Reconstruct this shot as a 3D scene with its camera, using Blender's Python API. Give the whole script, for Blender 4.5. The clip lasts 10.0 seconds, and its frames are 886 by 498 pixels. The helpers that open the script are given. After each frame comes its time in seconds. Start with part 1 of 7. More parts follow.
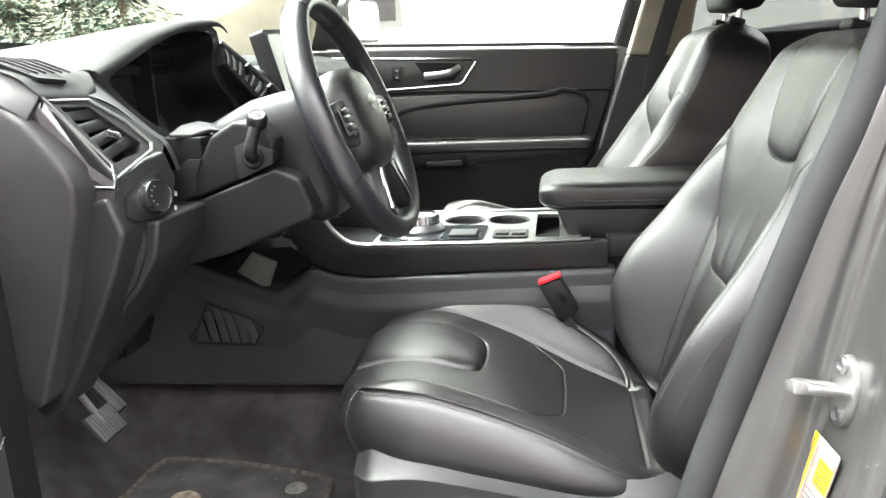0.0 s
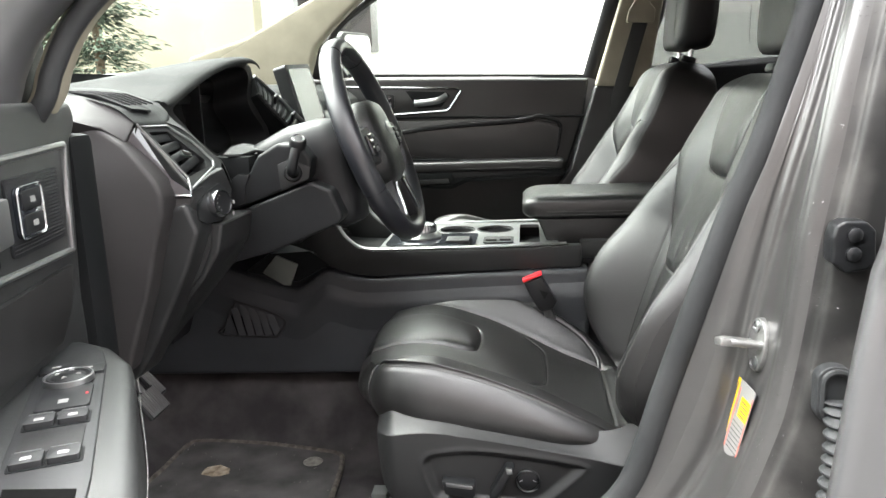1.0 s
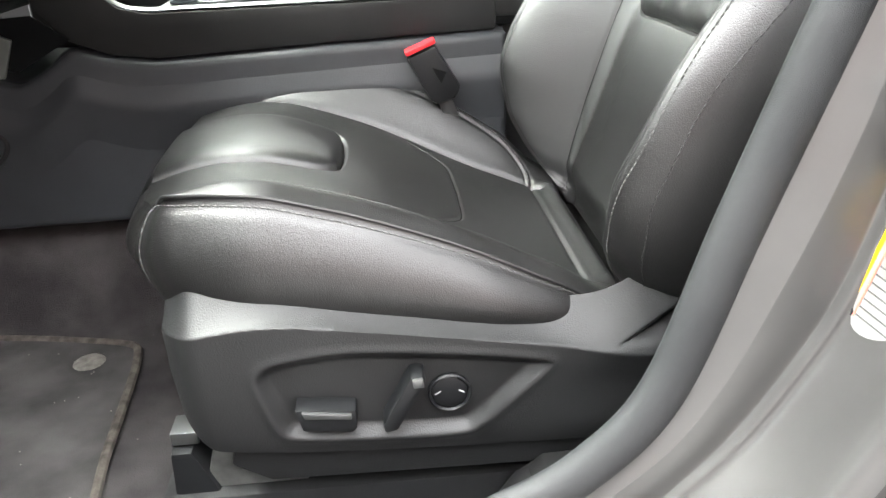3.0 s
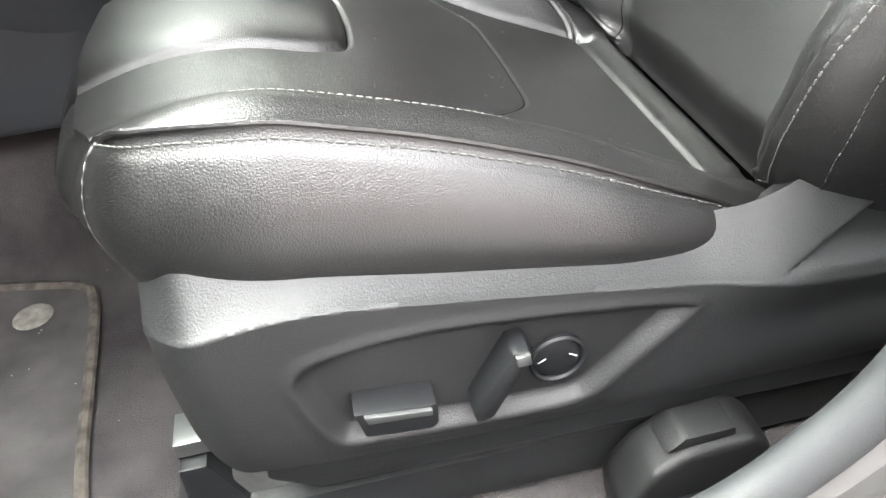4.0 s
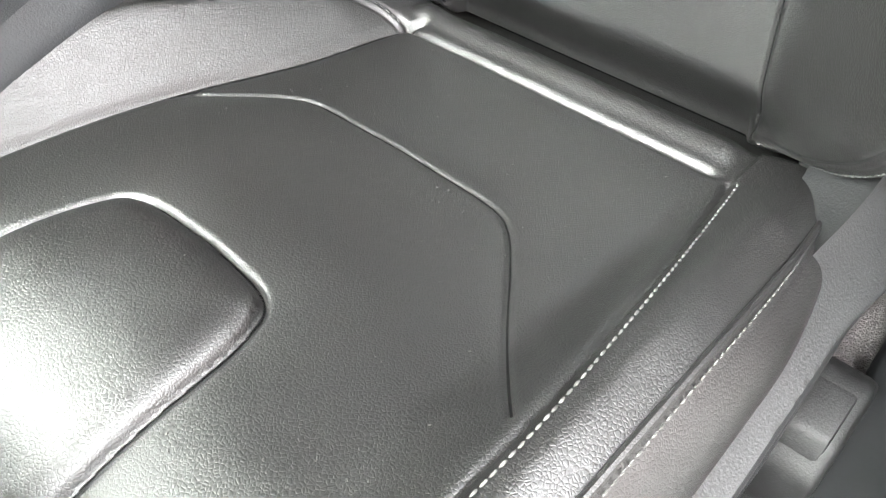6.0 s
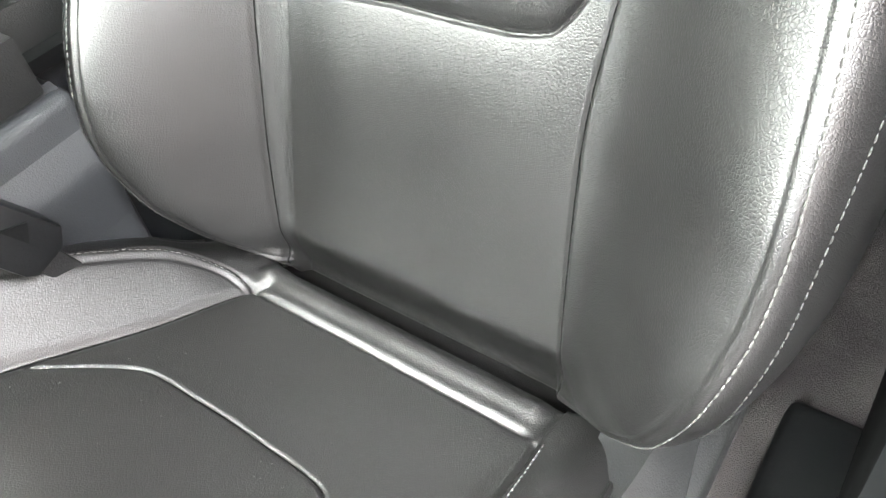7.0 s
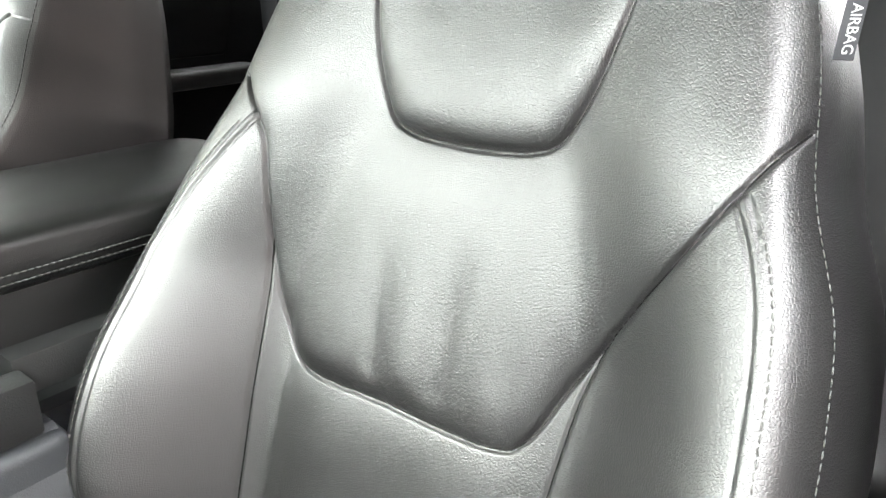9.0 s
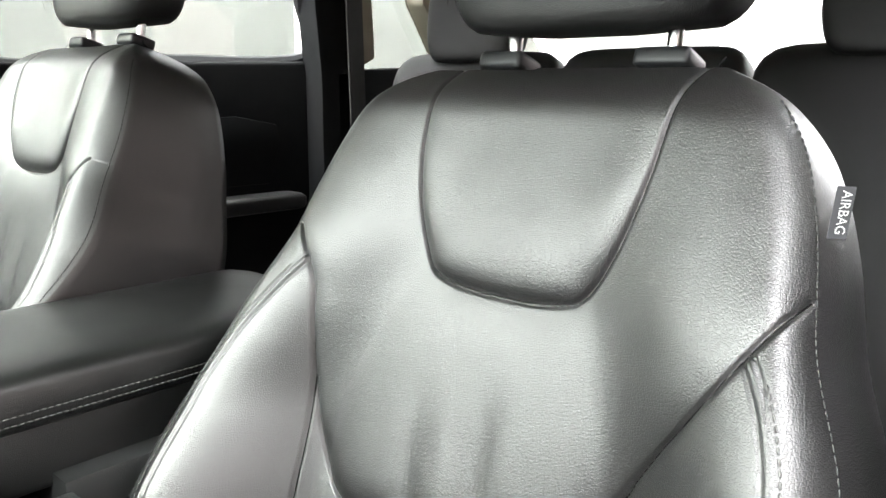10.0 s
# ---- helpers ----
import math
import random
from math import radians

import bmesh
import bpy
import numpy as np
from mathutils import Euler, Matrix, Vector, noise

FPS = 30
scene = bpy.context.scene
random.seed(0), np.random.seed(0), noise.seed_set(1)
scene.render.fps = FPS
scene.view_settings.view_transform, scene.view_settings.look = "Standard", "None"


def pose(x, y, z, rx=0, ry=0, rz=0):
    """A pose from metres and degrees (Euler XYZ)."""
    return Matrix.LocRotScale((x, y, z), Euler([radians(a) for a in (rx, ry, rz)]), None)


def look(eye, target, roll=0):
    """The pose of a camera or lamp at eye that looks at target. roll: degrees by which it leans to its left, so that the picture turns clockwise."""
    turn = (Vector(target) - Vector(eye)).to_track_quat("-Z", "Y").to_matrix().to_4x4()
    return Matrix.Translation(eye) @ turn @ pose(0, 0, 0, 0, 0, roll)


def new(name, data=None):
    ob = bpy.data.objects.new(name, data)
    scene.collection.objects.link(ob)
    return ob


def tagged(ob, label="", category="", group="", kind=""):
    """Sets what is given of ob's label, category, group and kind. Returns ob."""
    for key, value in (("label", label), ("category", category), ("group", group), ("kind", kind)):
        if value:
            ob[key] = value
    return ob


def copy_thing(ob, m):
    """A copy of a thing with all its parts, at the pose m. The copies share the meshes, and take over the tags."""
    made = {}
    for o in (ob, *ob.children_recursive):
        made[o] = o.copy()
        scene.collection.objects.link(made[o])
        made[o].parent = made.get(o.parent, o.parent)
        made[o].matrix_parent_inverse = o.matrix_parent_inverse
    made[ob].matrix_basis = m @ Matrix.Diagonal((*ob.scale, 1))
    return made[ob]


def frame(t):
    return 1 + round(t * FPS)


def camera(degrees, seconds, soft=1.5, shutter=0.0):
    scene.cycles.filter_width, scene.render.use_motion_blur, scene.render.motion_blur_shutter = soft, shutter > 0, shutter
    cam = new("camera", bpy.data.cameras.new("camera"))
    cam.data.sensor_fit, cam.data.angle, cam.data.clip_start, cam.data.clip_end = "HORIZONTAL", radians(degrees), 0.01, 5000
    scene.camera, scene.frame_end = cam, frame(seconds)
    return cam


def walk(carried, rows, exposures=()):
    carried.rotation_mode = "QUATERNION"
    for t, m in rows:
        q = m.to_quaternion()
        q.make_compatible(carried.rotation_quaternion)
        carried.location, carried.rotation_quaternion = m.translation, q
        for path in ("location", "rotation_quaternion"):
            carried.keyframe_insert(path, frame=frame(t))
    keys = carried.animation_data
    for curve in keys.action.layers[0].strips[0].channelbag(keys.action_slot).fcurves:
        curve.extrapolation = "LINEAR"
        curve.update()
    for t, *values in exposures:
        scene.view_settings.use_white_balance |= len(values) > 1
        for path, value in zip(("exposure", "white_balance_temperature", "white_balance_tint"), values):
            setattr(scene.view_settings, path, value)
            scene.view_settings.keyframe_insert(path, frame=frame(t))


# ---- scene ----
cam = camera(60.5, 10.0)

PATH = [
    (0, (-0.116, -1.108, 1.218), (-0.416, 0.812, 0.745), -2.5),
    (0.5, (-0.136, -1.263, 1.23), (-0.388, 0.672, 0.794), -2.1),
    (1, (-0.139, -1.348, 1.238), (-0.362, 0.595, 0.818), -2.1),
    (1.5, (-0.137, -1.372, 1.24), (-0.317, 0.57, 0.797), -2.5),
    (2, (-0.124, -1.267, 1.212), (-0.235, 0.657, 0.677), -3.2),
    (2.5, (-0.121, -1.007, 1.138), (-0.145, 0.871, 0.451), -4.0),
    (3, (-0.192, -0.805, 1.03), (-0.041, 0.995, 0.172), -1.8),
    (3.2, (-0.211, -0.738, 0.99), (-0.02, 1.024, 0.063), -1.8),
    (4.3, (-0.281, -0.524, 0.991), (-0.023, 0.928, -0.36), -7.2),
    (4.5, (-0.29, -0.476, 1.021), (-0.042, 0.904, -0.406), -9.2),
    (5, (-0.301, -0.352, 1.057), (-0.057, 0.826, -0.541), -16.5),
    (5.2, (-0.3, -0.324, 1.06), (-0.046, 0.79, -0.582), -19.9),
    (6.3, (-0.244, -0.267, 1.096), (0.452, 0.587, -0.573), -18.1),
    (6.5, (-0.232, -0.265, 1.112), (0.571, 0.557, -0.525), -14.4),
    (7, (-0.213, -0.308, 1.13), (0.823, 0.636, -0.297), -9.9),
    (7.5, (-0.186, -0.309, 1.146), (0.999, 0.712, -0.101), -5.6),
    (8, (-0.193, -0.315, 1.167), (1.121, 0.748, 0.098), -2.9),
    (8.5, (-0.201, -0.323, 1.182), (1.191, 0.799, 0.285), -1.9),
    (9, (-0.219, -0.335, 1.189), (1.237, 0.843, 0.487), -0.1),
    (9.5, (-0.234, -0.346, 1.208), (1.238, 0.889, 0.652), 0.4),
    (10, (-0.251, -0.357, 1.221), (1.219, 0.937, 0.816), 0.8),
]
walk(cam, [(t, look(eye, target, roll)) for t, eye, target, roll in PATH], [(0, 5.32), (0.5, 5.02), (1.5, 4.67), (2, 4.8), (2.5, 5.02), (3, 5.42), (4.5, 6.06), (5.2, 6.17), (6.5, 6.28), (7.5, 6.22), (9, 5.97), (10, 5.69)])

# ---- world and light ----
world = bpy.data.worlds.new("overcast_sky")
scene.world = world
world.use_nodes = True
wn, wl = world.node_tree.nodes, world.node_tree.links
sky = wn.new("ShaderNodeTexSky")
sky.sky_type, sky.sun_disc = "NISHITA", False
sky.sun_elevation, sky.sun_rotation = radians(64), radians(290)
sky.dust_density, sky.air_density = 4.0, 1.0
pale = wn.new("ShaderNodeHueSaturation")
pale.inputs["Saturation"].default_value = 0.04
wl.new(sky.outputs["Color"], pale.inputs["Color"])
wl.new(pale.outputs["Color"], wn["Background"].inputs["Color"])
wn["Background"].inputs["Strength"].default_value = 0.15

sun = new("sun", bpy.data.lights.new("sun", "SUN"))
sun.data.energy, sun.data.angle, sun.data.color = 0.5, radians(60), (1.0, 0.98, 0.94)
sun.matrix_world = look((-4, 1.5, 9), (0, 0, 0))


# ---- materials ----
def material(name, colour, rough=0.5, metal=0.0, coat=0.0, spec=0.5):
    m = bpy.data.materials.new(name)
    m.use_nodes = True
    b = m.node_tree.nodes["Principled BSDF"]
    b.inputs["Base Color"].default_value = (*colour, 1)
    b.inputs["Roughness"].default_value = rough
    b.inputs["Metallic"].default_value = metal
    b.inputs["Coat Weight"].default_value = coat
    b.inputs["Specular IOR Level"].default_value = spec
    return m


def node(m, kind, **sets):
    n = m.node_tree.nodes.new(kind)
    for k, v in sets.items():
        n.inputs[k].default_value = v
    return n


def wire(m, a, out, b, inp):
    m.node_tree.links.new(a.outputs[out], b.inputs[inp])


def base(m):
    return m.node_tree.nodes["Principled BSDF"]


def coords(m):
    for n in m.node_tree.nodes:
        if n.bl_idname == "ShaderNodeTexCoord":
            return n
    return m.node_tree.nodes.new("ShaderNodeTexCoord")


def tone(m, colour, other, scale=8.0, detail=4.0, low=0.35, high=0.65):
    """Varies the base colour between two tones."""
    n = node(m, "ShaderNodeTexNoise", Scale=scale, Detail=detail)
    wire(m, coords(m), "Object", n, "Vector")
    r = m.node_tree.nodes.new("ShaderNodeValToRGB")
    r.color_ramp.elements[0].position, r.color_ramp.elements[1].position = low, high
    r.color_ramp.elements[0].color, r.color_ramp.elements[1].color = (*colour, 1), (*other, 1)
    wire(m, n, "Fac", r, "Fac")
    wire(m, r, "Color", base(m), "Base Color")
    return r


def gloss(m, low, high, scale=14.0):
    """Varies the roughness by broad smudges."""
    n = node(m, "ShaderNodeTexNoise", Scale=scale, Detail=5.0)
    wire(m, coords(m), "Object", n, "Vector")
    r = m.node_tree.nodes.new("ShaderNodeMapRange")
    r.inputs["From Min"].default_value, r.inputs["From Max"].default_value = 0.3, 0.7
    r.inputs["To Min"].default_value, r.inputs["To Max"].default_value = low, high
    wire(m, n, "Fac", r, "Value")
    wire(m, r, "Result", base(m), "Roughness")


def relief(m, kind, scale, strength, distance=0.001, stretch=(1, 1, 1)):
    """Adds fine bump on top of what is there."""
    mp = m.node_tree.nodes.new("ShaderNodeMapping")
    mp.inputs["Scale"].default_value = stretch
    wire(m, coords(m), "Object", mp, "Vector")
    if kind == "cells":
        n = node(m, "ShaderNodeTexVoronoi", Scale=scale)
        n.feature = "SMOOTH_F1"
        n.inputs["Smoothness"].default_value = 0.4
        out = "Distance"
    elif kind == "wave":
        n = node(m, "ShaderNodeTexWave", Scale=scale)
        out = "Fac"
    else:
        n = node(m, "ShaderNodeTexNoise", Scale=scale, Detail=3.0)
        out = "Fac"
    wire(m, mp, "Vector", n, "Vector")
    b = node(m, "ShaderNodeBump", Strength=strength, Distance=distance)
    wire(m, n, out, b, "Height")
    link = base(m).inputs["Normal"].links
    if link:
        m.node_tree.links.new(link[0].from_socket, b.inputs["Normal"])
    wire(m, b, "Normal", base(m), "Normal")


def make_leather(name, a, b, rough, grain=560.0, depth=0.3, spec=0.8):
    m = material(name, a, rough[0], spec=spec)
    tone(m, a, b, 6.0)
    gloss(m, rough[0], rough[1], 9.0)
    relief(m, "noise", 40.0, 0.03, 0.0015)
    # pebbled grain: raised uneven cells, bent by a wider noise
    bend = node(m, "ShaderNodeTexNoise", Scale=130.0, Detail=2.0)
    wire(m, coords(m), "Object", bend, "Vector")
    shift = m.node_tree.nodes.new("ShaderNodeMix")
    shift.data_type = "RGBA"
    shift.blend_type = "LINEAR_LIGHT"
    shift.inputs["Factor"].default_value = 0.0012
    m.node_tree.links.new(coords(m).outputs["Object"], shift.inputs[6])
    m.node_tree.links.new(bend.outputs["Color"], shift.inputs[7])
    cells = node(m, "ShaderNodeTexVoronoi", Scale=grain)
    cells.feature = "DISTANCE_TO_EDGE"
    m.node_tree.links.new(shift.outputs[2], cells.inputs["Vector"])
    plateau = m.node_tree.nodes.new("ShaderNodeMapRange")
    plateau.interpolation_type = "SMOOTHSTEP"
    plateau.inputs["From Max"].default_value = 0.22
    wire(m, cells, "Distance", plateau, "Value")
    bump = node(m, "ShaderNodeBump", Strength=depth, Distance=0.0003)
    wire(m, plateau, "Result", bump, "Height")
    m.node_tree.links.new(base(m).inputs["Normal"].links[0].from_socket, bump.inputs["Normal"])
    wire(m, bump, "Normal", base(m), "Normal")
    relief(m, "noise", 1500.0, 0.05, 0.0003)
    return m


LEATHER = make_leather("black_leather", (0.0065, 0.0063, 0.0064), (0.01, 0.0096, 0.0097), (0.33, 0.42), 520.0, 0.38, 0.85)
WHEEL_LEATHER = make_leather("smooth_leather", (0.007, 0.0078, 0.0105), (0.011, 0.012, 0.0155), (0.3, 0.42), 700.0, 0.15)
VINYL = make_leather("soft_vinyl", (0.0045, 0.0048, 0.0048), (0.007, 0.0075, 0.0074), (0.36, 0.44), 620.0, 0.25, 0.6)


def make_plastic(name, a, b, rough, grain=750.0, bump=0.6, spec=0.5):
    m = material(name, a, rough, spec=spec)
    tone(m, a, b, 10.0)
    gloss(m, rough - 0.05, rough + 0.08, 12.0)
    relief(m, "noise", grain, bump, 0.0006)
    return m


PLASTIC = make_plastic("grained_plastic", (0.0105, 0.0107, 0.0112), (0.0155, 0.0158, 0.0163), 0.46, spec=0.4)
TRIMDARK = make_plastic("dark_trim", (0.005, 0.005, 0.0052), (0.008, 0.008, 0.0083), 0.5, spec=0.3)
BINDING = material("mat_edging", (0.16, 0.13, 0.1), 0.9, spec=0.1)
tone(BINDING, (0.08, 0.072, 0.064), (0.16, 0.142, 0.122), 60.0)
relief(BINDING, "wave", 500.0, 0.5, 0.0006)
# almost no colour at all: paints the unlit depth of vents and pull cup
VOID = make_plastic("unlit_black", (0.001, 0.001, 0.001), (0.0015, 0.0015, 0.0015), 0.9, 300.0, 0.2, 0.05)
DASH = make_plastic("dash_plastic", (0.0115, 0.0122, 0.0124), (0.0165, 0.0172, 0.0174), 0.52, 700.0, 0.6, 0.3)
CONSOLE = make_plastic("console_plastic", (0.026, 0.0288, 0.032), (0.035, 0.0385, 0.0425), 0.5, 800.0, 0.5, 0.5)
DASHTOP = make_plastic("dash_top_grain", (0.0105, 0.0112, 0.0112), (0.0145, 0.0152, 0.0152), 0.7, 650.0, 0.8, 0.12)
DOORTRIM = make_leather("door_vinyl", (0.0105, 0.011, 0.0112), (0.0155, 0.0162, 0.0163), (0.4, 0.48), 620.0, 0.3, 0.6)
ICON = material("pale_symbol", (0.17, 0.17, 0.167), 0.6)
ENDCAP = make_plastic("brownish_plastic", (0.0185, 0.017, 0.0175), (0.024, 0.0223, 0.0228), 0.52, 800.0, 0.6, 0.35)
BLACK = make_plastic("black_plastic", (0.007, 0.0074, 0.0082), (0.01, 0.0105, 0.0115), 0.42, 500.0, 0.2, 0.28)
DARKBACK = make_plastic("dull_black", (0.0035, 0.0042, 0.0046), (0.006, 0.0062, 0.0066), 0.7, 300.0, 0.2, 0.12)
RUBBER = make_plastic("seal_rubber", (0.016, 0.017, 0.018), (0.024, 0.025, 0.026), 0.6, 1400.0, 0.5, 0.3)
PLATE = make_plastic("satin_plate", (0.013, 0.0134, 0.0142), (0.018, 0.0185, 0.0195), 0.48, 900.0, 0.3, 0.3)
LINER = make_plastic("rubber_liner", (0.085, 0.094, 0.084), (0.11, 0.12, 0.108), 0.4, 600.0, 0.2)
HEAD = make_leather("headrest_leather", (0.0045, 0.0045, 0.0047), (0.007, 0.007, 0.0073), (0.45, 0.52), 520.0, 0.35, 0.3)
PIANO = material("gloss_trim", (0.012, 0.014, 0.018), 0.12, coat=0.6)
gloss(PIANO, 0.1, 0.2, 20.0)
CARPET = material("floor_carpet", (0.02, 0.019, 0.018), 0.95, spec=0.1)
tone(CARPET, (0.045, 0.041, 0.0425), (0.105, 0.098, 0.097), 9.0, 14.0, 0.38, 0.72)
relief(CARPET, "noise", 700.0, 0.9, 0.003)
relief(CARPET, "noise", 40.0, 0.4, 0.006)
MAT = material("mat_carpet", (0.026, 0.025, 0.024), 0.95, spec=0.1)
tone(MAT, (0.065, 0.062, 0.061), (0.13, 0.125, 0.121), 11.0, 14.0, 0.36, 0.7)
relief(MAT, "noise", 800.0, 0.9, 0.002)
PAINT = material("grey_metallic_paint", (0.1, 0.098, 0.096), 0.38, metal=0.5, coat=0.5)
tone(PAINT, (0.094, 0.094, 0.096), (0.1, 0.1, 0.102), 3.0)
relief(PAINT, "noise", 4000.0, 0.03, 0.0004)
PAINT_WORN = material("jamb_paint", (0.08, 0.078, 0.074), 0.36, metal=0.5, coat=0.35)
tone(PAINT_WORN, (0.062, 0.061, 0.06), (0.085, 0.084, 0.082), 5.0, 8.0)
relief(PAINT_WORN, "noise", 900.0, 0.05, 0.0005)
GRIME = material("grimy_paint", (0.03, 0.028, 0.025), 0.6)
tone(GRIME, (0.006, 0.0057, 0.0055), (0.06, 0.057, 0.054), 7.0, 9.0, 0.42, 0.66)
CHROME = material("satin_chrome", (0.42, 0.43, 0.44), 0.18, 1.0)
gloss(CHROME, 0.14, 0.26, 30.0)
SATIN = material("satin_silver", (0.24, 0.245, 0.245), 0.34, 0.9)
gloss(SATIN, 0.28, 0.42, 25.0)
STEEL = material("cast_steel", (0.3, 0.3, 0.29), 0.42, 0.85)
tone(STEEL, (0.24, 0.24, 0.235), (0.34, 0.34, 0.33), 60.0)
THREAD = material("pale_thread", (0.05, 0.05, 0.048), 0.8)
tone(THREAD, (0.05, 0.05, 0.048), (0.09, 0.09, 0.087), 300.0)
THREAD_DARK = material("grey_thread", (0.035, 0.035, 0.035), 0.8)
tone(THREAD_DARK, (0.014, 0.014, 0.014), (0.026, 0.026, 0.026), 300.0)
BEIGE = material("beige_trim", (0.36, 0.335, 0.27), 0.9, spec=0.2)
tone(BEIGE, (0.22, 0.2, 0.155), (0.25, 0.23, 0.18), 15.0)
relief(BEIGE, "noise", 900.0, 0.3, 0.0005)


def make_glass(name, colour):
    """Thin car glass: tints what passes and mirrors a little."""
    m = bpy.data.materials.new(name)
    m.use_nodes = True
    nodes, links = m.node_tree.nodes, m.node_tree.links
    nodes.remove(nodes["Principled BSDF"])
    clear, shine, mix = (nodes.new("ShaderNodeBsdf" + k) if k != "Mix" else nodes.new("ShaderNodeMixShader") for k in ("Transparent", "Glossy", "Mix"))
    clear.inputs["Color"].default_value = (*colour, 1)
    shine.inputs["Roughness"].default_value = 0.01
    mix.inputs["Fac"].default_value = 0.06
    links.new(clear.outputs["BSDF"], mix.inputs[1])
    links.new(shine.outputs["BSDF"], mix.inputs[2])
    links.new(mix.outputs["Shader"], nodes["Material Output"].inputs["Surface"])
    return m


GLASS = make_glass("clear_glass", (0.87, 0.9, 0.86))
TINTED = make_glass("green_tinted_glass", (0.54, 0.575, 0.54))
PRIVACY = make_glass("dark_rear_glass", (0.3, 0.31, 0.3))
SCREEN = material("screen_glass", (0.012, 0.013, 0.014), 0.1, coat=0.5)
gloss(SCREEN, 0.06, 0.16, 12.0)
MIRROR = material("mirror_glass", (0.9, 0.9, 0.9), 0.02, 1.0)
RED = material("red_button", (0.75, 0.02, 0.03), 0.4)
WHITE = material("white_print", (0.18, 0.18, 0.176), 0.6, spec=0.3)
YELLOW = material("yellow_print", (0.62, 0.38, 0.005), 0.55, spec=0.3)
GREYINK = material("grey_print", (0.45, 0.45, 0.45), 0.6)
LABELINK = material("label_ink", (0.05, 0.05, 0.05), 0.6)
REDINK = material("red_print", (0.7, 0.12, 0.08), 0.6)
# near-black colour standing in for the shadow inside sewn creases
SEAM_SHADE = material("seam_shade", (0.002, 0.002, 0.002), 0.9, spec=0.1)
tone(SEAM_SHADE, (0.0015, 0.0015, 0.0015), (0.003, 0.003, 0.003), 200.0)
WEB = material("belt_webbing", (0.02, 0.02, 0.02), 0.8)
relief(WEB, "wave", 500.0, 0.5, 0.0005)


# ---- mesh tools ----
def thing(name, label, category, at=(0, 0, 0), group="", kind=""):
    e = new(name)
    e.empty_display_size = 0.05
    e.location = at
    return tagged(e, label, category, group, kind)


def world_of(ob):
    m = Matrix.Identity(4)
    while ob is not None:
        m = (Matrix.LocRotScale(ob.location, ob.rotation_euler, ob.scale) if ob.parent is None else ob.matrix_parent_inverse @ Matrix.LocRotScale(ob.location, ob.rotation_euler, ob.scale)) @ m
        ob = ob.parent
    return m


def part(name, bm, mat, parent=None, label="", smooth=40, kind=""):
    """One mesh object in world coordinates, under a thing or a part."""
    if isinstance(bm, bmesh.types.BMesh):
        me = bpy.data.meshes.new(name)
        bm.to_mesh(me)
        bm.free()
    else:
        me = bm
    me.materials.append(mat)
    if smooth:
        me.shade_smooth()
        if smooth < 180:
            me.set_sharp_from_angle(angle=radians(smooth))
    ob = new(name, me)
    if parent is not None:
        ob.parent = parent
        ob.matrix_parent_inverse = world_of(parent).inverted()
    tagged(ob, label, kind=kind)
    return ob


def grid_mesh(name, pts, close_u=False, caps=False):
    """pts: rows x columns x 3."""
    pts = np.asarray(pts, float)
    r, c = pts.shape[:2]
    i = np.arange(r * c).reshape(r, c)
    j = np.concatenate([i, i[:, :1]], 1) if close_u else i
    quads = np.stack([j[:-1, :-1], j[:-1, 1:], j[1:, 1:], j[1:, :-1]], -1).reshape(-1, 4).tolist()
    if caps:
        quads += [i[0, ::-1].tolist(), i[-1].tolist()]
    me = bpy.data.meshes.new(name)
    me.from_pydata(pts.reshape(-1, 3).tolist(), [], quads)
    me.update()
    return me


def add_box(bm, centre, size, rot=None, bevel=0.0, seg=2):
    m = Matrix.Translation(centre) @ (rot or Matrix.Identity(4)) @ Matrix.Diagonal((*size, 1))
    made = bmesh.ops.create_cube(bm, size=1.0, matrix=m)["verts"]
    if bevel:
        edges = list({e for v in made for e in v.link_edges})
        bmesh.ops.bevel(bm, geom=edges, offset=bevel, segments=seg, profile=0.6, affect="EDGES")
    return bm


def box(centre, size, rot=None, bevel=0.003, seg=2):
    return add_box(bmesh.new(), centre, size, rot, bevel, seg)


def prism(poly, a, b, axis="y", bevel=0.004, seg=2, matrix=None):
    """A polygon in the plane across the axis, from a to b along it."""
    bm = bmesh.new()
    put = {"y": lambda p, t: (p[0], t, p[1]), "x": lambda p, t: (t, p[0], p[1]), "z": lambda p, t: (p[0], p[1], t)}[axis]
    lo = [bm.verts.new(put(p, a)) for p in poly]
    hi = [bm.verts.new(put(p, b)) for p in poly]
    n = len(poly)
    bm.faces.new(lo)
    bm.faces.new(hi[::-1])
    for k in range(n):
        bm.faces.new((lo[k], hi[k], hi[(k + 1) % n], lo[(k + 1) % n]))
    bmesh.ops.recalc_face_normals(bm, faces=bm.faces)
    if bevel:
        bmesh.ops.bevel(bm, geom=list(bm.edges), offset=bevel, segments=seg, profile=0.6, affect="EDGES", clamp_overlap=True)
    if matrix is not None:
        bm.transform(matrix)
    return bm


def smooth_line(pts, per=8, closed=False):
    """A Catmull-Rom curve through the points."""
    p = np.asarray(pts, float)
    n = len(p)
    out = []
    for k in range(n if closed else n - 1):
        a, b, c, d = (p[(k + o) % n] if closed else p[min(max(k + o, 0), n - 1)] for o in (-1, 0, 1, 2))
        for s in np.linspace(0, 1, per, endpoint=False):
            out.append(0.5 * (2 * b + (c - a) * s + (2 * a - 5 * b + 4 * c - d) * s * s + (3 * b - a - 3 * c + d) * s**3))
    if not closed:
        out.append(p[-1])
    return np.array(out)


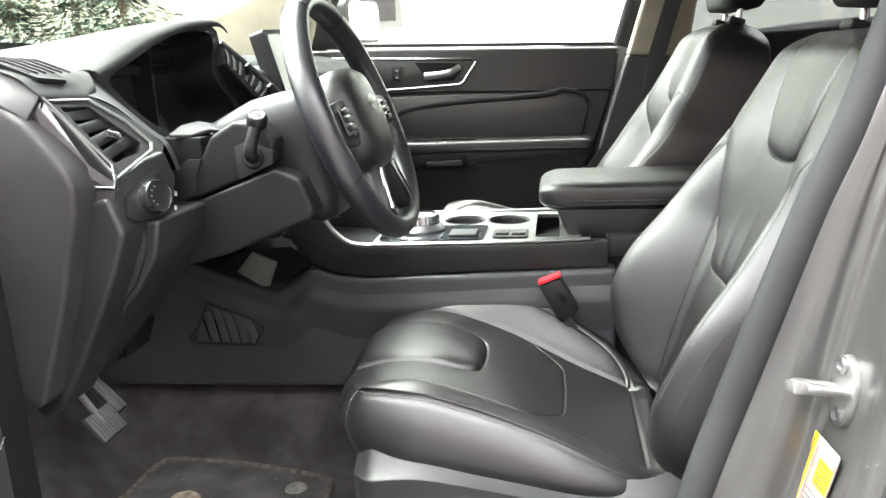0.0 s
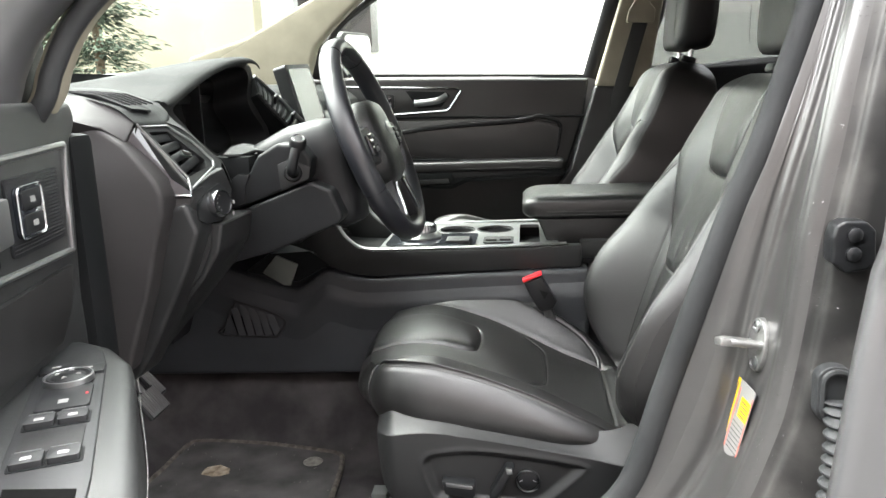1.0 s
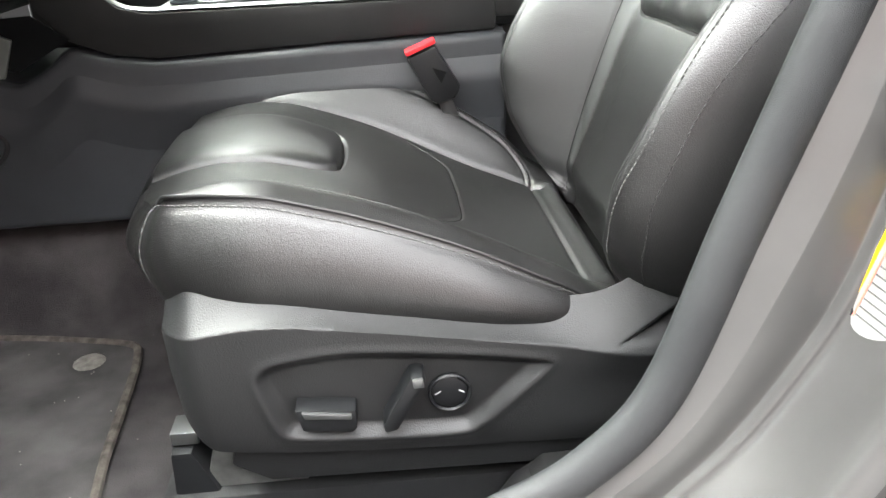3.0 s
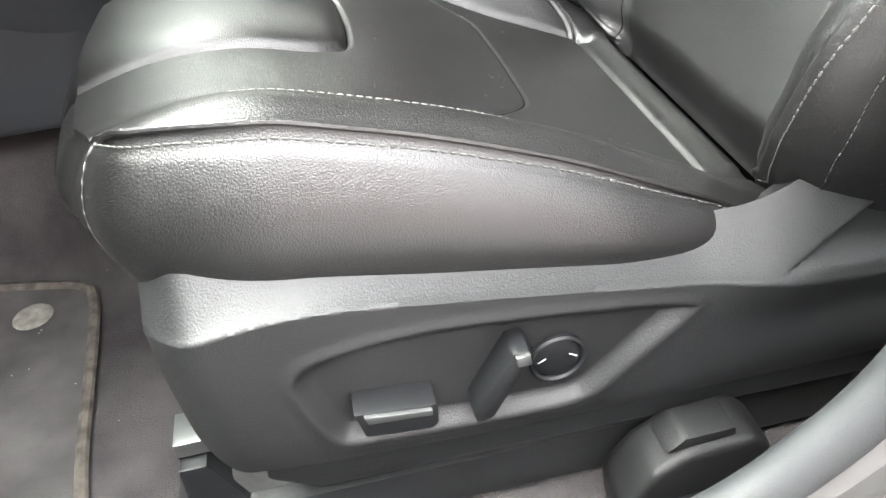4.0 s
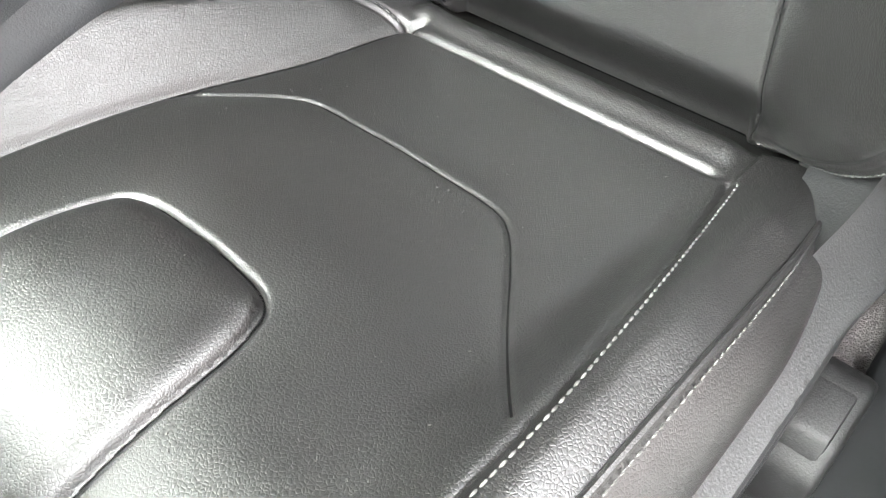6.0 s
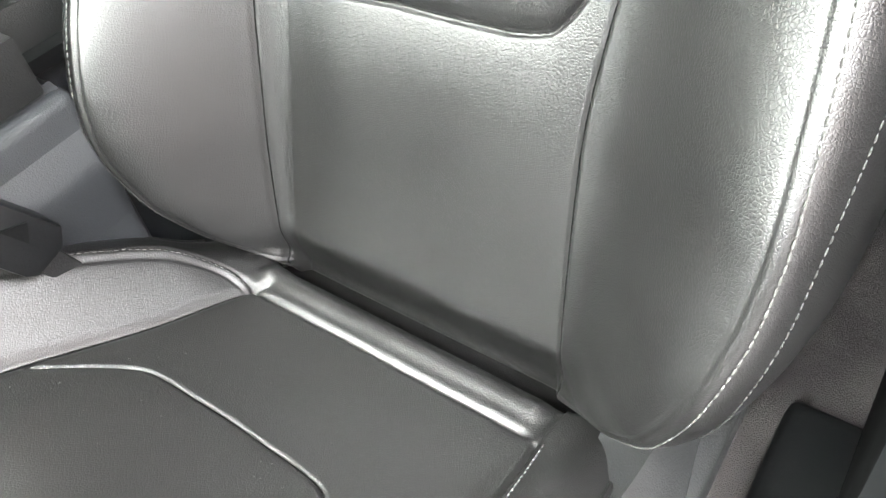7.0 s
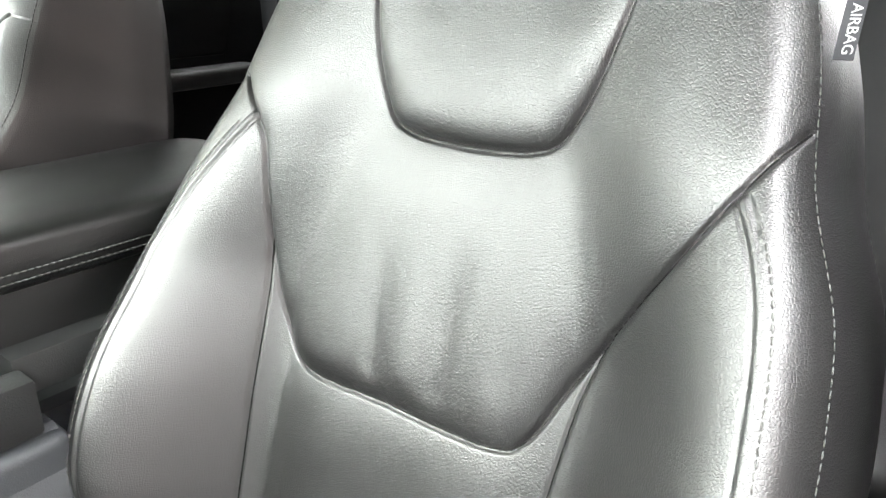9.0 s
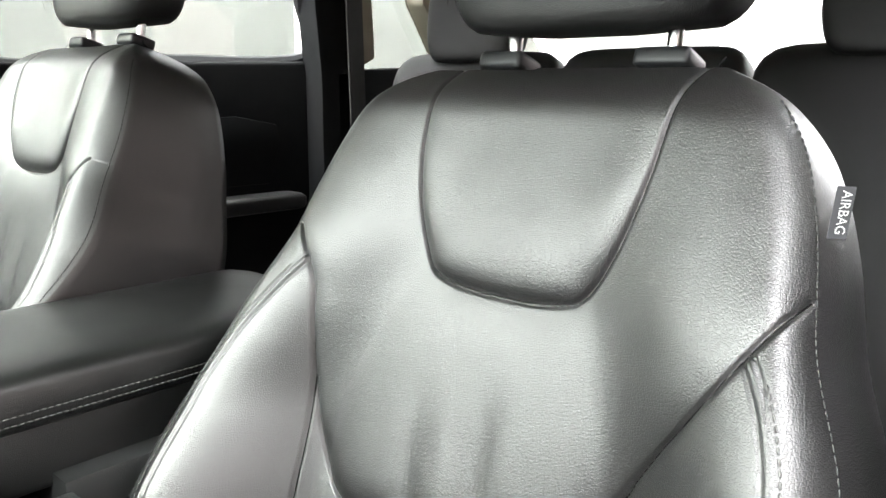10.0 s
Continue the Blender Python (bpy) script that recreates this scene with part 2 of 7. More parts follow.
def sweep(line, section, closed=False, up=(0, 0, 1)):
    """A closed section (pairs: across, up) carried along a line of points."""
    line = np.asarray(line, float)
    tan = np.gradient(line, axis=0)
    if closed:
        tan = np.roll(line, -1, 0) - np.roll(line, 1, 0)
    tan /= np.linalg.norm(tan, axis=1)[:, None] + 1e-12
    side = np.cross(tan, np.asarray(up, float))
    side /= np.linalg.norm(side, axis=1)[:, None] + 1e-12
    top = np.cross(side, tan)
    sec = np.asarray(section, float)
    pts = line[:, None] + sec[None, :, :1] * side[:, None] + sec[None, :, 1:] * top[:, None]
    if closed:
        pts = np.concatenate([pts, pts[:1]])
    return grid_mesh("sweep", pts, True, not closed)


def ring(r, n=10, ry=None):
    a = np.linspace(0, 2 * math.pi, n, endpoint=False)
    return np.stack([r * np.cos(a), (ry or r) * np.sin(a)], 1)


def tube(line, r, n=10, closed=False, up=(0, 0, 1)):
    return sweep(line, ring(r, n), closed, up)


def lathe(profile, matrix, n=40, lids=True):
    """profile: pairs of radius and height about the local z."""
    a = np.linspace(0, 2 * math.pi, n, endpoint=False)
    pr = np.asarray(profile, float)
    pts = np.stack([pr[:, None, 0] * np.cos(a), pr[:, None, 0] * np.sin(a), pr[:, None, 1] + 0 * a], -1)
    me = grid_mesh("lathe", pts, True, lids)
    me.transform(matrix)
    return me


def frame_at(origin, zdir, xdir):
    z = Vector(zdir).normalized()
    x = Vector(xdir)
    x = (x - z * x.dot(z)).normalized()
    m = Matrix((x, z.cross(x), z)).transposed().to_4x4()
    m.translation = origin
    return m


def to_segments(u, v, line):
    """The least distance of many points (u, v) from a line of pairs."""
    best = np.full(u.shape, 9.0)
    for (a, b), (c, d) in zip(line[:-1], line[1:]):
        dx, dy = c - a, d - b
        t = np.clip(((u - a) * dx + (v - b) * dy) / (dx * dx + dy * dy + 1e-15), 0, 1)
        best = np.minimum(best, np.hypot(u - a - t * dx, v - b - t * dy))
    return best


def ease(a, b, x):
    t = np.clip((x - a) / (b - a), 0, 1)
    return t * t * (3 - 2 * t)


def keyed(x, pairs):
    """A smooth curve through pairs of x and value, with no overshoot in x."""
    p = np.array(pairs, float)
    xs, ys = p[:, 0], p[:, 1]
    h, s = np.diff(xs), np.diff(ys) / np.diff(xs)
    m = np.concatenate([[s[0]], np.where(s[:-1] * s[1:] > 0, 2 * s[:-1] * s[1:] / (s[:-1] + s[1:] + 1e-15), 0), [s[-1]]])
    x = np.clip(np.asarray(x, float), xs[0], xs[-1])
    k = np.clip(np.searchsorted(xs, x, "right") - 1, 0, len(h) - 1)
    t = (x - xs[k]) / h[k]
    return ys[k] * (1 + 2 * t) * (1 - t) ** 2 + h[k] * m[k] * t * (1 - t) ** 2 + ys[k + 1] * t * t * (3 - 2 * t) + h[k] * m[k + 1] * t * t * (t - 1)


def stitches(line, normal, length=0.0044, gap=0.0011, width=0.0007, lift=0.0003):
    """Separate threads along a line of points; normal: one direction for each point."""
    line, normal = np.asarray(line, float), np.asarray(normal, float)
    s = np.concatenate([[0], np.cumsum(np.linalg.norm(np.diff(line, axis=0), axis=1))])
    at = np.arange(0, s[-1] - length, length + gap)
    verts, faces = [], []
    for k, q in enumerate(at):
        a, b = (np.array([np.interp(w, s, line[:, i]) for i in range(3)]) for w in (q, q + length))
        n = np.array([np.interp(q, s, normal[:, i]) for i in range(3)])
        t = b - a
        side = np.cross(t, n)
        side *= width / (np.linalg.norm(side) + 1e-12)
        n = n * width / (np.linalg.norm(n) + 1e-12)
        up = n / width * lift
        o = len(verts)
        for w, f in ((0.0, 0.25), (0.25, 1.0), (0.75, 1.0), (1.0, 0.25)):
            c = a + t * w + up
            for ca, sa in ((1, 0), (0.5, 0.87), (-0.5, 0.87), (-1, 0), (0, -0.7)):
                verts.append((c + f * (side * ca + n * sa)).tolist())
        for r in range(3):
            for i in range(5):
                j = (i + 1) % 5
                faces.append((o + r * 5 + i, o + r * 5 + j, o + r * 5 + 5 + j, o + r * 5 + 5 + i))
    me = bpy.data.meshes.new("stitching")
    me.from_pydata(verts, [], faces)
    return me


def pad_block(x0, x1, y0, y1, z0, z1, power=5.0, nose=0.02, n=40, rows=24):
    """A pillow-like block with rounded edges."""
    a = np.linspace(0, 2 * math.pi, n, endpoint=False)
    out = []
    for x in np.concatenate([x0 + (x1 - x0) * (1 - np.cos(np.linspace(0, math.pi, rows))) / 2]):
        k = min(1.0, ((x - x0) / nose) if x < x0 + nose else 1.0, ((x1 - x) / nose) if x > x1 - nose else 1.0)
        k = max(0.02, (1 - (1 - k) ** 2.2)) ** 0.5
        c, s = np.cos(a), np.sin(a)
        y = np.sign(c) * np.abs(c) ** (2 / power) * (y1 - y0) / 2 * (0.75 + 0.25 * k)
        z = np.sign(s) * np.abs(s) ** (2 / power) * (z1 - z0) / 2 * (0.3 + 0.7 * k)
        out.append(np.stack([0 * y + x, y + (y0 + y1) / 2, z + (z0 + z1) / 2], 1))
    return grid_mesh("pad", np.array(out), True, True)


# ---- front seats ----
YC = -0.026          # middle of the driver's seat
LEAN = radians(19)   # recline of the backrest
RISE = radians(15.5)  # slope of the cushion
B_O = np.array([0.042, YC, 0.67])
B_U, B_V, B_N = np.array([0, 1.0, 0]), np.array([math.sin(LEAN), 0, math.cos(LEAN)]), np.array([-math.cos(LEAN), 0, math.sin(LEAN)])
C_O = np.array([0.03, YC, 0.67])
C_U, C_V, C_N = np.array([0, 1.0, 0]), np.array([-math.cos(RISE), 0, math.sin(RISE)]), np.array([math.sin(RISE), 0, math.cos(RISE)])


def mirrored(half):
    """A line given from the side to the middle, carried over to the other side."""
    return [(u, v) for u, v in half] + [(-u, v) for u, v in half[::-1] if u > 1e-6]


def curve2(half, per=8):
    return [tuple(p) for p in smooth_line(half, per)]


HEAD_SHIFT = 0.008
HEAD_SEAM = [(u - HEAD_SHIFT, v) for u, v in mirrored(curve2([(0.109, 0.625), (0.105, 0.57), (0.102, 0.535), (0.0975, 0.51), (0.0895, 0.48), (0.08, 0.457), (0.07, 0.441), (0.058, 0.433), (0.035, 0.4285), (0.0, 0.427)]))]
LOBE_IN = curve2([(0.2, 0.452), (0.1913, 0.444), (0.167, 0.409), (0.159, 0.369), (0.153, 0.33), (0.143, 0.291), (0.123, 0.253), (0.107, 0.24), (0.085, 0.2365), (0.03, 0.239), (0.0, 0.239)])
LOBE_OUT = curve2([(0.2175, 0.462), (0.212, 0.451), (0.196, 0.423), (0.175, 0.389), (0.153, 0.358), (0.137, 0.333), (0.116, 0.295), (0.103, 0.265), (0.093, 0.25), (0.083, 0.243), (0.056, 0.2395), (0.0, 0.239)])
SIDE_IN = curve2([(0.157, 0.352), (0.1545, 0.335), (0.1475, 0.261), (0.1415, 0.172), (0.1377, 0.1), (0.1345, 0.05), (0.131, 0.0)])
SIDE_OUT = curve2([(-0.1365, 0.333), (-0.1305, 0.315), (-0.1245, 0.29), (-0.12, 0.248), (-0.117, 0.2), (-0.118, 0.16), (-0.121, 0.11), (-0.125, 0.06), (-0.132, 0.0)])
BOLSTER_IN = curve2([(0.177, 0.423), (0.198, 0.3875), (0.216, 0.351), (0.228, 0.306), (0.2285, 0.287), (0.2255, 0.238), (0.218, 0.186), (0.2115, 0.144), (0.203, 0.103), (0.186, 0.057), (0.16, 0.02), (0.132, 0.002)])
BOLSTER_OUT = curve2([(0.2, 0.423), (0.2124, 0.402), (0.2225, 0.377), (0.2286, 0.353), (0.233, 0.326), (0.238, 0.29), (0.245, 0.226), (0.246, 0.19), (0.242, 0.15), (0.228, 0.1), (0.205, 0.055), (0.168, 0.02), (0.132, 0.002)])


def back_edge(v):
    return keyed(v, [(-0.012, 0.17), (0.02, 0.205), (0.06, 0.235), (0.1, 0.25), (0.17, 0.262), (0.27, 0.265), (0.36, 0.255), (0.44, 0.226), (0.5, 0.213), (0.55, 0.196), (0.59, 0.166), (0.613, 0.12), (0.625, 0.06)])


def back_depth(u, v, fine=True):
    """How far the front of the backrest stands off its plane."""
    a = np.abs(u)
    crown = keyed(v, [(-0.02, 0.0), (0.03, 0.045), (0.07, 0.078), (0.13, 0.096), (0.2, 0.092), (0.3, 0.067), (0.4, 0.043), (0.5, 0.02), (0.6, 0.004), (0.66, 0.0)])
    inner = keyed(v, [(-0.02, 0.122), (0.1, 0.12), (0.2, 0.12), (0.3, 0.12), (0.4, 0.09), (0.5, 0.04), (0.66, 0.02)])
    stitch_out = keyed(v, [(-0.02, 0.125), (0.002, 0.134), (0.02, 0.168), (0.055, 0.205), (0.11, 0.231), (0.2, 0.246), (0.3, 0.237), (0.37, 0.224), (0.45, 0.2), (0.55, 0.17), (0.66, 0.09)])
    stitch_in = keyed(v, [(-0.02, 0.125), (0.002, 0.134), (0.02, 0.16), (0.057, 0.186), (0.103, 0.203), (0.186, 0.218), (0.287, 0.2285), (0.351, 0.217), (0.45, 0.19), (0.55, 0.17), (0.66, 0.09)])
    stitch = np.where(u > 0, stitch_in, stitch_out)
    edge = back_edge(v)
    d = crown * ease(inner, stitch, a)
    past = np.clip((a - stitch) / (edge - stitch + 0.004), 0, 1)
    d += np.where(u > 0, 1, 0) * ease(inner, stitch, a) * 0.02 * np.exp(-(((v - 0.15) / 0.1) ** 2))
    d -= past**2.2 * keyed(v, [(-0.02, 0.02), (0.1, 0.045), (0.3, 0.045), (0.45, 0.03), (0.6, 0.02), (0.66, 0.02)])
    d += 0.008 * np.exp(-(((v - 0.2) / 0.12) ** 2)) * (1 - ease(0.06, 0.14, a)) - 0.02 * ease(0.0, 0.05, 0.04 - v)
    d -= 0.055 * ease(0.545, 0.64, v) ** 2
    if not fine:
        return d
    s = np.where(u > 0, to_segments(a, v, LOBE_IN), to_segments(a, v, LOBE_OUT))
    low = np.where(u > 0, np.interp(a, [p[0] for p in LOBE_IN][::-1], [p[1] for p in LOBE_IN][::-1]), np.interp(a, [p[0] for p in LOBE_OUT][::-1], [p[1] for p in LOBE_OUT][::-1]))
    above = np.where(v > low, 1.0, 0.0)
    keep = ease(0.235, 0.195, a)
    seam_on = ease(0.236, 0.226, a)
    lift = keep * (0.35 + 0.65 * ease(0.2, 0.14, a))
    d += lift * (above * 0.011 * (1 - np.exp(-s / 0.012)) - 0.004 * (above + (1 - above) * np.exp(-s / 0.02))) - 0.003 * np.exp(-((s / 0.0015) ** 2)) * seam_on
    s = to_segments(u, v, HEAD_SEAM)
    wide = np.interp(v, [0.427, 0.4285, 0.433, 0.441, 0.457, 0.48, 0.51, 0.535, 0.57, 0.625], [0, 0.035, 0.058, 0.07, 0.08, 0.0895, 0.0975, 0.102, 0.105, 0.109])
    inside = np.where((np.abs(u + HEAD_SHIFT) < wide) & (v > 0.427), 1.0, 0.0)
    fade = 1 - 0.75 * ease(0.46, 0.56, v)
    d += fade * (inside * 0.011 * (1 - np.exp(-s / 0.009)) - 0.005 * (inside + (1 - inside) * np.exp(-s / 0.025))) - 0.003 * np.exp(-((s / 0.0015) ** 2))
    s = np.minimum(to_segments(u, v, SIDE_IN), to_segments(u, v, SIDE_OUT))
    d -= 0.0026 * np.exp(-((s / 0.0014) ** 2))
    s = np.where(u > 0, to_segments(a, v, BOLSTER_IN), to_segments(a, v, BOLSTER_OUT))
    d += 0.0008 * np.exp(-((s / 0.003) ** 2)) - 0.0016 * np.exp(-(((s - 0.0035) / 0.0014) ** 2)) * (a < stitch)
    for cu, lean, deep, top in ((0.034, 0.06, 0.0026, 0.36), (-0.028, 0.0, 0.0028, 0.38), (0.005, 0.1, -0.0012, 0.37), (-0.075, 0.12, 0.0008, 0.36), (-0.05, -0.05, 0.0008, 0.34)):
        w = (u - cu - lean * (v - 0.3)) / 0.0105
        d -= deep * np.exp(-w * w) * ease(0.242, 0.268, v) * ease(top, top - 0.09, v)
    d += 0.0001 * np.sin(90 * u + 55 * v) * np.sin(47 * v - 30 * u) * above
    return d


def back_point(u, v, d):
    return B_O + np.asarray(u)[..., None] * B_U + np.asarray(v)[..., None] * B_V + np.asarray(d)[..., None] * B_N


def TRIM_IN(v):
    """The tunnel side of the backrest is a little narrower low down."""
    return 1 - 0.075 * np.exp(-(((np.asarray(v) - 0.2) / 0.13) ** 2))


def back_shell(rows, cols):
    """The padded front and sides, and the hard back, as closed rings."""
    v = np.linspace(-0.012, 0.625, rows)
    q = np.linspace(-1, 1, cols)
    edge = back_edge(v)[:, None]
    u = edge * np.sign(q) * np.abs(q) ** 0.96
    u = np.where(u > 0, u * TRIM_IN(v)[:, None], u)
    vv = v[:, None] + 0 * u
    front = back_point(u, vv, back_depth(u, vv))
    deep = keyed(v, [(-0.02, -0.12), (0.1, -0.15), (0.4, -0.15), (0.55, -0.125), (0.6, -0.11), (0.626, -0.09)])
    sides = []
    for sgn in (1, -1):
        rim = back_depth(sgn * edge * 0.9999 * (TRIM_IN(v)[:, None] if sgn > 0 else 1), v[:, None])[:, 0]
        strip = []
        for w in np.linspace(0.04, 1.0, 16):
            d = rim + (deep - rim) * w
            swell = 0.015 * np.sin(math.pi * min(w * 1.15, 1)) ** 0.8 * keyed(v, [(-0.02, 0.3), (0.1, 0.9), (0.4, 0.9), (0.55, 0.6), (0.626, 0.3)]) - 0.022 * w**3
            dd = d - 0.004 * np.exp(-((w / 0.05) ** 2))
            reach = edge[:, 0] * TRIM_IN(v) + 0.3 * swell if sgn > 0 else edge[:, 0] + swell
            strip.append(back_point(sgn * reach, v, dd))
        sides.append(np.stack(strip, 1))
    back = [back_point(edge[:, 0] * k * 0.93, v, deep - 0.004) for k in np.linspace(0.9, -0.9, 9)]
    return np.concatenate([front, sides[0], np.stack(back, 1), sides[1][:, ::-1]], 1)


def back_line(line, off=0.0, lift=0.0):
    """Points and directions on the padded front along a seam."""
    p = np.array(line)
    t = np.gradient(p, axis=0)
    t /= np.linalg.norm(t, axis=1)[:, None] + 1e-12
    p = p + off * np.stack([t[:, 1], -t[:, 0]], 1)
    d = back_depth(p[:, 0], p[:, 1])
    e = 0.004
    gu = (back_depth(p[:, 0] + e, p[:, 1], False) - back_depth(p[:, 0] - e, p[:, 1], False)) / (2 * e)
    gv = (back_depth(p[:, 0], p[:, 1] + e, False) - back_depth(p[:, 0], p[:, 1] - e, False)) / (2 * e)
    n = B_N[None] - gu[:, None] * B_U - gv[:, None] * B_V
    n /= np.linalg.norm(n, axis=1)[:, None]
    return back_point(p[:, 0], p[:, 1], d + lift), n


PANEL_SEAM = curve2([(0.068, 0.475), (0.067, 0.42), (0.064, 0.345), (0.058, 0.302), (0.044, 0.281), (0.0, 0.276)])
BEND_SEAM = curve2([(0.165, 0.262), (0.1525, 0.246), (0.127, 0.212), (0.104, 0.18), (0.085, 0.158), (0.068, 0.149), (0.03, 0.147), (0.0, 0.146)])
RIDGE_SEAM = curve2([(0.141, 0.456), (0.143, 0.43), (0.15, 0.405), (0.162, 0.378), (0.169, 0.347), (0.1725, 0.298), (0.1715, 0.243), (0.1645, 0.168), (0.154, 0.095), (0.144, 0.035)])


CREASE_IN = curve2([(0.117, 0.45), (0.12, 0.4), (0.122, 0.3), (0.1225, 0.2), (0.121, 0.12), (0.1235, 0.045), (0.119, 0.02)])
RIDGE_IN = curve2([(0.128, 0.45), (0.147, 0.41), (0.158, 0.35), (0.162, 0.25), (0.162, 0.17), (0.16, 0.1), (0.153, 0.06), (0.142, 0.04), (0.127, 0.033)])


def cushion_edge(v):
    return keyed(v, [(-0.03, 0.168), (0.0, 0.188), (0.04, 0.198), (0.1, 0.202), (0.2, 0.202), (0.35, 0.2), (0.41, 0.188), (0.445, 0.158), (0.468, 0.12)])


def cushion_height(u, v, fine=True):
    a = np.abs(u)
    h = 0.024 * ease(0.0, 0.3, v)
    wing = keyed(v, [(-0.03, 0.004), (0.03, 0.012), (0.08, 0.024), (0.2, 0.032), (0.34, 0.031), (0.42, 0.024), (0.47, 0.012)])
    h = h + wing * np.where(u > 0, 1.75 * ease(0.114, 0.166, a), ease(0.128, 0.186, a))
    h -= 0.01 * ease(0.17, 0.205, a) ** 2
    h -= 0.056 * np.clip((v - 0.33) / 0.14, 0, 1) ** 2.0
    h += 0.008 * np.exp(-(((v - 0.008) / 0.012) ** 2)) * ease(0.14, 0.125, a)
    h -= 0.03 * ease(0.0, -0.03, v)
    if not fine:
        return h
    s = to_segments(a, v, PANEL_SEAM)
    wide = np.interp(v, [0.276, 0.281, 0.302, 0.345, 0.42, 0.475], [0, 0.044, 0.058, 0.064, 0.067, 0.068])
    inside = np.where((a < wide) & (v > 0.276), 1.0, 0.0)
    h += inside * 0.0115 * (1 - np.exp(-s / 0.009)) - 0.003 * np.exp(-((s / 0.0022) ** 2)) - 0.004 * (inside + (1 - inside) * np.exp(-s / 0.02))
    s = to_segments(a, v, BEND_SEAM)
    h -= 0.0022 * np.exp(-((s / 0.0018) ** 2)) * (u < 0.119)
    low = np.interp(a, [0, 0.03, 0.068, 0.085, 0.104, 0.127, 0.1525, 0.165], [0.146, 0.147, 0.149, 0.158, 0.18, 0.212, 0.246, 0.262])
    h += np.where((v > low) & (u < 0.119), 1, 0) * ease(0.17, 0.12, a) * 0.0026 * (1 - np.exp(-s / 0.012))
    s = np.where(u < 0, to_segments(a, v, RIDGE_SEAM), 1.0)
    ridge = np.array(RIDGE_SEAM)[np.argsort(np.array(RIDGE_SEAM)[:, 1])]
    seam_u = np.interp(v, ridge[:, 1], ridge[:, 0])
    outer = np.where((a > seam_u) & (u < 0), 1.0, 0.0)
    h += 0.003 * outer * (1 - np.exp(-s / 0.008)) * ease(0.44, 0.34, v) - 0.003 * np.exp(-((s / 0.0032) ** 2)) - 0.002 * (1 - outer) * np.exp(-s / 0.01)
    s = to_segments(u, v, CREASE_IN)
    h -= 0.004 * np.exp(-((s / 0.0028) ** 2)) + 0.0015 * np.exp(-s / 0.012)
    s = to_segments(u, v, RIDGE_IN)
    h += 0.0016 * np.exp(-((s / 0.0035) ** 2)) - 0.0016 * np.exp(-(((s - 0.0042) / 0.0016) ** 2))
    h -= 0.004 * np.exp(-(((v - 0.03) / 0.003) ** 2)) * ease(0.14, 0.125, a)
    h += 0.00012 * np.sin(70 * u + 30 * v) * np.sin(45 * v - 24 * u)
    return h


def cushion_point(u, v, h):
    """The cushion widens towards its front, more on the tunnel side."""
    u = 0.14 * np.asarray(v) + np.asarray(u) * (1 + 0.65 * np.asarray(v))
    return C_O + u[..., None] * C_U + np.asarray(v)[..., None] * C_V + np.asarray(h)[..., None] * C_N


def cushion_shell(rows, cols):
    v = np.linspace(-0.055, 0.468, rows)
    q = np.linspace(-1, 1, cols)
    edge = cushion_edge(v)[:, None]
    u = edge * q
    vv = v[:, None] - 0.012 * (u / 0.12) ** 2 * ease(0.42, 0.468, v[:, None])
    return u, vv, cushion_point(u, vv, cushion_height(u, vv))


def cushion_skirt(u, vv, top, steps=18):
    """The walls that fall from the rim of the cushion's top to its underside."""
    rim = np.concatenate([top[:, 0], top[-1, 1:-1], top[::-1, -1]])
    flat = np.concatenate([np.stack([u[:, 0], vv[:, 0]], 1), np.stack([u[-1, 1:-1], vv[-1, 1:-1]], 1), np.stack([u[::-1, -1], vv[::-1, -1]], 1)])
    t = np.gradient(flat, axis=0)
    for _ in range(6):
        t[1:-1] = (t[:-2] + t[1:-1] + t[2:]) / 3
    t /= np.linalg.norm(t, axis=1)[:, None] + 1e-12
    out = np.stack([-t[:, 1], t[:, 0]], 1)
    if out[len(out) // 2, 1] < 0:
        out = -out
    out3 = out[:, :1] * C_U + out[:, 1:] * C_V
    foot = keyed(flat[:, 1], [(-0.03, 0.65), (0.0, 0.66), (0.1, 0.675), (0.25, 0.697), (0.4, 0.712), (0.47, 0.71)])
    rows = [rim]
    for w in np.linspace(0, 1, steps + 1)[1:]:
        swell = (0.026 * np.sin(math.pi * (0.03 + 0.72 * w)) * (0.35 + 0.65 * ease(0.0, 0.16, flat[:, 1])) - 0.002)[:, None]
        groove = -0.0035 * np.exp(-(((w - 0.06) / 0.03) ** 2))
        p = rim + out3 * (swell + groove)
        p[:, 2] = rim[:, 2] + (foot - rim[:, 2]) * w
        rows.append(p)
    return np.stack(rows), out3


def cushion_line(line, off=0.0, lift=0.0):
    p = np.array(line)
    t = np.gradient(p, axis=0)
    t /= np.linalg.norm(t, axis=1)[:, None] + 1e-12
    p = p + off * np.stack([t[:, 1], -t[:, 0]], 1)
    h = cushion_height(p[:, 0], p[:, 1])
    n = np.repeat(C_N[None], len(p), 0) + 0.0
    return cushion_point(p[:, 0], p[:, 1], h + lift), n


def flip(line):
    return [(-u, v) for u, v in line]


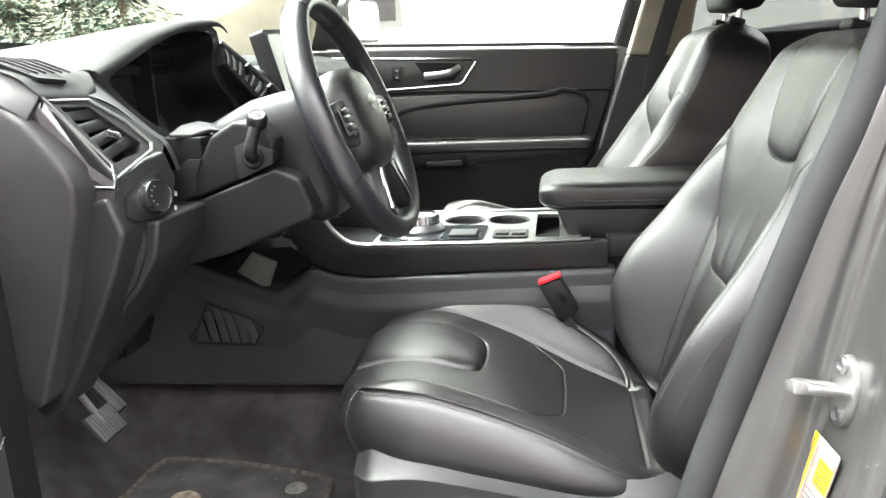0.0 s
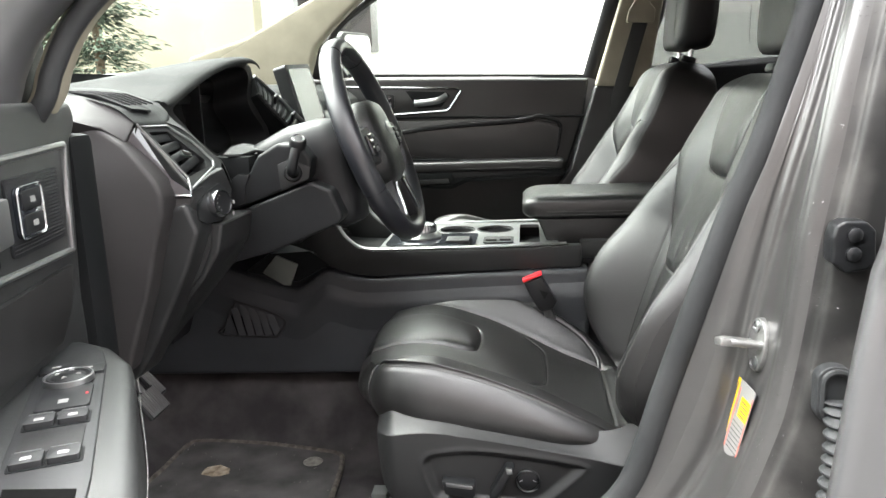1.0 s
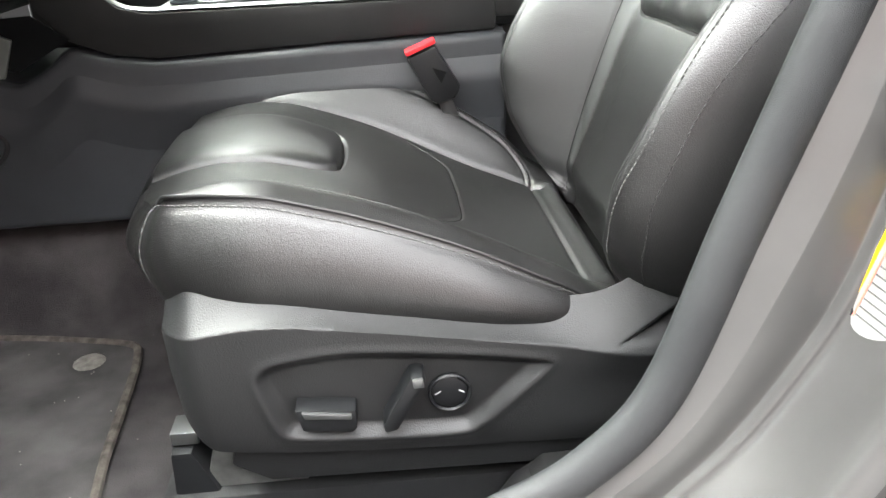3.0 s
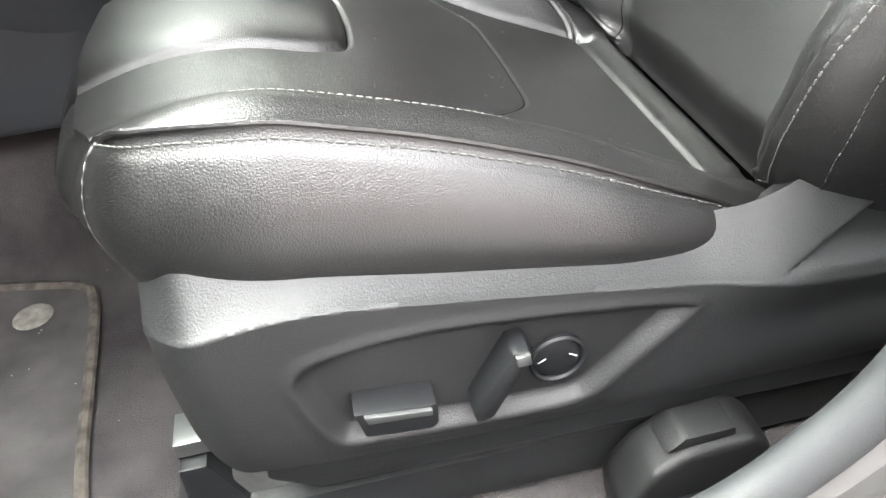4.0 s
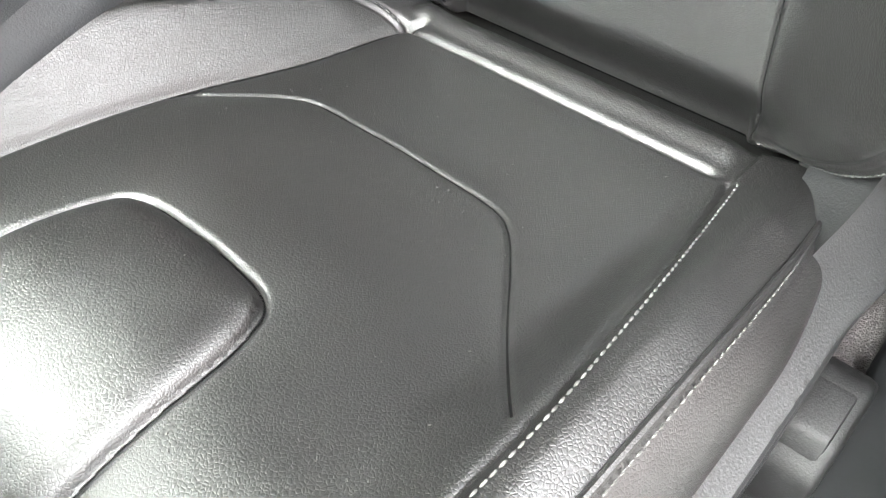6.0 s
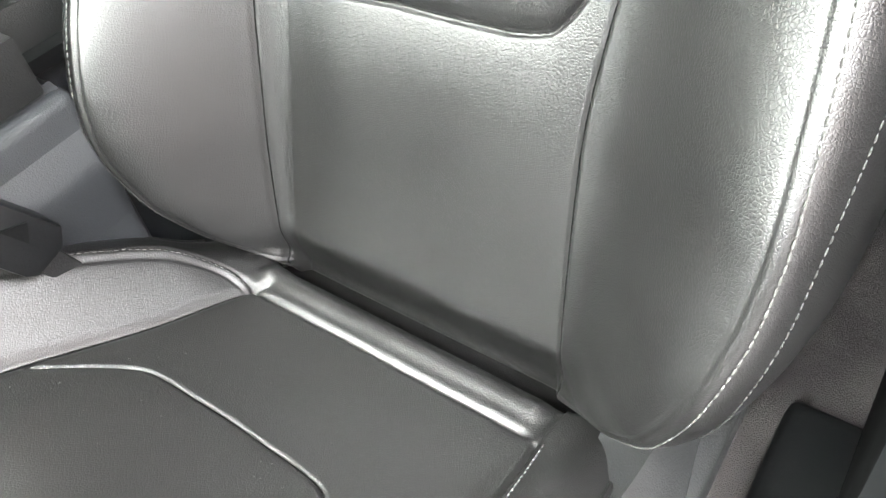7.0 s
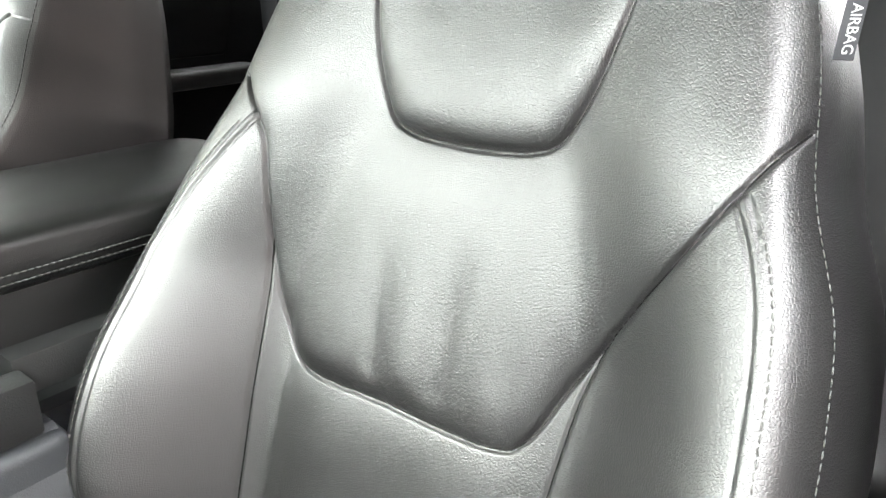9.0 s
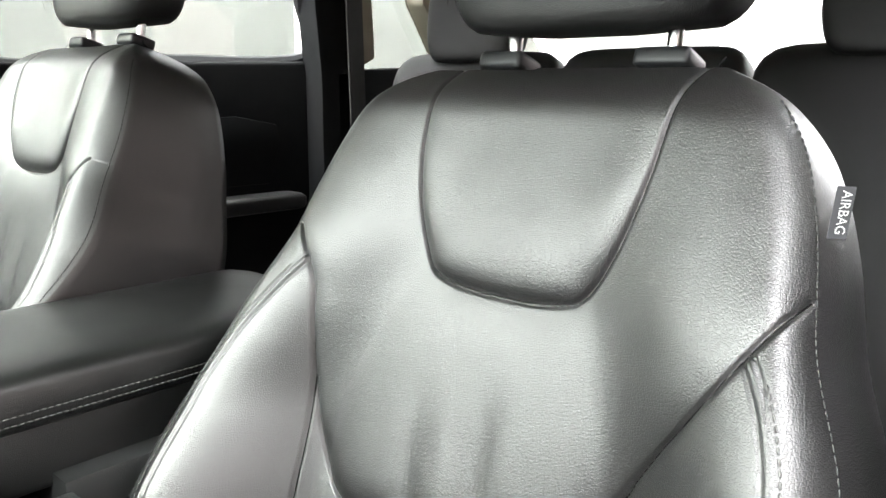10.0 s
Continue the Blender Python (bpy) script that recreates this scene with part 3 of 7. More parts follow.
def headrest_mesh(centre, size, lean, n=48):
    """A pillow: flat front and back, rounded edges, dished front."""
    a = np.linspace(0, 2 * math.pi, n, endpoint=False)
    rows = []
    for w in np.linspace(-1, 1, 34):
        k = (1 - abs(w) ** 4.5) ** (1 / 4.5) if abs(w) < 1 else 0.02
        y = np.sign(np.cos(a)) * np.abs(np.cos(a)) ** 0.45 * size[0] / 2 * (0.35 + 0.65 * k)
        x = np.sign(np.sin(a)) * np.abs(np.sin(a)) ** 0.6 * size[1] / 2 * (0.12 + 0.88 * k)
        x += -0.012 * (1 - (y / size[0] * 2) ** 2) * (np.sin(a) < 0) * -1 * (1 - w * w)
        y *= 1.0 - 0.08 * ease(0.0, -1.0, w)
        z = np.full(n, w * size[2] / 2)
        rows.append(np.stack([x + math.tan(lean) * z, y, z], 1) + centre)
    return grid_mesh("headrest", np.array(rows), True, True)


def build_seat(base_at):
    seat = thing("front_seat", "black leather front car seat with pale contrast stitching, slightly worn", "car seat", base_at, "front seats")
    part("backrest", grid_mesh("backrest", back_shell(520, 430), True, True), LEATHER, seat, "padded black leather backrest with sewn panels", 180)
    u, vv, top = cushion_shell(420, 360)
    skirt, out3 = cushion_skirt(u, vv, top)
    cushion = part("cushion", grid_mesh("cushion", top), LEATHER, seat, "black leather seat cushion with a raised front panel", 180)
    part("cushion_side", grid_mesh("cushion_side", skirt), LEATHER, cushion, "", 180)
    # threads on the backrest
    back = seat.children[0]
    for k in (1, -1):
        for off in (0.0055,):
            line = [(k * a, b) for a, b in smooth_line(BOLSTER_IN if k > 0 else BOLSTER_OUT, 3) if b < 0.413]
            p, n = back_line(line, -off * k, 0.0004)
            part("stitching", stitches(p, n), THREAD, back, "pale sewing thread")
        edge = [(k * float(back_edge(v)) * (0.995 if k < 0 else 0.985 * float(TRIM_IN(v))), v) for v in np.linspace(0.01, 0.585, 90)]
        p, n = back_line(edge, 0.0, 0.0004)
        part("stitching", stitches(p, n, 0.0044), THREAD_DARK, back, "sewing thread")
    # near-black cords that paint shadow into the sewn creases between the panels
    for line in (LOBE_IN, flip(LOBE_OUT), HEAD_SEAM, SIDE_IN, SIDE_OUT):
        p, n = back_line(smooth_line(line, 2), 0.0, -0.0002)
        part("seam", tube(p, 0.0009, 6, up=tuple(B_N)), SEAM_SHADE, back)
    # the same painted crease shadow along the cushion's seams
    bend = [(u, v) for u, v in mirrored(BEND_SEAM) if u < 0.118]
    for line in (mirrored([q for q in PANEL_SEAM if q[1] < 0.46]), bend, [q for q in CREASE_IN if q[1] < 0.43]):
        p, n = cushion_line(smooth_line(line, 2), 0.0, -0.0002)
        part("seam", tube(p, 0.0009, 6, up=tuple(C_N)), SEAM_SHADE, cushion)
    # threads on the cushion
    for k in (1, -1):
        p, n = cushion_line([(-a, b) for a, b in RIDGE_SEAM if b < 0.365] if k < 0 else RIDGE_IN, 0.0045 if k < 0 else 0.0, 0.0005)
        part("stitching", stitches(p, n, 0.0042), THREAD, cushion, "sewing thread")
        rim = np.array([cushion_point(k * float(cushion_edge(v)), v - 0.012 * (float(cushion_edge(v)) / 0.12) ** 2 * float(ease(0.42, 0.468, np.array(v))), float(cushion_height(np.array(k * float(cushion_edge(v))), np.array(v)))) for v in np.linspace(0.02, 0.452, 120)])
        part("piping", tube(rim + 0.001 * C_N, 0.0022, 8), LEATHER, cushion, "")
        rim_rows = len(top)
        side_rows = slice(int(rim_rows * 0.1), int(rim_rows * 0.975)) if k < 0 else slice(skirt.shape[1] - int(rim_rows * 0.975), skirt.shape[1] - int(rim_rows * 0.1))
        part("stitching", stitches((skirt[1, side_rows] * 0.75 + skirt[2, side_rows] * 0.25 + 0.0012 * out3[side_rows])[::3], (out3[side_rows] + 0.3 * C_N)[::3], 0.0045), THREAD, cushion, "pale sewing thread")
    part("cushion_end", pad_block(-0.03, 0.045, YC - 0.2, YC - 0.14, 0.63, 0.672, 4.0, 0.03), LEATHER, cushion, "", 180)
    # sewn edge that falls from the front corner down the cushion's side
    corner = int(len(top) * 0.965)
    drop = [skirt[k, corner - int(0.5 * k)] + 0.0008 * out3[corner - int(0.5 * k)] for k in range(1, skirt.shape[0])]
    part("piping", tube(smooth_line(drop, 3), 0.001, 8, up=(0, 1, 0)), LEATHER, cushion)
    # headrest on two posts
    post_at = B_O + 0.62 * B_V - 0.055 * B_N
    top_at = post_at + np.array([0.012, 0, 0.115])
    head = part("headrest", headrest_mesh(top_at, (0.272, 0.105, 0.175), radians(4)), HEAD, seat, "black leather headrest", 180)
    for k in (1, -1):
        y = YC + 0.073 * k
        a = np.array([post_at[0], y, post_at[2] - 0.02])
        part("headrest_post", tube([a, a + (0.004, 0, 0.04), a + (0.008, 0, 0.08)], 0.006, 14, up=(0, 1, 0)), CHROME, seat, "polished steel headrest post")
        bm = box((a[0] - 0.004, y, a[2] + 0.026), (0.034, 0.044, 0.015), pose(0, 0, 0, 0, 18, 0), 0.005, 3)
        part("post_guide", bm, BLACK, seat, "black plastic post guide")
    for k in (1, -1):
        y = YC + 0.112 * k
        zz = np.linspace(-0.06, 0.066, 24)
        line = np.stack([top_at[0] - 0.0535 + zz * 0.07 + 0.012 * (zz / 0.08) ** 4, np.full(24, y), top_at[2] + zz], 1)
        part("stitching", stitches(line, np.repeat([[-1.0, 0, 0]], 24, 0), 0.004), THREAD_DARK, head, "sewing thread")
    # pan and slides under the cushion
    part("seat_pan", prism([(-0.35, 0.70), (-0.36, 0.62), (-0.3, 0.57), (0.08, 0.55), (0.1, 0.62), (0.0, 0.64)], YC - 0.19, YC + 0.2, "y", 0.01), DARKBACK, seat)
    for y in (YC - 0.185, YC + 0.185):
        part("slide_rail", box((-0.15, y, 0.487), (0.54, 0.045, 0.05), None, 0.006), PLASTIC, seat)
        for x in (-0.33, 0.03):
            part("slide_bracket", prism([(x - 0.05, 0.51), (x + 0.05, 0.51), (x + 0.03, 0.585), (x - 0.03, 0.585)], y - 0.008, y + 0.008), STEEL, seat)
    return seat


seat = build_seat((-0.15, YC, 0.462))


# trim on the outer side of the driver's seat, with its switches
def in_poly(x, z, poly):
    """Signed distance into a convex-ish outline, positive inside."""
    d = to_segments(x, z, list(poly) + [poly[0]])
    inside = np.zeros(x.shape, bool)
    n = len(poly)
    for k in range(n):
        (x1, z1), (x2, z2) = poly[k], poly[(k + 1) % n]
        cross = ((z1 > z) != (z2 > z)) & (x < (x2 - x1) * (z - z1) / (z2 - z1 + 1e-12) + x1)
        inside ^= cross
    return np.where(inside, d, -d)


def build_shield(seat):
    n, m = 200, 110
    x = np.linspace(-0.385, 0.16, n)
    top = keyed(x, [(-0.385, 0.722), (-0.36, 0.737), (-0.32, 0.738), (-0.21, 0.72), (-0.07, 0.7), (-0.02, 0.705), (0.06, 0.75), (0.16, 0.8)])
    bottom = keyed(x, [(-0.385, 0.66), (-0.375, 0.615), (-0.345, 0.588), (-0.2, 0.573), (-0.06, 0.566), (0.16, 0.56)])
    w = np.linspace(0, 1, m)[:, None]
    z = bottom + (top - bottom) * w
    xx = x + 0 * z
    crest = keyed(x, [(-0.385, 0.7), (-0.3, 0.71), (-0.2, 0.697), (-0.05, 0.672), (0.0, 0.664), (0.16, 0.65)])
    y = -0.262 + 0.035 * np.clip((z - crest) / (top - crest + 0.002), 0, 1) ** 0.8 * (z > crest)
    y += 0.012 * np.clip((0.6 - z) / 0.05, 0, 1) ** 2
    y += 0.03 * np.clip((-0.35 - xx) / 0.035, 0, 1) ** 2
    rim = [tuple(p) for p in smooth_line([(-0.31, 0.655), (-0.302, 0.625), (-0.293, 0.603), (-0.275, 0.594), (-0.2, 0.588), (-0.14, 0.586), (-0.118, 0.592), (-0.085, 0.622), (-0.056, 0.65), (-0.062, 0.66), (-0.13, 0.672), (-0.226, 0.682), (-0.285, 0.677), (-0.303, 0.67)], 3, True)]
    y += 0.009 * ease(0.0, 0.014, in_poly(xx, z, rim)) - 0.0015 * np.exp(-((in_poly(xx, z, rim) / 0.005) ** 2))
    handle = [(0.0, 0.668), (0.06, 0.705), (0.2, 0.78), (0.2, 0.66)]
    y -= 0.012 * ease(-0.06, 0.03, xx) * ease(0.62, 0.68, z)
    y += 0.014 * ease(0.0, 0.012, in_poly(xx, z, handle))
    front = np.stack([xx, y, z], -1)
    inner = front[[0, -1]].copy()
    inner[..., 1] = -0.2
    inner[1, :, 2] -= 0.04
    shield = part("side_shield", grid_mesh("side_shield", np.concatenate([inner[:1], front, inner[1:]])), PLASTIC, seat, "grained black plastic seat trim with power switches", 50)
    base_y = -0.253
    bm = prism([(-0.278, 0.634), (-0.273, 0.611), (-0.23, 0.606), (-0.226, 0.611), (-0.226, 0.629)], base_y - 0.02, base_y + 0.006, "y", 0.003)
    part("slide_switch", bm, BLACK, shield, "black plastic seat slide switch")
    part("switch_face", prism([(-0.272, 0.6325), (-0.23, 0.627), (-0.23, 0.622), (-0.27, 0.626)], base_y - 0.0225, base_y - 0.018, "y", 0.001), SATIN, shield, "pale worn switch edge")
    bm = prism([(-0.203, 0.604), (-0.191, 0.606), (-0.165, 0.655), (-0.168, 0.66), (-0.178, 0.659), (-0.204, 0.612)], base_y - 0.022, base_y + 0.006, "y", 0.003)
    part("recline_switch", bm, BLACK, shield, "black plastic recline switch")
    part("switch_face", prism([(-0.177, 0.658), (-0.168, 0.659), (-0.167, 0.65), (-0.176, 0.65)], base_y - 0.0245, base_y - 0.02, "y", 0.001), SATIN, shield, "pale worn switch edge")
    m4 = frame_at((-0.144, base_y - 0.002, 0.629), (0, -1, 0), (1, 0, 0))
    part("lumbar_ring", lathe([(0.0165, 0.0), (0.0165, 0.003), (0.018, 0.0045), (0.0195, 0.003), (0.0195, 0.0)], m4), BLACK, shield, "black ring")
    part("lumbar_pad", lathe([(0.0155, -0.002), (0.0155, 0.002), (0.0125, 0.0032), (0.0001, 0.0022)], m4), BLACK, shield, "round black lumbar switch")
    for k in (-1, 1):
        part("lumbar_mark", box((-0.144 + 0.0105 * k, base_y - 0.0052, 0.63), (0.006, 0.0006, 0.0008), pose(0, 0, 0, 0, 30 * k, 0), 0), GREYINK, shield)
    # lower valance and the slide's front end cap
    part("valance", prism([(-0.335, 0.59), (-0.345, 0.562), (-0.31, 0.54), (0.14, 0.53), (0.14, 0.58)], -0.25, -0.205, "y", 0.006), PLASTIC, seat, "black plastic valance")
    part("rail_cover", prism([(-0.405, 0.56), (-0.385, 0.56), (-0.36, 0.5), (-0.36, 0.47), (-0.41, 0.47)], -0.225, -0.18, "y", 0.004), BLACK, seat)
    part("rail_tab", box((-0.392, -0.2, 0.569), (0.026, 0.03, 0.014), None, 0.002), SATIN, seat, "bare metal rail end")
    part("hinge_cover", prism([(0.03, 0.685), (0.08, 0.712), (0.14, 0.745), (0.15, 0.69), (0.1, 0.64), (0.03, 0.64)], -0.245, -0.19, "y", 0.012), PLASTIC, seat)


anchor = thing("belt_anchor_cover", "grained black plastic cover over the belt anchor by the sill", "plastic cover", (-0.045, -0.27, 0.5))
ANCHOR_POLY = [(-0.1, 0.46), (-0.105, 0.5), (-0.085, 0.53), (-0.06, 0.545), (-0.01, 0.548), (0.005, 0.535), (0.01, 0.46)]
part("cover", prism(ANCHOR_POLY, -0.296, -0.25, "y", 0.008, 3), TRIMDARK, anchor)
part("cover_step", prism([(-0.075, 0.541), (-0.02, 0.543), (-0.022, 0.555), (-0.06, 0.554)], -0.288, -0.258, "y", 0.004, 2), TRIMDARK, anchor)


# the passenger's seat has no switches seen, so it is copied first
passenger_seat = copy_thing(seat, pose(-0.185, YC + 0.735, 0.497) @ Matrix.Diagonal((1, -1, 1, 1)))
passenger_seat["label"] = "black leather passenger seat with contrast stitching, beyond the console"
for ob in passenger_seat.children:
    if ob.name.startswith(("cushion", "seat_pan")):
        ob.location.z += 0.01
seat["label"] = "black leather driver's seat with power switches and pale stitching"
build_shield(seat)

# woven tag sewn into the outer side seam of the backrest
tag = thing("airbag_tag", "small grey woven tag with white letters on the backrest seam", "label", tuple(B_O + 0.51 * B_V - 0.225 * B_U))
tag_m = Matrix((Vector((0.35, -0.94, 0)).normalized(), Vector(B_V), Vector((0.35, -0.94, 0)).normalized().cross(Vector(B_V)))).transposed().to_4x4()
tag_m.translation = B_O + 0.515 * B_V - 0.222 * B_U + 0.006 * B_N
bm = box((0, 0, 0), (0.0095, 0.03, 0.0014), None, 0.0005)
bm.transform(tag_m)
part("cloth", bm, GREYINK, tag)
GREYINK_DARK = material("tag_weave", (0.03, 0.03, 0.033), 0.9, spec=0.2)
relief(GREYINK_DARK, "wave", 900.0, 0.4, 0.0003)
tag.children[0].data.materials[0] = GREYINK_DARK


def lettering(text, size, m, mat, parent, name="lettering", depth=0.0003):
    c = bpy.data.curves.new(name, "FONT")
    c.body, c.size, c.extrude, c.align_x, c.align_y = text, size, depth, "CENTER", "CENTER"
    tmp = bpy.data.objects.new(name, c)
    scene.collection.objects.link(tmp)
    bpy.context.view_layer.update()
    me = bpy.data.meshes.new_from_object(tmp.evaluated_get(bpy.context.evaluated_depsgraph_get()))
    bpy.data.objects.remove(tmp)
    me.transform(m)
    return part(name, me, mat, parent, "", 0)


TAGINK = material("tag_thread", (0.3, 0.3, 0.3), 0.9, spec=0.2)
lettering("AIRBAG", 0.0072, tag_m @ pose(0.0006, 0, 0.001, 0, 0, -90), TAGINK, tag)


# pale specks of dust on the driver's cushion
rng = random.Random(12)
specks = bmesh.new()
for k in range(70):
    u, v = rng.uniform(-0.15, 0.11), rng.uniform(0.02, 0.38)
    p = cushion_point(np.array(u), np.array(v), cushion_height(np.array(u), np.array(v)) + 0.0002)
    add_box(specks, tuple(p), (rng.uniform(0.0005, 0.0016), rng.uniform(0.0004, 0.0007), 0.0004), pose(0, 0, 0, 0, 15, rng.uniform(0, 180)))
DUST = material("dust", (0.08, 0.08, 0.076), 0.9)
tagged(part("dust", specks, DUST, None, "pale dust specks on the black seat cushion", 0), "", "dust", "", "stuff")


# ---- cabin floor, tunnel and mat ----
floor_rows = []
for y in np.linspace(-0.42, 1.14, 130):
    prof = [(-1.25, 1.0), (-1.12, 0.72), (-1.02, 0.55), (-0.94, 0.475), (-0.86, 0.45), (-0.5, 0.45), (0.4, 0.45), (0.62, 0.47), (0.7, 0.62), (1.2, 0.64), (2.2, 0.72)]
    line = smooth_line([(x, y, z) for x, z in prof], 8)
    lump = 0.17 * math.exp(-(((y - 0.365) / 0.15) ** 8))
    line[:, 2] += lump * (line[:, 0] > -1.1) + 0.004 * np.sin(13 * line[:, 0] + 9 * y) * np.sin(11 * y)
    floor_rows.append(line)
tagged(part("floor", grid_mesh("floor", np.array(floor_rows)), CARPET, None, "dusty dark carpet on the car's floor and tunnel", 180), kind="structure")
tagged(part("wall_firewall", box((-1.28, 0.35, 0.85), (0.05, 1.6, 0.9), None, 0), DARKBACK, None, "dark bulkhead behind the pedals"), kind="structure")

floor_mat = thing("floor_mat", "worn dark carpet floor mat with a torn brown patch", "floor mat", (-0.7, -0.05, 0.455))
mat_line = smooth_line([(-0.6, 0.158, 0), (-0.7, 0.18, 0), (-0.78, 0.19, 0), (-0.885, 0.194, 0), (-0.912, 0.17, 0), (-0.918, 0.06, 0), (-0.925, -0.02, 0), (-0.925, -0.2, 0), (-0.9, -0.33, 0), (-0.7, -0.35, 0), (-0.54, -0.33, 0), (-0.505, -0.25, 0), (-0.522, -0.1, 0), (-0.533, 0.05, 0), (-0.542, 0.12, 0), (-0.556, 0.143, 0)], 6, True)
part("mat_body", prism([(p[0], p[1]) for p in mat_line], 0.452, 0.461, "z", 0), MAT, floor_mat)
part("mat_binding", tube(mat_line + np.array([0, 0, 0.46]), 0.006, 8, True), BINDING, floor_mat, "dusty brown sewn edge binding")
EYELET = material("worn_eyelet", (0.2, 0.19, 0.17), 0.7)
tone(EYELET, (0.15, 0.14, 0.125), (0.26, 0.25, 0.22), 90.0)
part("eyelet", lathe([(0.0001, 0.0012), (0.006, 0.001), (0.0075, 0.0022), (0.014, 0.0028), (0.019, 0.0018), (0.021, 0.0)], pose(-0.603, 0.107, 0.461)), EYELET, floor_mat, "round plastic fixing eyelet")
PATCH = material("torn_backing", (0.33, 0.25, 0.17), 0.9)
tone(PATCH, (0.2, 0.15, 0.1), (0.5, 0.42, 0.32), 60.0)
rng = random.Random(4)
patch = bmesh.new()
ringv = [patch.verts.new((-0.804 + (0.026 + 0.01 * rng.random()) * math.cos(a) * (1.2 if math.cos(a) > 0 else 0.8), 0.058 + (0.018 + 0.008 * rng.random()) * math.sin(a), 0.4625)) for a in np.linspace(0, 6.28, 14)[:-1]]
patch.faces.new(ringv)
ext = bmesh.ops.extrude_face_region(patch, geom=patch.faces[:])
bmesh.ops.translate(patch, verts=[g for g in ext["geom"] if isinstance(g, bmesh.types.BMVert)], vec=(0, 0, -0.004))
bmesh.ops.recalc_face_normals(patch, faces=patch.faces)
part("torn_patch", patch, PATCH, floor_mat, "torn brown backing")
crumbs = bmesh.new()
for k in range(60):
    x, y = rng.uniform(-0.95, -0.4), rng.uniform(-0.32, 0.18)
    add_box(crumbs, (x, y, 0.4625), (rng.uniform(0.0008, 0.002), rng.uniform(0.0007, 0.0014), 0.0008), pose(0, 0, 0, 0, 0, rng.uniform(0, 180)))
CRUMB = material("lint", (0.25, 0.235, 0.21), 0.9)
tagged(part("lint", crumbs, CRUMB, None, "pale crumbs and lint on the floor mat", 0), "", "debris", "", "stuff")


# ---- pedals ----
RIB = make_plastic("worn_rib", (0.11, 0.11, 0.11), (0.17, 0.17, 0.166), 0.6, 400.0, 0.4)


def pedal(name, label, at, size, lean, arm_to):
    p = thing(name, label, "pedal", at)
    rot = pose(0, 0, 0, 0, lean, 0)
    bm = box(at, (0.01, *size), rot, 0.0045, 3)
    part("pedal_pad", bm, RUBBER, p, "ribbed black rubber pad")
    n = int(size[0] / 0.0075)
    for k in range(n):
        off = rot @ Vector((0.006, (k - (n - 1) / 2) * 0.0075, 0))
        part("rib", box(Vector(at) + off, (0.005, 0.0036, size[1] * 0.9), rot, 0.001, 1), RIB, p)
    part("pedal_arm", tube([at, ((at[0] + arm_to[0]) / 2 - 0.03, (at[1] + arm_to[1]) / 2, (at[2] + arm_to[2]) / 2), arm_to], 0.006, 8, up=(0, 1, 0)), STEEL, p, "bare steel arm")


pedal("brake_pedal", "wide brake pedal with a ribbed rubber pad", (-0.872, -0.035, 0.655), (0.072, 0.056), -38, (-0.98, -0.035, 0.9))
pedal("accelerator_pedal", "slim accelerator pedal with a ribbed rubber pad", (-0.925, 0.055, 0.665), (0.034, 0.085), -42, (-1.05, 0.055, 0.88))

# ---- centre console ----
console = thing("centre_console", "dark centre console with silver trim and rotary gear selector", "console", (-0.2, 0.355, 0.46))
low = [(-1.1, 0.62), (-1.1, 0.93), (-0.85, 0.9), (-0.77, 0.86), (-0.7, 0.836), (-0.636, 0.818), (-0.6, 0.838), (-0.565, 0.862), (-0.52, 0.848), (-0.465, 0.842), (-0.25, 0.852), (0.4, 0.878), (0.42, 0.48), (-0.3, 0.47), (-0.5, 0.63)]


def cut_x(poly, x, front):
    """The part of an outline before or behind a line across it."""
    out = []
    for k in range(len(poly)):
        a, b = poly[k], poly[(k + 1) % len(poly)]
        ina, inb = (a[0] <= x) == front, (b[0] <= x) == front
        if ina:
            out.append(a)
        if ina != inb:
            w = (x - a[0]) / (b[0] - a[0])
            out.append((x, a[1] + w * (b[1] - a[1])))
    return out


part("side_panel", prism(cut_x(low, -0.015, False), 0.245, 0.465, "y", 0.006, 2), CONSOLE, console, "grained dark plastic side panel")
part("side_panel", prism(cut_x(low, -0.015, True), 0.19, 0.52, "y", 0.011, 3), CONSOLE, console, "grained dark plastic side panel")
lip = np.array([(x, 0.19, z) for x, z in smooth_line([(-0.86, 0.899), (-0.77, 0.859), (-0.7, 0.835), (-0.65, 0.82), (-0.625, 0.822), (-0.6, 0.837), (-0.567, 0.859), (-0.52, 0.847), (-0.465, 0.841), (-0.25, 0.851), (-0.02, 0.861)], 6)])
part("panel_lip", grid_mesh("panel_lip", np.array([lip + np.array(o) for o in ((0, 0.003, -0.13), (0, -0.003, -0.095), (0, -0.008, -0.062), (0, -0.0085, -0.055), (0, -0.0065, -0.047), (0, 0.003, -0.02), (0, 0.011, 0.0), (0, 0.02, 0.003))])), CONSOLE, console, "grained sloping upper edge", 60)
up = [(-0.6, 0.91), (-0.57, 0.872), (-0.52, 0.852), (-0.465, 0.845), (-0.25, 0.855), (0.4, 0.88), (0.4, 0.91), (-0.07, 0.908), (-0.16, 0.904), (-0.42, 0.901), (-0.47, 0.901), (-0.5, 0.908), (-0.525, 0.93), (-0.548, 0.965), (-0.575, 0.995), (-0.62, 1.02)]
part("upper_body", prism(cut_x(up, -0.03, True), 0.197, 0.225, "y", 0.004), DASH, console, "dark soft-touch upper body")
part("upper_body", prism(cut_x(up, -0.03, True), 0.485, 0.513, "y", 0.004), DASH, console)
part("upper_body", prism(cut_x(up, -0.03, False), 0.24, 0.47, "y", 0.004), DASH, console)
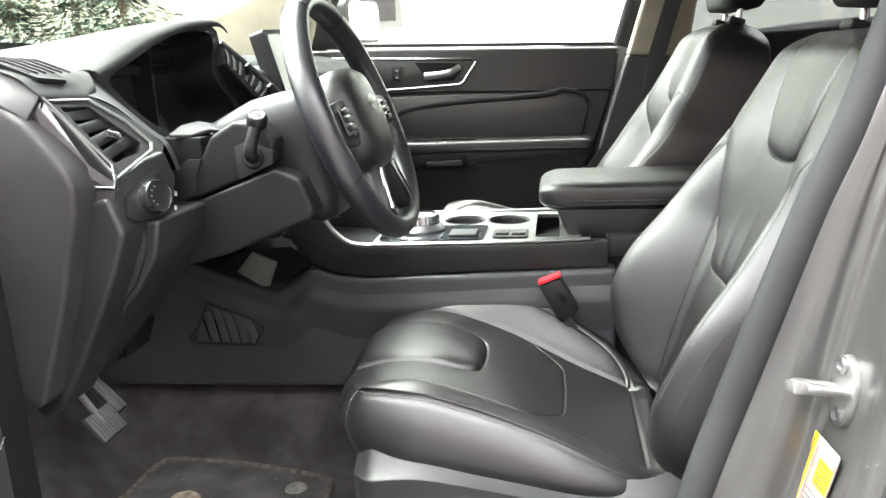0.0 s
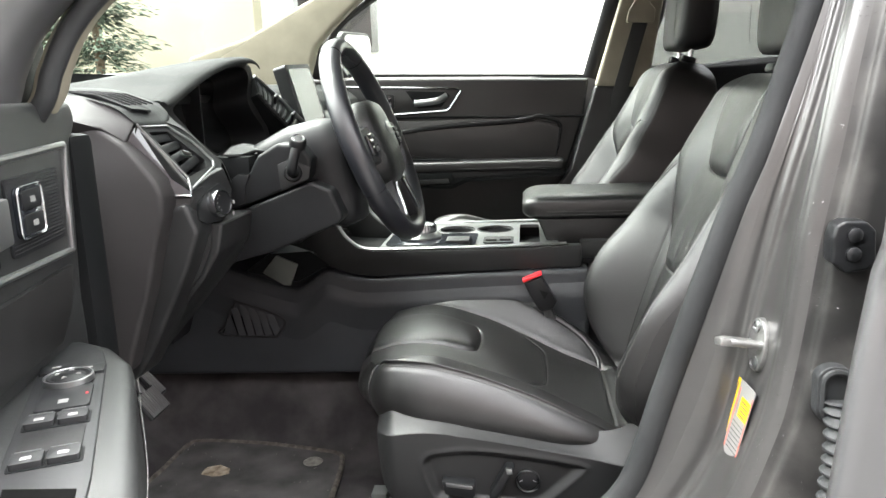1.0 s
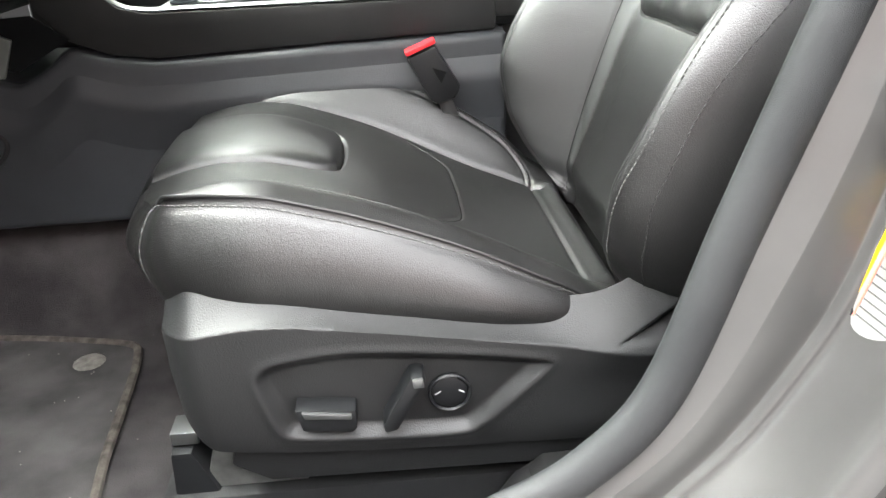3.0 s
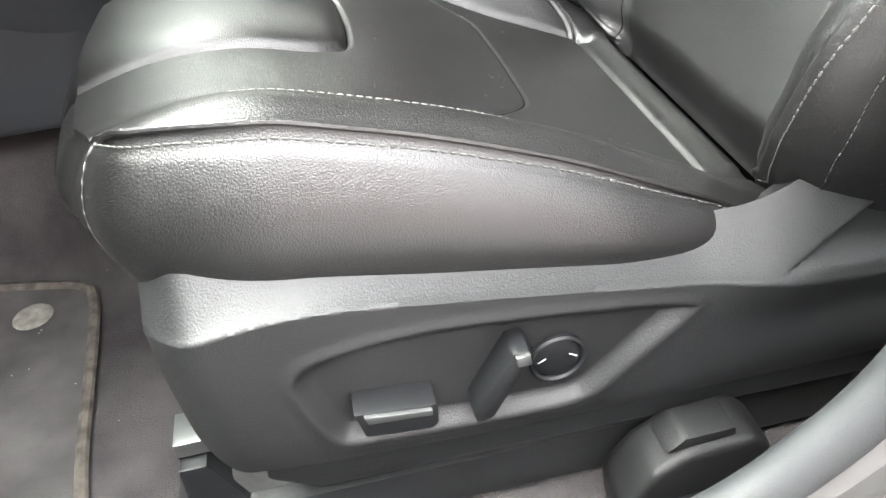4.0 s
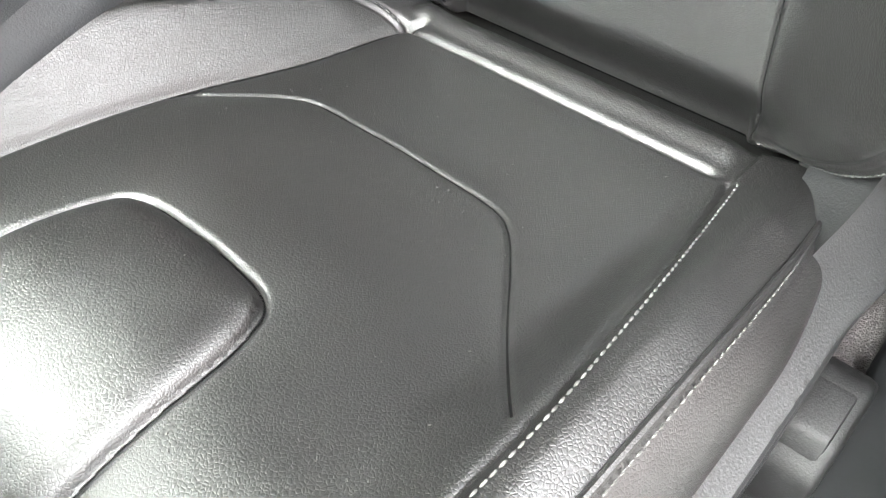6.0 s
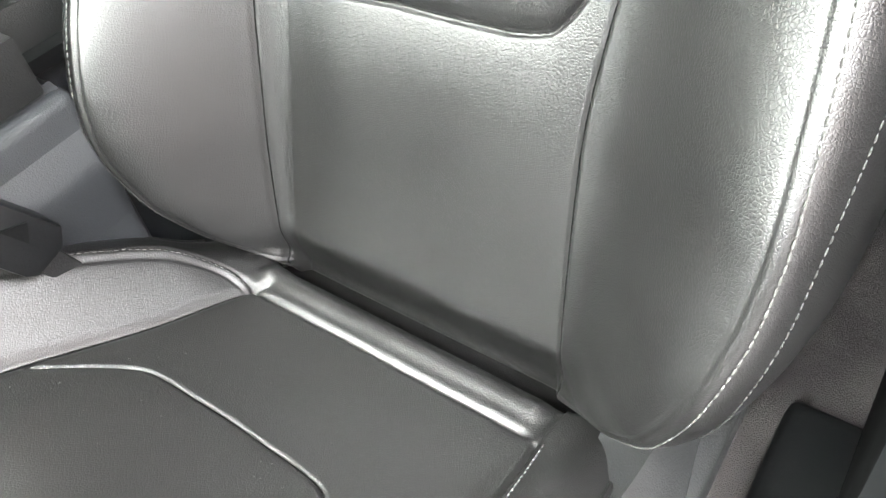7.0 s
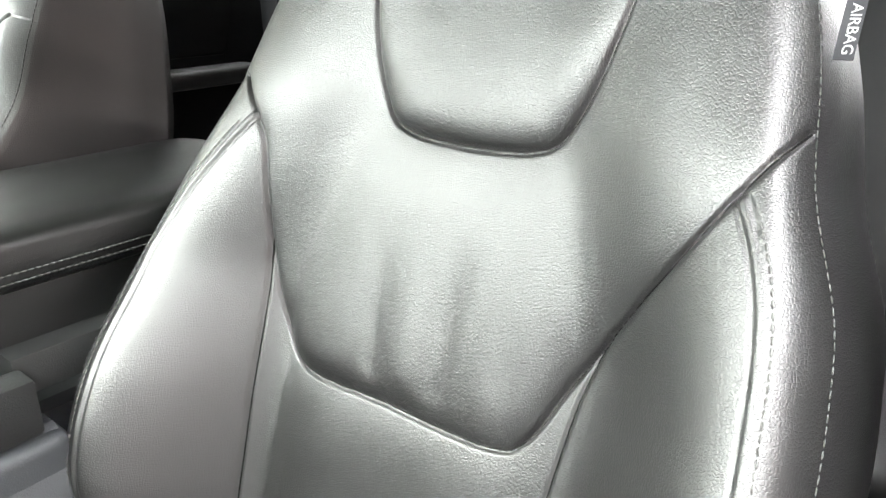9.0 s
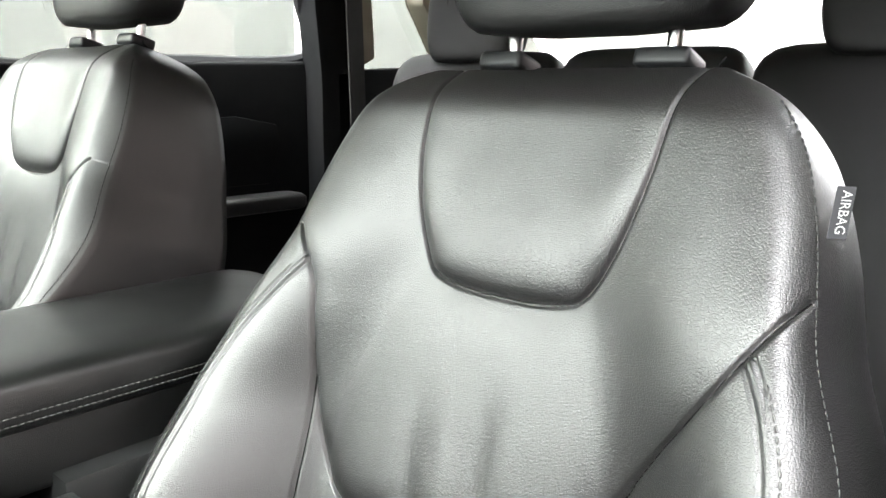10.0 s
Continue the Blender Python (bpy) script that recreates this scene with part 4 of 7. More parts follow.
part("upper_floor", prism([(-0.62, 0.86), (-0.47, 0.858), (0.4, 0.87), (0.4, 0.88), (-0.47, 0.87), (-0.62, 0.88)], 0.224, 0.486, "y", 0), DARKBACK, console)
for y in (0.208, 0.502):
    rail = smooth_line([(-0.585, y, 1.005), (-0.548, y, 0.968), (-0.526, y, 0.932), (-0.5, y, 0.9105), (-0.47, y, 0.904), (-0.42, y, 0.904), (-0.16, y, 0.907), (-0.06, y, 0.911)], 8)
    part("trim_rail", sweep(rail, ring(0.008, 10, 0.003), up=(0, 0, 1)), SATIN, console, "satin silver trim rail")


def holed_plate(outer, holes, z0, z1):
    """A plate with openings through it."""
    bm = bmesh.new()
    loops = []
    for poly in [outer, *holes]:
        vs = [bm.verts.new((*p, z1)) for p in poly]
        es = [bm.edges.new((vs[k], vs[(k + 1) % len(vs)])) for k in range(len(vs))]
        loops.append(es)
    bmesh.ops.triangle_fill(bm, use_beauty=True, use_dissolve=False, edges=[e for es in loops for e in es], normal=(0, 0, 1))
    ext = bmesh.ops.extrude_face_region(bm, geom=bm.faces[:])
    bmesh.ops.translate(bm, verts=[g for g in ext["geom"] if isinstance(g, bmesh.types.BMVert)], vec=(0, 0, z0 - z1))
    bmesh.ops.recalc_face_normals(bm, faces=bm.faces)
    return bm


def disc(x, y, r, n=28):
    return [(x + r * math.cos(a), y + r * math.sin(a)) for a in np.linspace(0, 2 * math.pi, n, endpoint=False)]


def rounded(x0, y0, x1, y1, r, n=5):
    out = []
    for cx, cy, a in ((x1 - r, y1 - r, 0), (x0 + r, y1 - r, 90), (x0 + r, y0 + r, 180), (x1 - r, y0 + r, 270)):
        out += [(cx + r * math.cos(radians(a + 90 * k / n)), cy + r * math.sin(radians(a + 90 * k / n))) for k in range(n + 1)]
    return out


cups = [(-0.305, 0.405), (-0.215, 0.405)]
plate = holed_plate(rounded(-0.455, 0.216, -0.075, 0.494, 0.012), [disc(*c, 0.039) for c in cups] + [rounded(-0.158, 0.25, -0.113, 0.46, 0.006)], 0.898, 0.905)
part("top_plate", plate, SATIN, console, "satin silver top plate")
for c in cups:
    part("cup_holder", lathe([(0.0001, 0.862), (0.036, 0.862), (0.0385, 0.9), (0.041, 0.9065), (0.043, 0.905)], pose(*c, 0), 40, False), TRIMDARK, console, "dark round cup holder")
part("phone_slot", box((-0.135, 0.355, 0.858), (0.044, 0.208, 0.02), None, 0.002), DARKBACK, console, "black open slot")
part("selector_inlay", prism(rounded(-0.445, 0.222, -0.25, 0.345, 0.015), 0.9055, 0.9085, "z", 0), PIANO, console, "gloss black inlay")
part("switch_inlay", prism(rounded(-0.235, 0.238, -0.17, 0.3, 0.008), 0.9055, 0.9085, "z", 0), BLACK, console, "parking brake switch panel")
for x in (-0.218, -0.188):
    part("switch", box((x, 0.27, 0.9105), (0.024, 0.034, 0.004), None, 0.0015), PLASTIC, console)
    part("mark", box((x, 0.27, 0.913), (0.008, 0.003, 0.0006), None, 0), WHITE, console)
dial = thing("gear_selector", "round satin chrome rotary gear selector on the console", "gear selector", (-0.378, 0.305, 0.908))
dm = pose(-0.378, 0.305, 0.909)
part("base_ring", lathe([(0.047, 0.0), (0.047, 0.004), (0.041, 0.011), (0.037, 0.013), (0.03, 0.012)], dm, 48), SATIN, dial)
knurl = []
for r, z in ((0.036, 0.012), (0.0365, 0.024), (0.034, 0.031), (0.028, 0.033), (0.0001, 0.0325)):
    a = np.linspace(0, 2 * math.pi, 120, endpoint=False)
    rr = r + (0.0006 * np.sign(np.sin(a * 30)) if z < 0.03 else 0)
    knurl.append(np.stack([rr * np.cos(a), rr * np.sin(a), 0 * a + z], 1))
me = grid_mesh("knob", np.array(knurl), True, True)
me.transform(dm)
part("knob", me, CHROME, dial, "knurled satin chrome knob")
part("knob_cap", lathe([(0.024, 0.033), (0.022, 0.0345), (0.0001, 0.0348)], dm), PIANO, dial, "dark cap")
part("console_pad", box((-0.29, 0.262, 0.911), (0.05, 0.05, 0.006), None, 0.002), PLASTIC, console)

armrest = thing("armrest", "padded black armrest lid with double pale stitching", "armrest", (0.08, 0.365, 0.9))


lid = part("lid", pad_block(-0.15, 0.3, 0.255, 0.475, 0.945, 1.004, 4.5, 0.05), VINYL, armrest, "soft black leather lid", 180)
part("bin", prism([(-0.118, 0.95), (-0.13, 0.965), (0.28, 0.965), (0.28, 0.89), (-0.09, 0.895), (-0.1, 0.905)], 0.265, 0.465, "y", 0.012, 3), VINYL, armrest, "smooth black bin side")
for z in (0.962, 0.969):
    line = np.array([(x, 0.2545 + 0.0035 * float(ease(-0.09, -0.14, np.array(x))) * 4, z) for x in np.linspace(-0.12, 0.27, 80)])
    part("stitching", stitches(line, np.repeat([[0, -1.0, 0.1]], 80, 0), 0.0045), THREAD, lid, "pale double stitching")

buckle = thing("seat_belt_buckle", "black seat belt buckle with a red release button", "seat belt buckle", (-0.1, 0.175, 0.7))
part("buckle_body", prism([(-0.149, 0.838), (-0.113, 0.852), (-0.082, 0.8), (-0.089, 0.785), (-0.113, 0.778), (-0.121, 0.784)], 0.155, 0.185, "y", 0.004), BLACK, buckle)
part("release_button", prism([(-0.152, 0.845), (-0.1135, 0.8605), (-0.1115, 0.8555), (-0.149, 0.8395)], 0.158, 0.182, "y", 0.002), RED, buckle, "bright red release button")
part("buckle_window", prism([(-0.118, 0.826), (-0.1, 0.82), (-0.107, 0.806)], 0.1535, 0.1555, "y", 0), DARKBACK, buckle)
part("stalk", prism([(-0.112, 0.785), (-0.094, 0.788), (-0.06, 0.7), (-0.085, 0.69)], 0.162, 0.178, "y", 0.003), PLASTIC, buckle, "black plastic stalk")

# floor vent in the tunnel side
foot_vent = thing("floor_vent", "black slatted air vent in the tunnel side panel", "air vent", (-0.74, 0.188, 0.72))
vent_poly = [(-0.812, 0.722), (-0.8, 0.742), (-0.776, 0.79), (-0.765, 0.795), (-0.68, 0.765), (-0.667, 0.745), (-0.685, 0.72), (-0.7, 0.716)]
part("vent_back", prism(vent_poly, 0.187, 0.189, "y", 0), VOID, foot_vent)
part("vent_rim", tube([(x, 0.1845, z) for x, z in smooth_line([(p[0], p[1]) for p in vent_poly], 4, True)], 0.0035, 8, True, (0, 1, 0)), PLASTIC, foot_vent)
part("slat", prism([(-0.806, 0.7235), (-0.775, 0.7195), (-0.787, 0.7655)], 0.1815, 0.1845, "y", 0.001), CONSOLE, foot_vent)
for k in range(5):
    x = -0.779 + 0.02 * k
    hi = float(np.interp(x, [-0.8, -0.776, -0.765, -0.68, -0.667], [0.742, 0.79, 0.793, 0.763, 0.745]))
    bm = prism([(x + 0.008, 0.719), (x + 0.0235, 0.719), (x + 0.0095, hi - 0.003), (x - 0.006, hi - 0.003)], 0.1815, 0.1845, "y", 0.001)
    for vert in bm.verts:
        vert.co.y += 0.2 * (vert.co.x - x + 0.29 * (vert.co.z - 0.719) - 0.016)
    part("slat", bm, CONSOLE, foot_vent)
pocket = thing("console_pocket", "open tray with a pale rubber liner under the dashboard", "storage tray", (-0.66, 0.22, 0.85))
# flat dark sheet painting the shade inside the tray's opening
part("pocket_hollow", prism([(-0.745, 0.862), (-0.69, 0.9), (-0.6, 0.905), (-0.56, 0.875), (-0.63, 0.838)], 0.186, 0.188, "y", 0), DARKBACK, pocket)
part("liner", prism([(-0.705, 0.86), (-0.672, 0.898), (-0.626, 0.878), (-0.645, 0.832), (-0.66, 0.832)], 0.179, 0.1855, "y", 0.002), LINER, pocket, "grey rubber liner")


# ---- dashboard ----
dash = thing("dashboard", "dark grained dashboard with silver-edged vents and a deep cluster hood", "dashboard", (-0.9, 0.35, 0.9))
top_prof = [(-1.3, 1.2), (-1.3, 1.235), (-1.1, 1.256), (-0.95, 1.262), (-0.8, 1.256), (-0.715, 1.238), (-0.678, 1.21), (-0.668, 1.17), (-0.7, 1.12), (-0.9, 1.1)]
part("top_pad", prism(top_prof, 0.2, 1.1, "y", 0.006), DASHTOP, dash, "soft grained top pad")
part("passenger_fascia", prism([(-0.69, 1.2), (-0.64, 1.16), (-0.63, 1.06), (-0.68, 0.95), (-0.8, 0.86), (-1.0, 0.86), (-1.0, 1.2)], 0.2, 1.1, "y", 0.015, 3), DASH, dash)
# helper: a thin slab from an outline in space
def slab(loop, push, bevel=0.003, seg=2):
    bm = bmesh.new()
    f = bm.faces.new([bm.verts.new(p) for p in loop])
    ext = bmesh.ops.extrude_face_region(bm, geom=[f])
    bmesh.ops.translate(bm, verts=[g for g in ext["geom"] if isinstance(g, bmesh.types.BMVert)], vec=push)
    bmesh.ops.recalc_face_normals(bm, faces=bm.faces)
    if bevel:
        bmesh.ops.bevel(bm, geom=bm.edges[:], offset=bevel, segments=seg, profile=0.6, affect="EDGES")
    return bm


# top pad on the driver's side, falling to the outer vent
pad_rows = []
for y in np.linspace(-0.318, 0.2, 60):
    fx = float(np.interp(y, [-0.318, -0.247, -0.2, -0.153, -0.1, 0.2], [-0.687, -0.676, -0.692, -0.729, -0.75, -0.76]))
    fz = float(np.interp(y, [-0.318, -0.247, -0.2, -0.153, -0.1, 0.2], [1.2, 1.196, 1.209, 1.226, 1.234, 1.234]))
    pad_rows.append(smooth_line([(-1.3, y, 1.235), (-1.1, y, 1.253), (-0.95, y, 1.258), (-0.85, y, 1.254), (min(-0.79, fx - 0.06), y, 1.247), (fx - 0.034, y, fz + 0.6 * (1.245 - fz)), (fx - 0.009, y, fz + 0.2 * (1.25 - fz)), (fx, y, fz), (fx - 0.002, y, fz - 0.012)], 6))
part("top_pad", grid_mesh("top_pad", np.array(pad_rows)), DASHTOP, dash, "soft grained top pad", 60)
part("end_strip", slab([(-0.86, -0.325, 1.252), (-0.789, -0.322, 1.246), (-0.76, -0.317, 1.2425), (-0.724, -0.314, 1.23), (-0.688, -0.314, 1.204), (-0.697, -0.334, 1.176), (-0.725, -0.345, 1.197), (-0.752, -0.358, 1.209), (-0.86, -0.385, 1.235)], (-0.02, 0.03, -0.04), 0.003), ENDCAP, dash, "brownish end strip")
for k in range(6):
    part("slat", sweep([(-0.80 + 0.004 * k, -0.3 + 0.009 * k, 1.2495 - 0.0003 * k), (-0.75 + 0.004 * k, -0.297 + 0.009 * k, 1.2425), (-0.712 + 0.004 * k, -0.294 + 0.009 * k, 1.2272)], ring(0.0009, 6, 0.0016), up=(0, 0, 1)), BLACK, dash)
part("demist_frame", slab([(-0.81, -0.305, 1.2506), (-0.75, -0.303, 1.2435), (-0.7, -0.299, 1.2225), (-0.69, -0.262, 1.2185), (-0.72, -0.248, 1.2345), (-0.79, -0.248, 1.2505)], (0, 0, -0.004), 0), DARKBACK, dash, "dark demister slot")

# the hood over the instruments
Q_N = Vector((0.977, -0.177, 0.116)).normalized()
q_m = frame_at((-0.7, 0.0, 1.2), Q_N, (0.178, 0.984, 0.0))
q_inv = q_m.inverted()


def q_flat(pts):
    return [tuple((q_inv @ Vector(p))[:2]) for p in pts]


hood_line = [(-0.729, -0.156, 1.224), (-0.721, -0.096, 1.247), (-0.711, -0.025, 1.273), (-0.701, 0.041, 1.29), (-0.693, 0.09, 1.298), (-0.685, 0.136, 1.299), (-0.68, 0.153, 1.288)]
inner_line = smooth_line([(-0.721, -0.118, 1.217), (-0.716, -0.077, 1.236), (-0.706, -0.002, 1.266), (-0.698, 0.057, 1.283), (-0.687, 0.12, 1.286), (-0.682, 0.137, 1.27), (-0.682, 0.118, 1.228), (-0.676, 0.128, 1.2), (-0.667, 0.152, 1.172), (-0.662, 0.16, 1.148), (-0.664, 0.145, 1.13), (-0.675, 0.08, 1.121), (-0.686, 0.013, 1.119), (-0.703, -0.059, 1.155), (-0.718, -0.108, 1.198)], 4, True)
outer_line = hood_line + [(-0.672, 0.155, 1.24), (-0.664, 0.168, 1.19), (-0.658, 0.178, 1.14), (-0.665, 0.14, 1.108), (-0.684, 0.019, 1.106), (-0.693, -0.021, 1.118), (-0.703, -0.063, 1.142), (-0.718, -0.118, 1.189)]
bm = holed_plate(q_flat(outer_line), [q_flat(inner_line)], -0.02, 0.0)
bm.transform(q_m)
part("cluster_bezel", bm, DASH, dash, "smooth grey cluster surround", 30)
flat_in = np.array(q_flat(inner_line))
tub = []
for w in (0, 0.04, 0.3, 0.65, 1.0):
    c = flat_in.mean(0)
    tub.append([tuple(q_m @ Vector((*(c + (p - c) * (1.0 - 0.12 * w)), -0.075 * w - 0.001))) for p in flat_in])
part("cluster_tub", grid_mesh("cluster_tub", np.array(tub), True), BLACK, dash, "black cluster recess", 60)
cluster_m = q_m @ Matrix.Translation((0, 0, -0.074))
bm = prism([tuple(flat_in.mean(0) + (p - flat_in.mean(0)) * 0.9) for p in flat_in], -0.004, 0.0, "z", 0)
bm.transform(cluster_m)
cluster = part("instrument_glass", bm, SCREEN, dash, "dark switched-off instrument screen")
part("divider", slab([tuple(q_m @ Vector(p)) for p in ((0.012, 0.07, -0.03), (0.012, -0.06, -0.045), (0.012, -0.06, -0.073), (0.012, 0.07, -0.073))], tuple(q_m.to_3x3() @ Vector((0.003, 0, 0))), 0), BLACK, dash)
for k in range(9):
    bm = box((-0.095 + 0.007 * k, 0.03 - 0.0105 * k, 0.0004), (0.0035 if k % 2 else 0.007, 0.0012, 0.0006), pose(0, 0, 0, 0, 0, 40), 0)
    bm.transform(cluster_m)
    part("gauge_mark", bm, GREYINK, cluster)
bm = box((0.0, -0.055, 0.0004), (0.06, 0.0015, 0.0006), None, 0)
bm.transform(cluster_m)
part("gauge_line", bm, REDINK, cluster)
lip = smooth_line(hood_line, 8)
rows = []
for w, z in ((0.0, -0.006), (0.0, 0.0), (0.006, 0.0045), (0.018, 0.007)):
    p = lip + np.array([0.016, 0, 0])
    p[:, 0] -= w
    p[:, 2] += z
    rows.append(p)
for w in np.linspace(0.06, 1, 18):
    p = lip.copy()
    p[:, 0] = lip[:, 0] + (-1.02 - lip[:, 0]) * w
    top = np.maximum(lip[:, 2] - 1.236, 0)
    p[:, 2] = np.minimum(lip[:, 2], 1.236) + top * (1 - w**1.5) + 0.007 * (1 - w) + 0.022 * w * np.minimum(1, top / 0.03)
    p[:, 1] = lip[:, 1] + (lip[:, 1] - 0.02) * 0.15 * w
    rows.append(p)
part("cluster_hood", grid_mesh("cluster_hood", np.array(rows[::-1])), DASHTOP, dash, "deep grained hood over the instruments", 60)
part("hood_seam", tube([p + np.array([-0.012, 0, 0.0062]) for p in lip], 0.0011, 6), DARKBACK, dash)
part("column_gaiter", slab([(-0.64, -0.13, 1.14), (-0.636, -0.1, 1.151), (-0.63, -0.06, 1.153), (-0.605, -0.035, 1.145), (-0.58, -0.04, 1.138), (-0.575, -0.075, 1.138), (-0.6, -0.09, 1.143), (-0.615, -0.115, 1.138)], (0, 0, -0.004), 0.001), DASH, dash, "thin flap over the column gap")
part("column_gap", box((-0.635, -0.04, 1.112), (0.07, 0.16, 0.045), None, 0.004), DARKBACK, dash)
for dy in (0, 0.02, 0.03):
    part("clip", box((-0.598 + 0.3 * dy, -0.088 + dy, 1.1365), (0.004, 0.004, 0.002), None, 0), WHITE, dash)

part("pod_bridge", grid_mesh("pod_bridge", np.array([smooth_line(r, 5) for r in ([(-0.678, -0.241, 1.199), (-0.664, -0.213, 1.185), (-0.642, -0.186, 1.152), (-0.626, -0.172, 1.132), (-0.616, -0.165, 1.095)], [(-0.706, -0.19, 1.211), (-0.688, -0.16, 1.186), (-0.67, -0.12, 1.148), (-0.656, -0.095, 1.124), (-0.65, -0.08, 1.09)], [(-0.731, -0.153, 1.226), (-0.72, -0.116, 1.191), (-0.705, -0.061, 1.144), (-0.695, -0.02, 1.12), (-0.686, 0.0, 1.085)])])), DASH, dash, "grey bridge between vent and instruments", 60)
# outer vent pod, set on a slanted face
face_o = Vector((-0.688, -0.312, 1.199))
face_n = Vector((0.835, -0.12, 0.535)).normalized()
face_m = frame_at(face_o, face_n, (0.143, 0.99, 0.0))
inv = face_m.inverted()


def flat(*pts):
    return [tuple((inv @ Vector(p))[:2]) for p in pts]


def edge_points(loop, per=8):
    n = len(loop)
    return [tuple(np.array(loop[k]) * (1 - w) + np.array(loop[(k + 1) % n]) * w) for k in range(n) for w in np.linspace(0, 1, per, endpoint=False)]


opening = flat((-0.679, -0.296, 1.189), (-0.672, -0.253, 1.187), (-0.635, -0.212, 1.139), (-0.631, -0.222, 1.128), (-0.633, -0.277, 1.121))
housing = flat((-0.688, -0.314, 1.199), (-0.678, -0.241, 1.199), (-0.664, -0.213, 1.185), (-0.642, -0.186, 1.152), (-0.626, -0.172, 1.132), (-0.62, -0.19, 1.12), (-0.62, -0.26, 1.105), (-0.624, -0.297, 1.1))
bm = holed_plate(housing, [opening], -0.03, -0.001)
bm.transform(face_m)
part("vent_pod", bm, DASH, dash, "dark pod around the outer vent", 30)
vent = thing("outer_vent", "slatted air vent with a satin silver frame in the dashboard", "air vent", tuple(face_o))
bm = prism(opening, -0.04, -0.029, "z", 0)
bm.transform(face_m)
part("vent_back", bm, VOID, vent)
frame_loop = flat((-0.686, -0.31, 1.196), (-0.675, -0.247, 1.194), (-0.653, -0.212, 1.166), (-0.631, -0.195, 1.136), (-0.627, -0.204, 1.127), (-0.625, -0.292, 1.104))
part("vent_frame", tube([tuple(face_m @ Vector((*p, 0.0))) for p in edge_points(frame_loop)], 0.0021, 8, True, tuple(face_n)), SATIN, vent, "satin silver frame")
blade = [(-0.688, -0.314, 1.2), (-0.7, -0.324, 1.177), (-0.684, -0.32, 1.15), (-0.668, -0.312, 1.122), (-0.658, -0.304, 1.096), (-0.624, -0.301, 1.095), (-0.625, -0.295, 1.104), (-0.632, -0.285, 1.119)]
part("side_trim", slab(blade, (-0.012, 0.02, -0.012), 0.0015), PIANO, vent, "gloss dark side trim")
part("side_edge", tube([(-0.687, -0.3135, 1.2005), (-0.66, -0.3, 1.16), (-0.632, -0.2865, 1.1195), (-0.6245, -0.297, 1.104), (-0.6235, -0.3015, 1.0955), (-0.64, -0.303, 1.0955), (-0.658, -0.3045, 1.0965)], 0.0016, 6, False, tuple(face_n)), SATIN, vent, "thin silver edge")
for k in range(4):
    w = (k + 0.55) / 4.2
    a = np.array(opening[0]) * (1 - w) + np.array(opening[4]) * w
    b = np.array(opening[1]) * (1 - w) + np.array(opening[2]) * w
    a3, b3 = face_m @ Vector((*(a * 0.98 + b * 0.02), -0.006)), face_m @ Vector((*(b * 0.98 + a * 0.02), -0.006))
    part("slat", sweep([tuple(a3), tuple((a3 + b3) / 2), tuple(b3)], ring(0.0065, 10, 0.0013), up=(0.9, 0, 0.45)), BLACK, vent)
mid = np.mean(np.array(opening), 0) + np.array([0.004, -0.002])
bm = box((*mid, 0.0), (0.02, 0.009, 0.005), pose(0, 0, 0, 0, 0, -18), 0.002)
bm.transform(face_m)
part("vent_tab", bm, CHROME, vent, "silver thumb tab")
part("lower_pod", slab([(-0.662, -0.303, 1.093), (-0.625, -0.298, 1.0925), (-0.63, -0.296, 1.072), (-0.642, -0.302, 1.044), (-0.67, -0.312, 1.034)], (0.0, 0.05, 0.0), 0.002), ENDCAP, dash, "brownish lower pod")
part("switch_face", slab([(-0.628, -0.298, 1.093), (-0.624, -0.285, 1.105), (-0.618, -0.235, 1.12), (-0.612, -0.2, 1.125), (-0.605, -0.19, 1.09), (-0.606, -0.205, 1.056), (-0.612, -0.24, 1.038), (-0.622, -0.272, 1.036), (-0.638, -0.302, 1.043), (-0.63, -0.298, 1.07)], (-0.07, 0.03, 0.0), 0.004, 3), DASH, dash, "dark switch face", 40)
# lamp switch
knob_m = frame_at((-0.61, -0.247, 1.0745), (0.93, -0.3, 0.2), (0, 0.4, 1))
lamp_switch = thing("lamp_switch", "round lamp switch with a chrome rim on the dashboard", "switch", (-0.617, -0.237, 1.073))
part("switch_plate", slab([(-0.6205, -0.283, 1.081), (-0.6175, -0.253, 1.0965), (-0.6125, -0.222, 1.103), (-0.6075, -0.211, 1.094), (-0.604, -0.227, 1.064), (-0.606, -0.248, 1.049), (-0.612, -0.279, 1.0495), (-0.6175, -0.292, 1.057)], (-0.02, 0.006, 0.0), 0.002), BLACK, lamp_switch)
part("switch_rim", lathe([(0.0205, -0.004), (0.0205, 0.011), (0.0195, 0.0145), (0.0175, 0.0145), (0.017, 0.012)], knob_m), CHROME, lamp_switch, "satin chrome rim")
part("switch_cap", lathe([(0.0172, 0.002), (0.0172, 0.0125), (0.0001, 0.013)], knob_m), BLACK, lamp_switch)
for k in range(5):
    a = radians(40 + 32 * k)
    bm = box((0.0125 * math.cos(a), 0.0115 * math.sin(a), 0.0133), (0.0018, 0.0018, 0.0005), None, 0)
    bm.transform(knob_m)
    part("mark", bm, WHITE, lamp_switch)
for y in (-0.012, 0.006):
    bm = box((0.004 + y, -0.03 - 0.004, 0.0035), (0.006, 0.004, 0.0006), None, 0)
    bm.transform(knob_m)
    part("mark", bm, WHITE, lamp_switch)

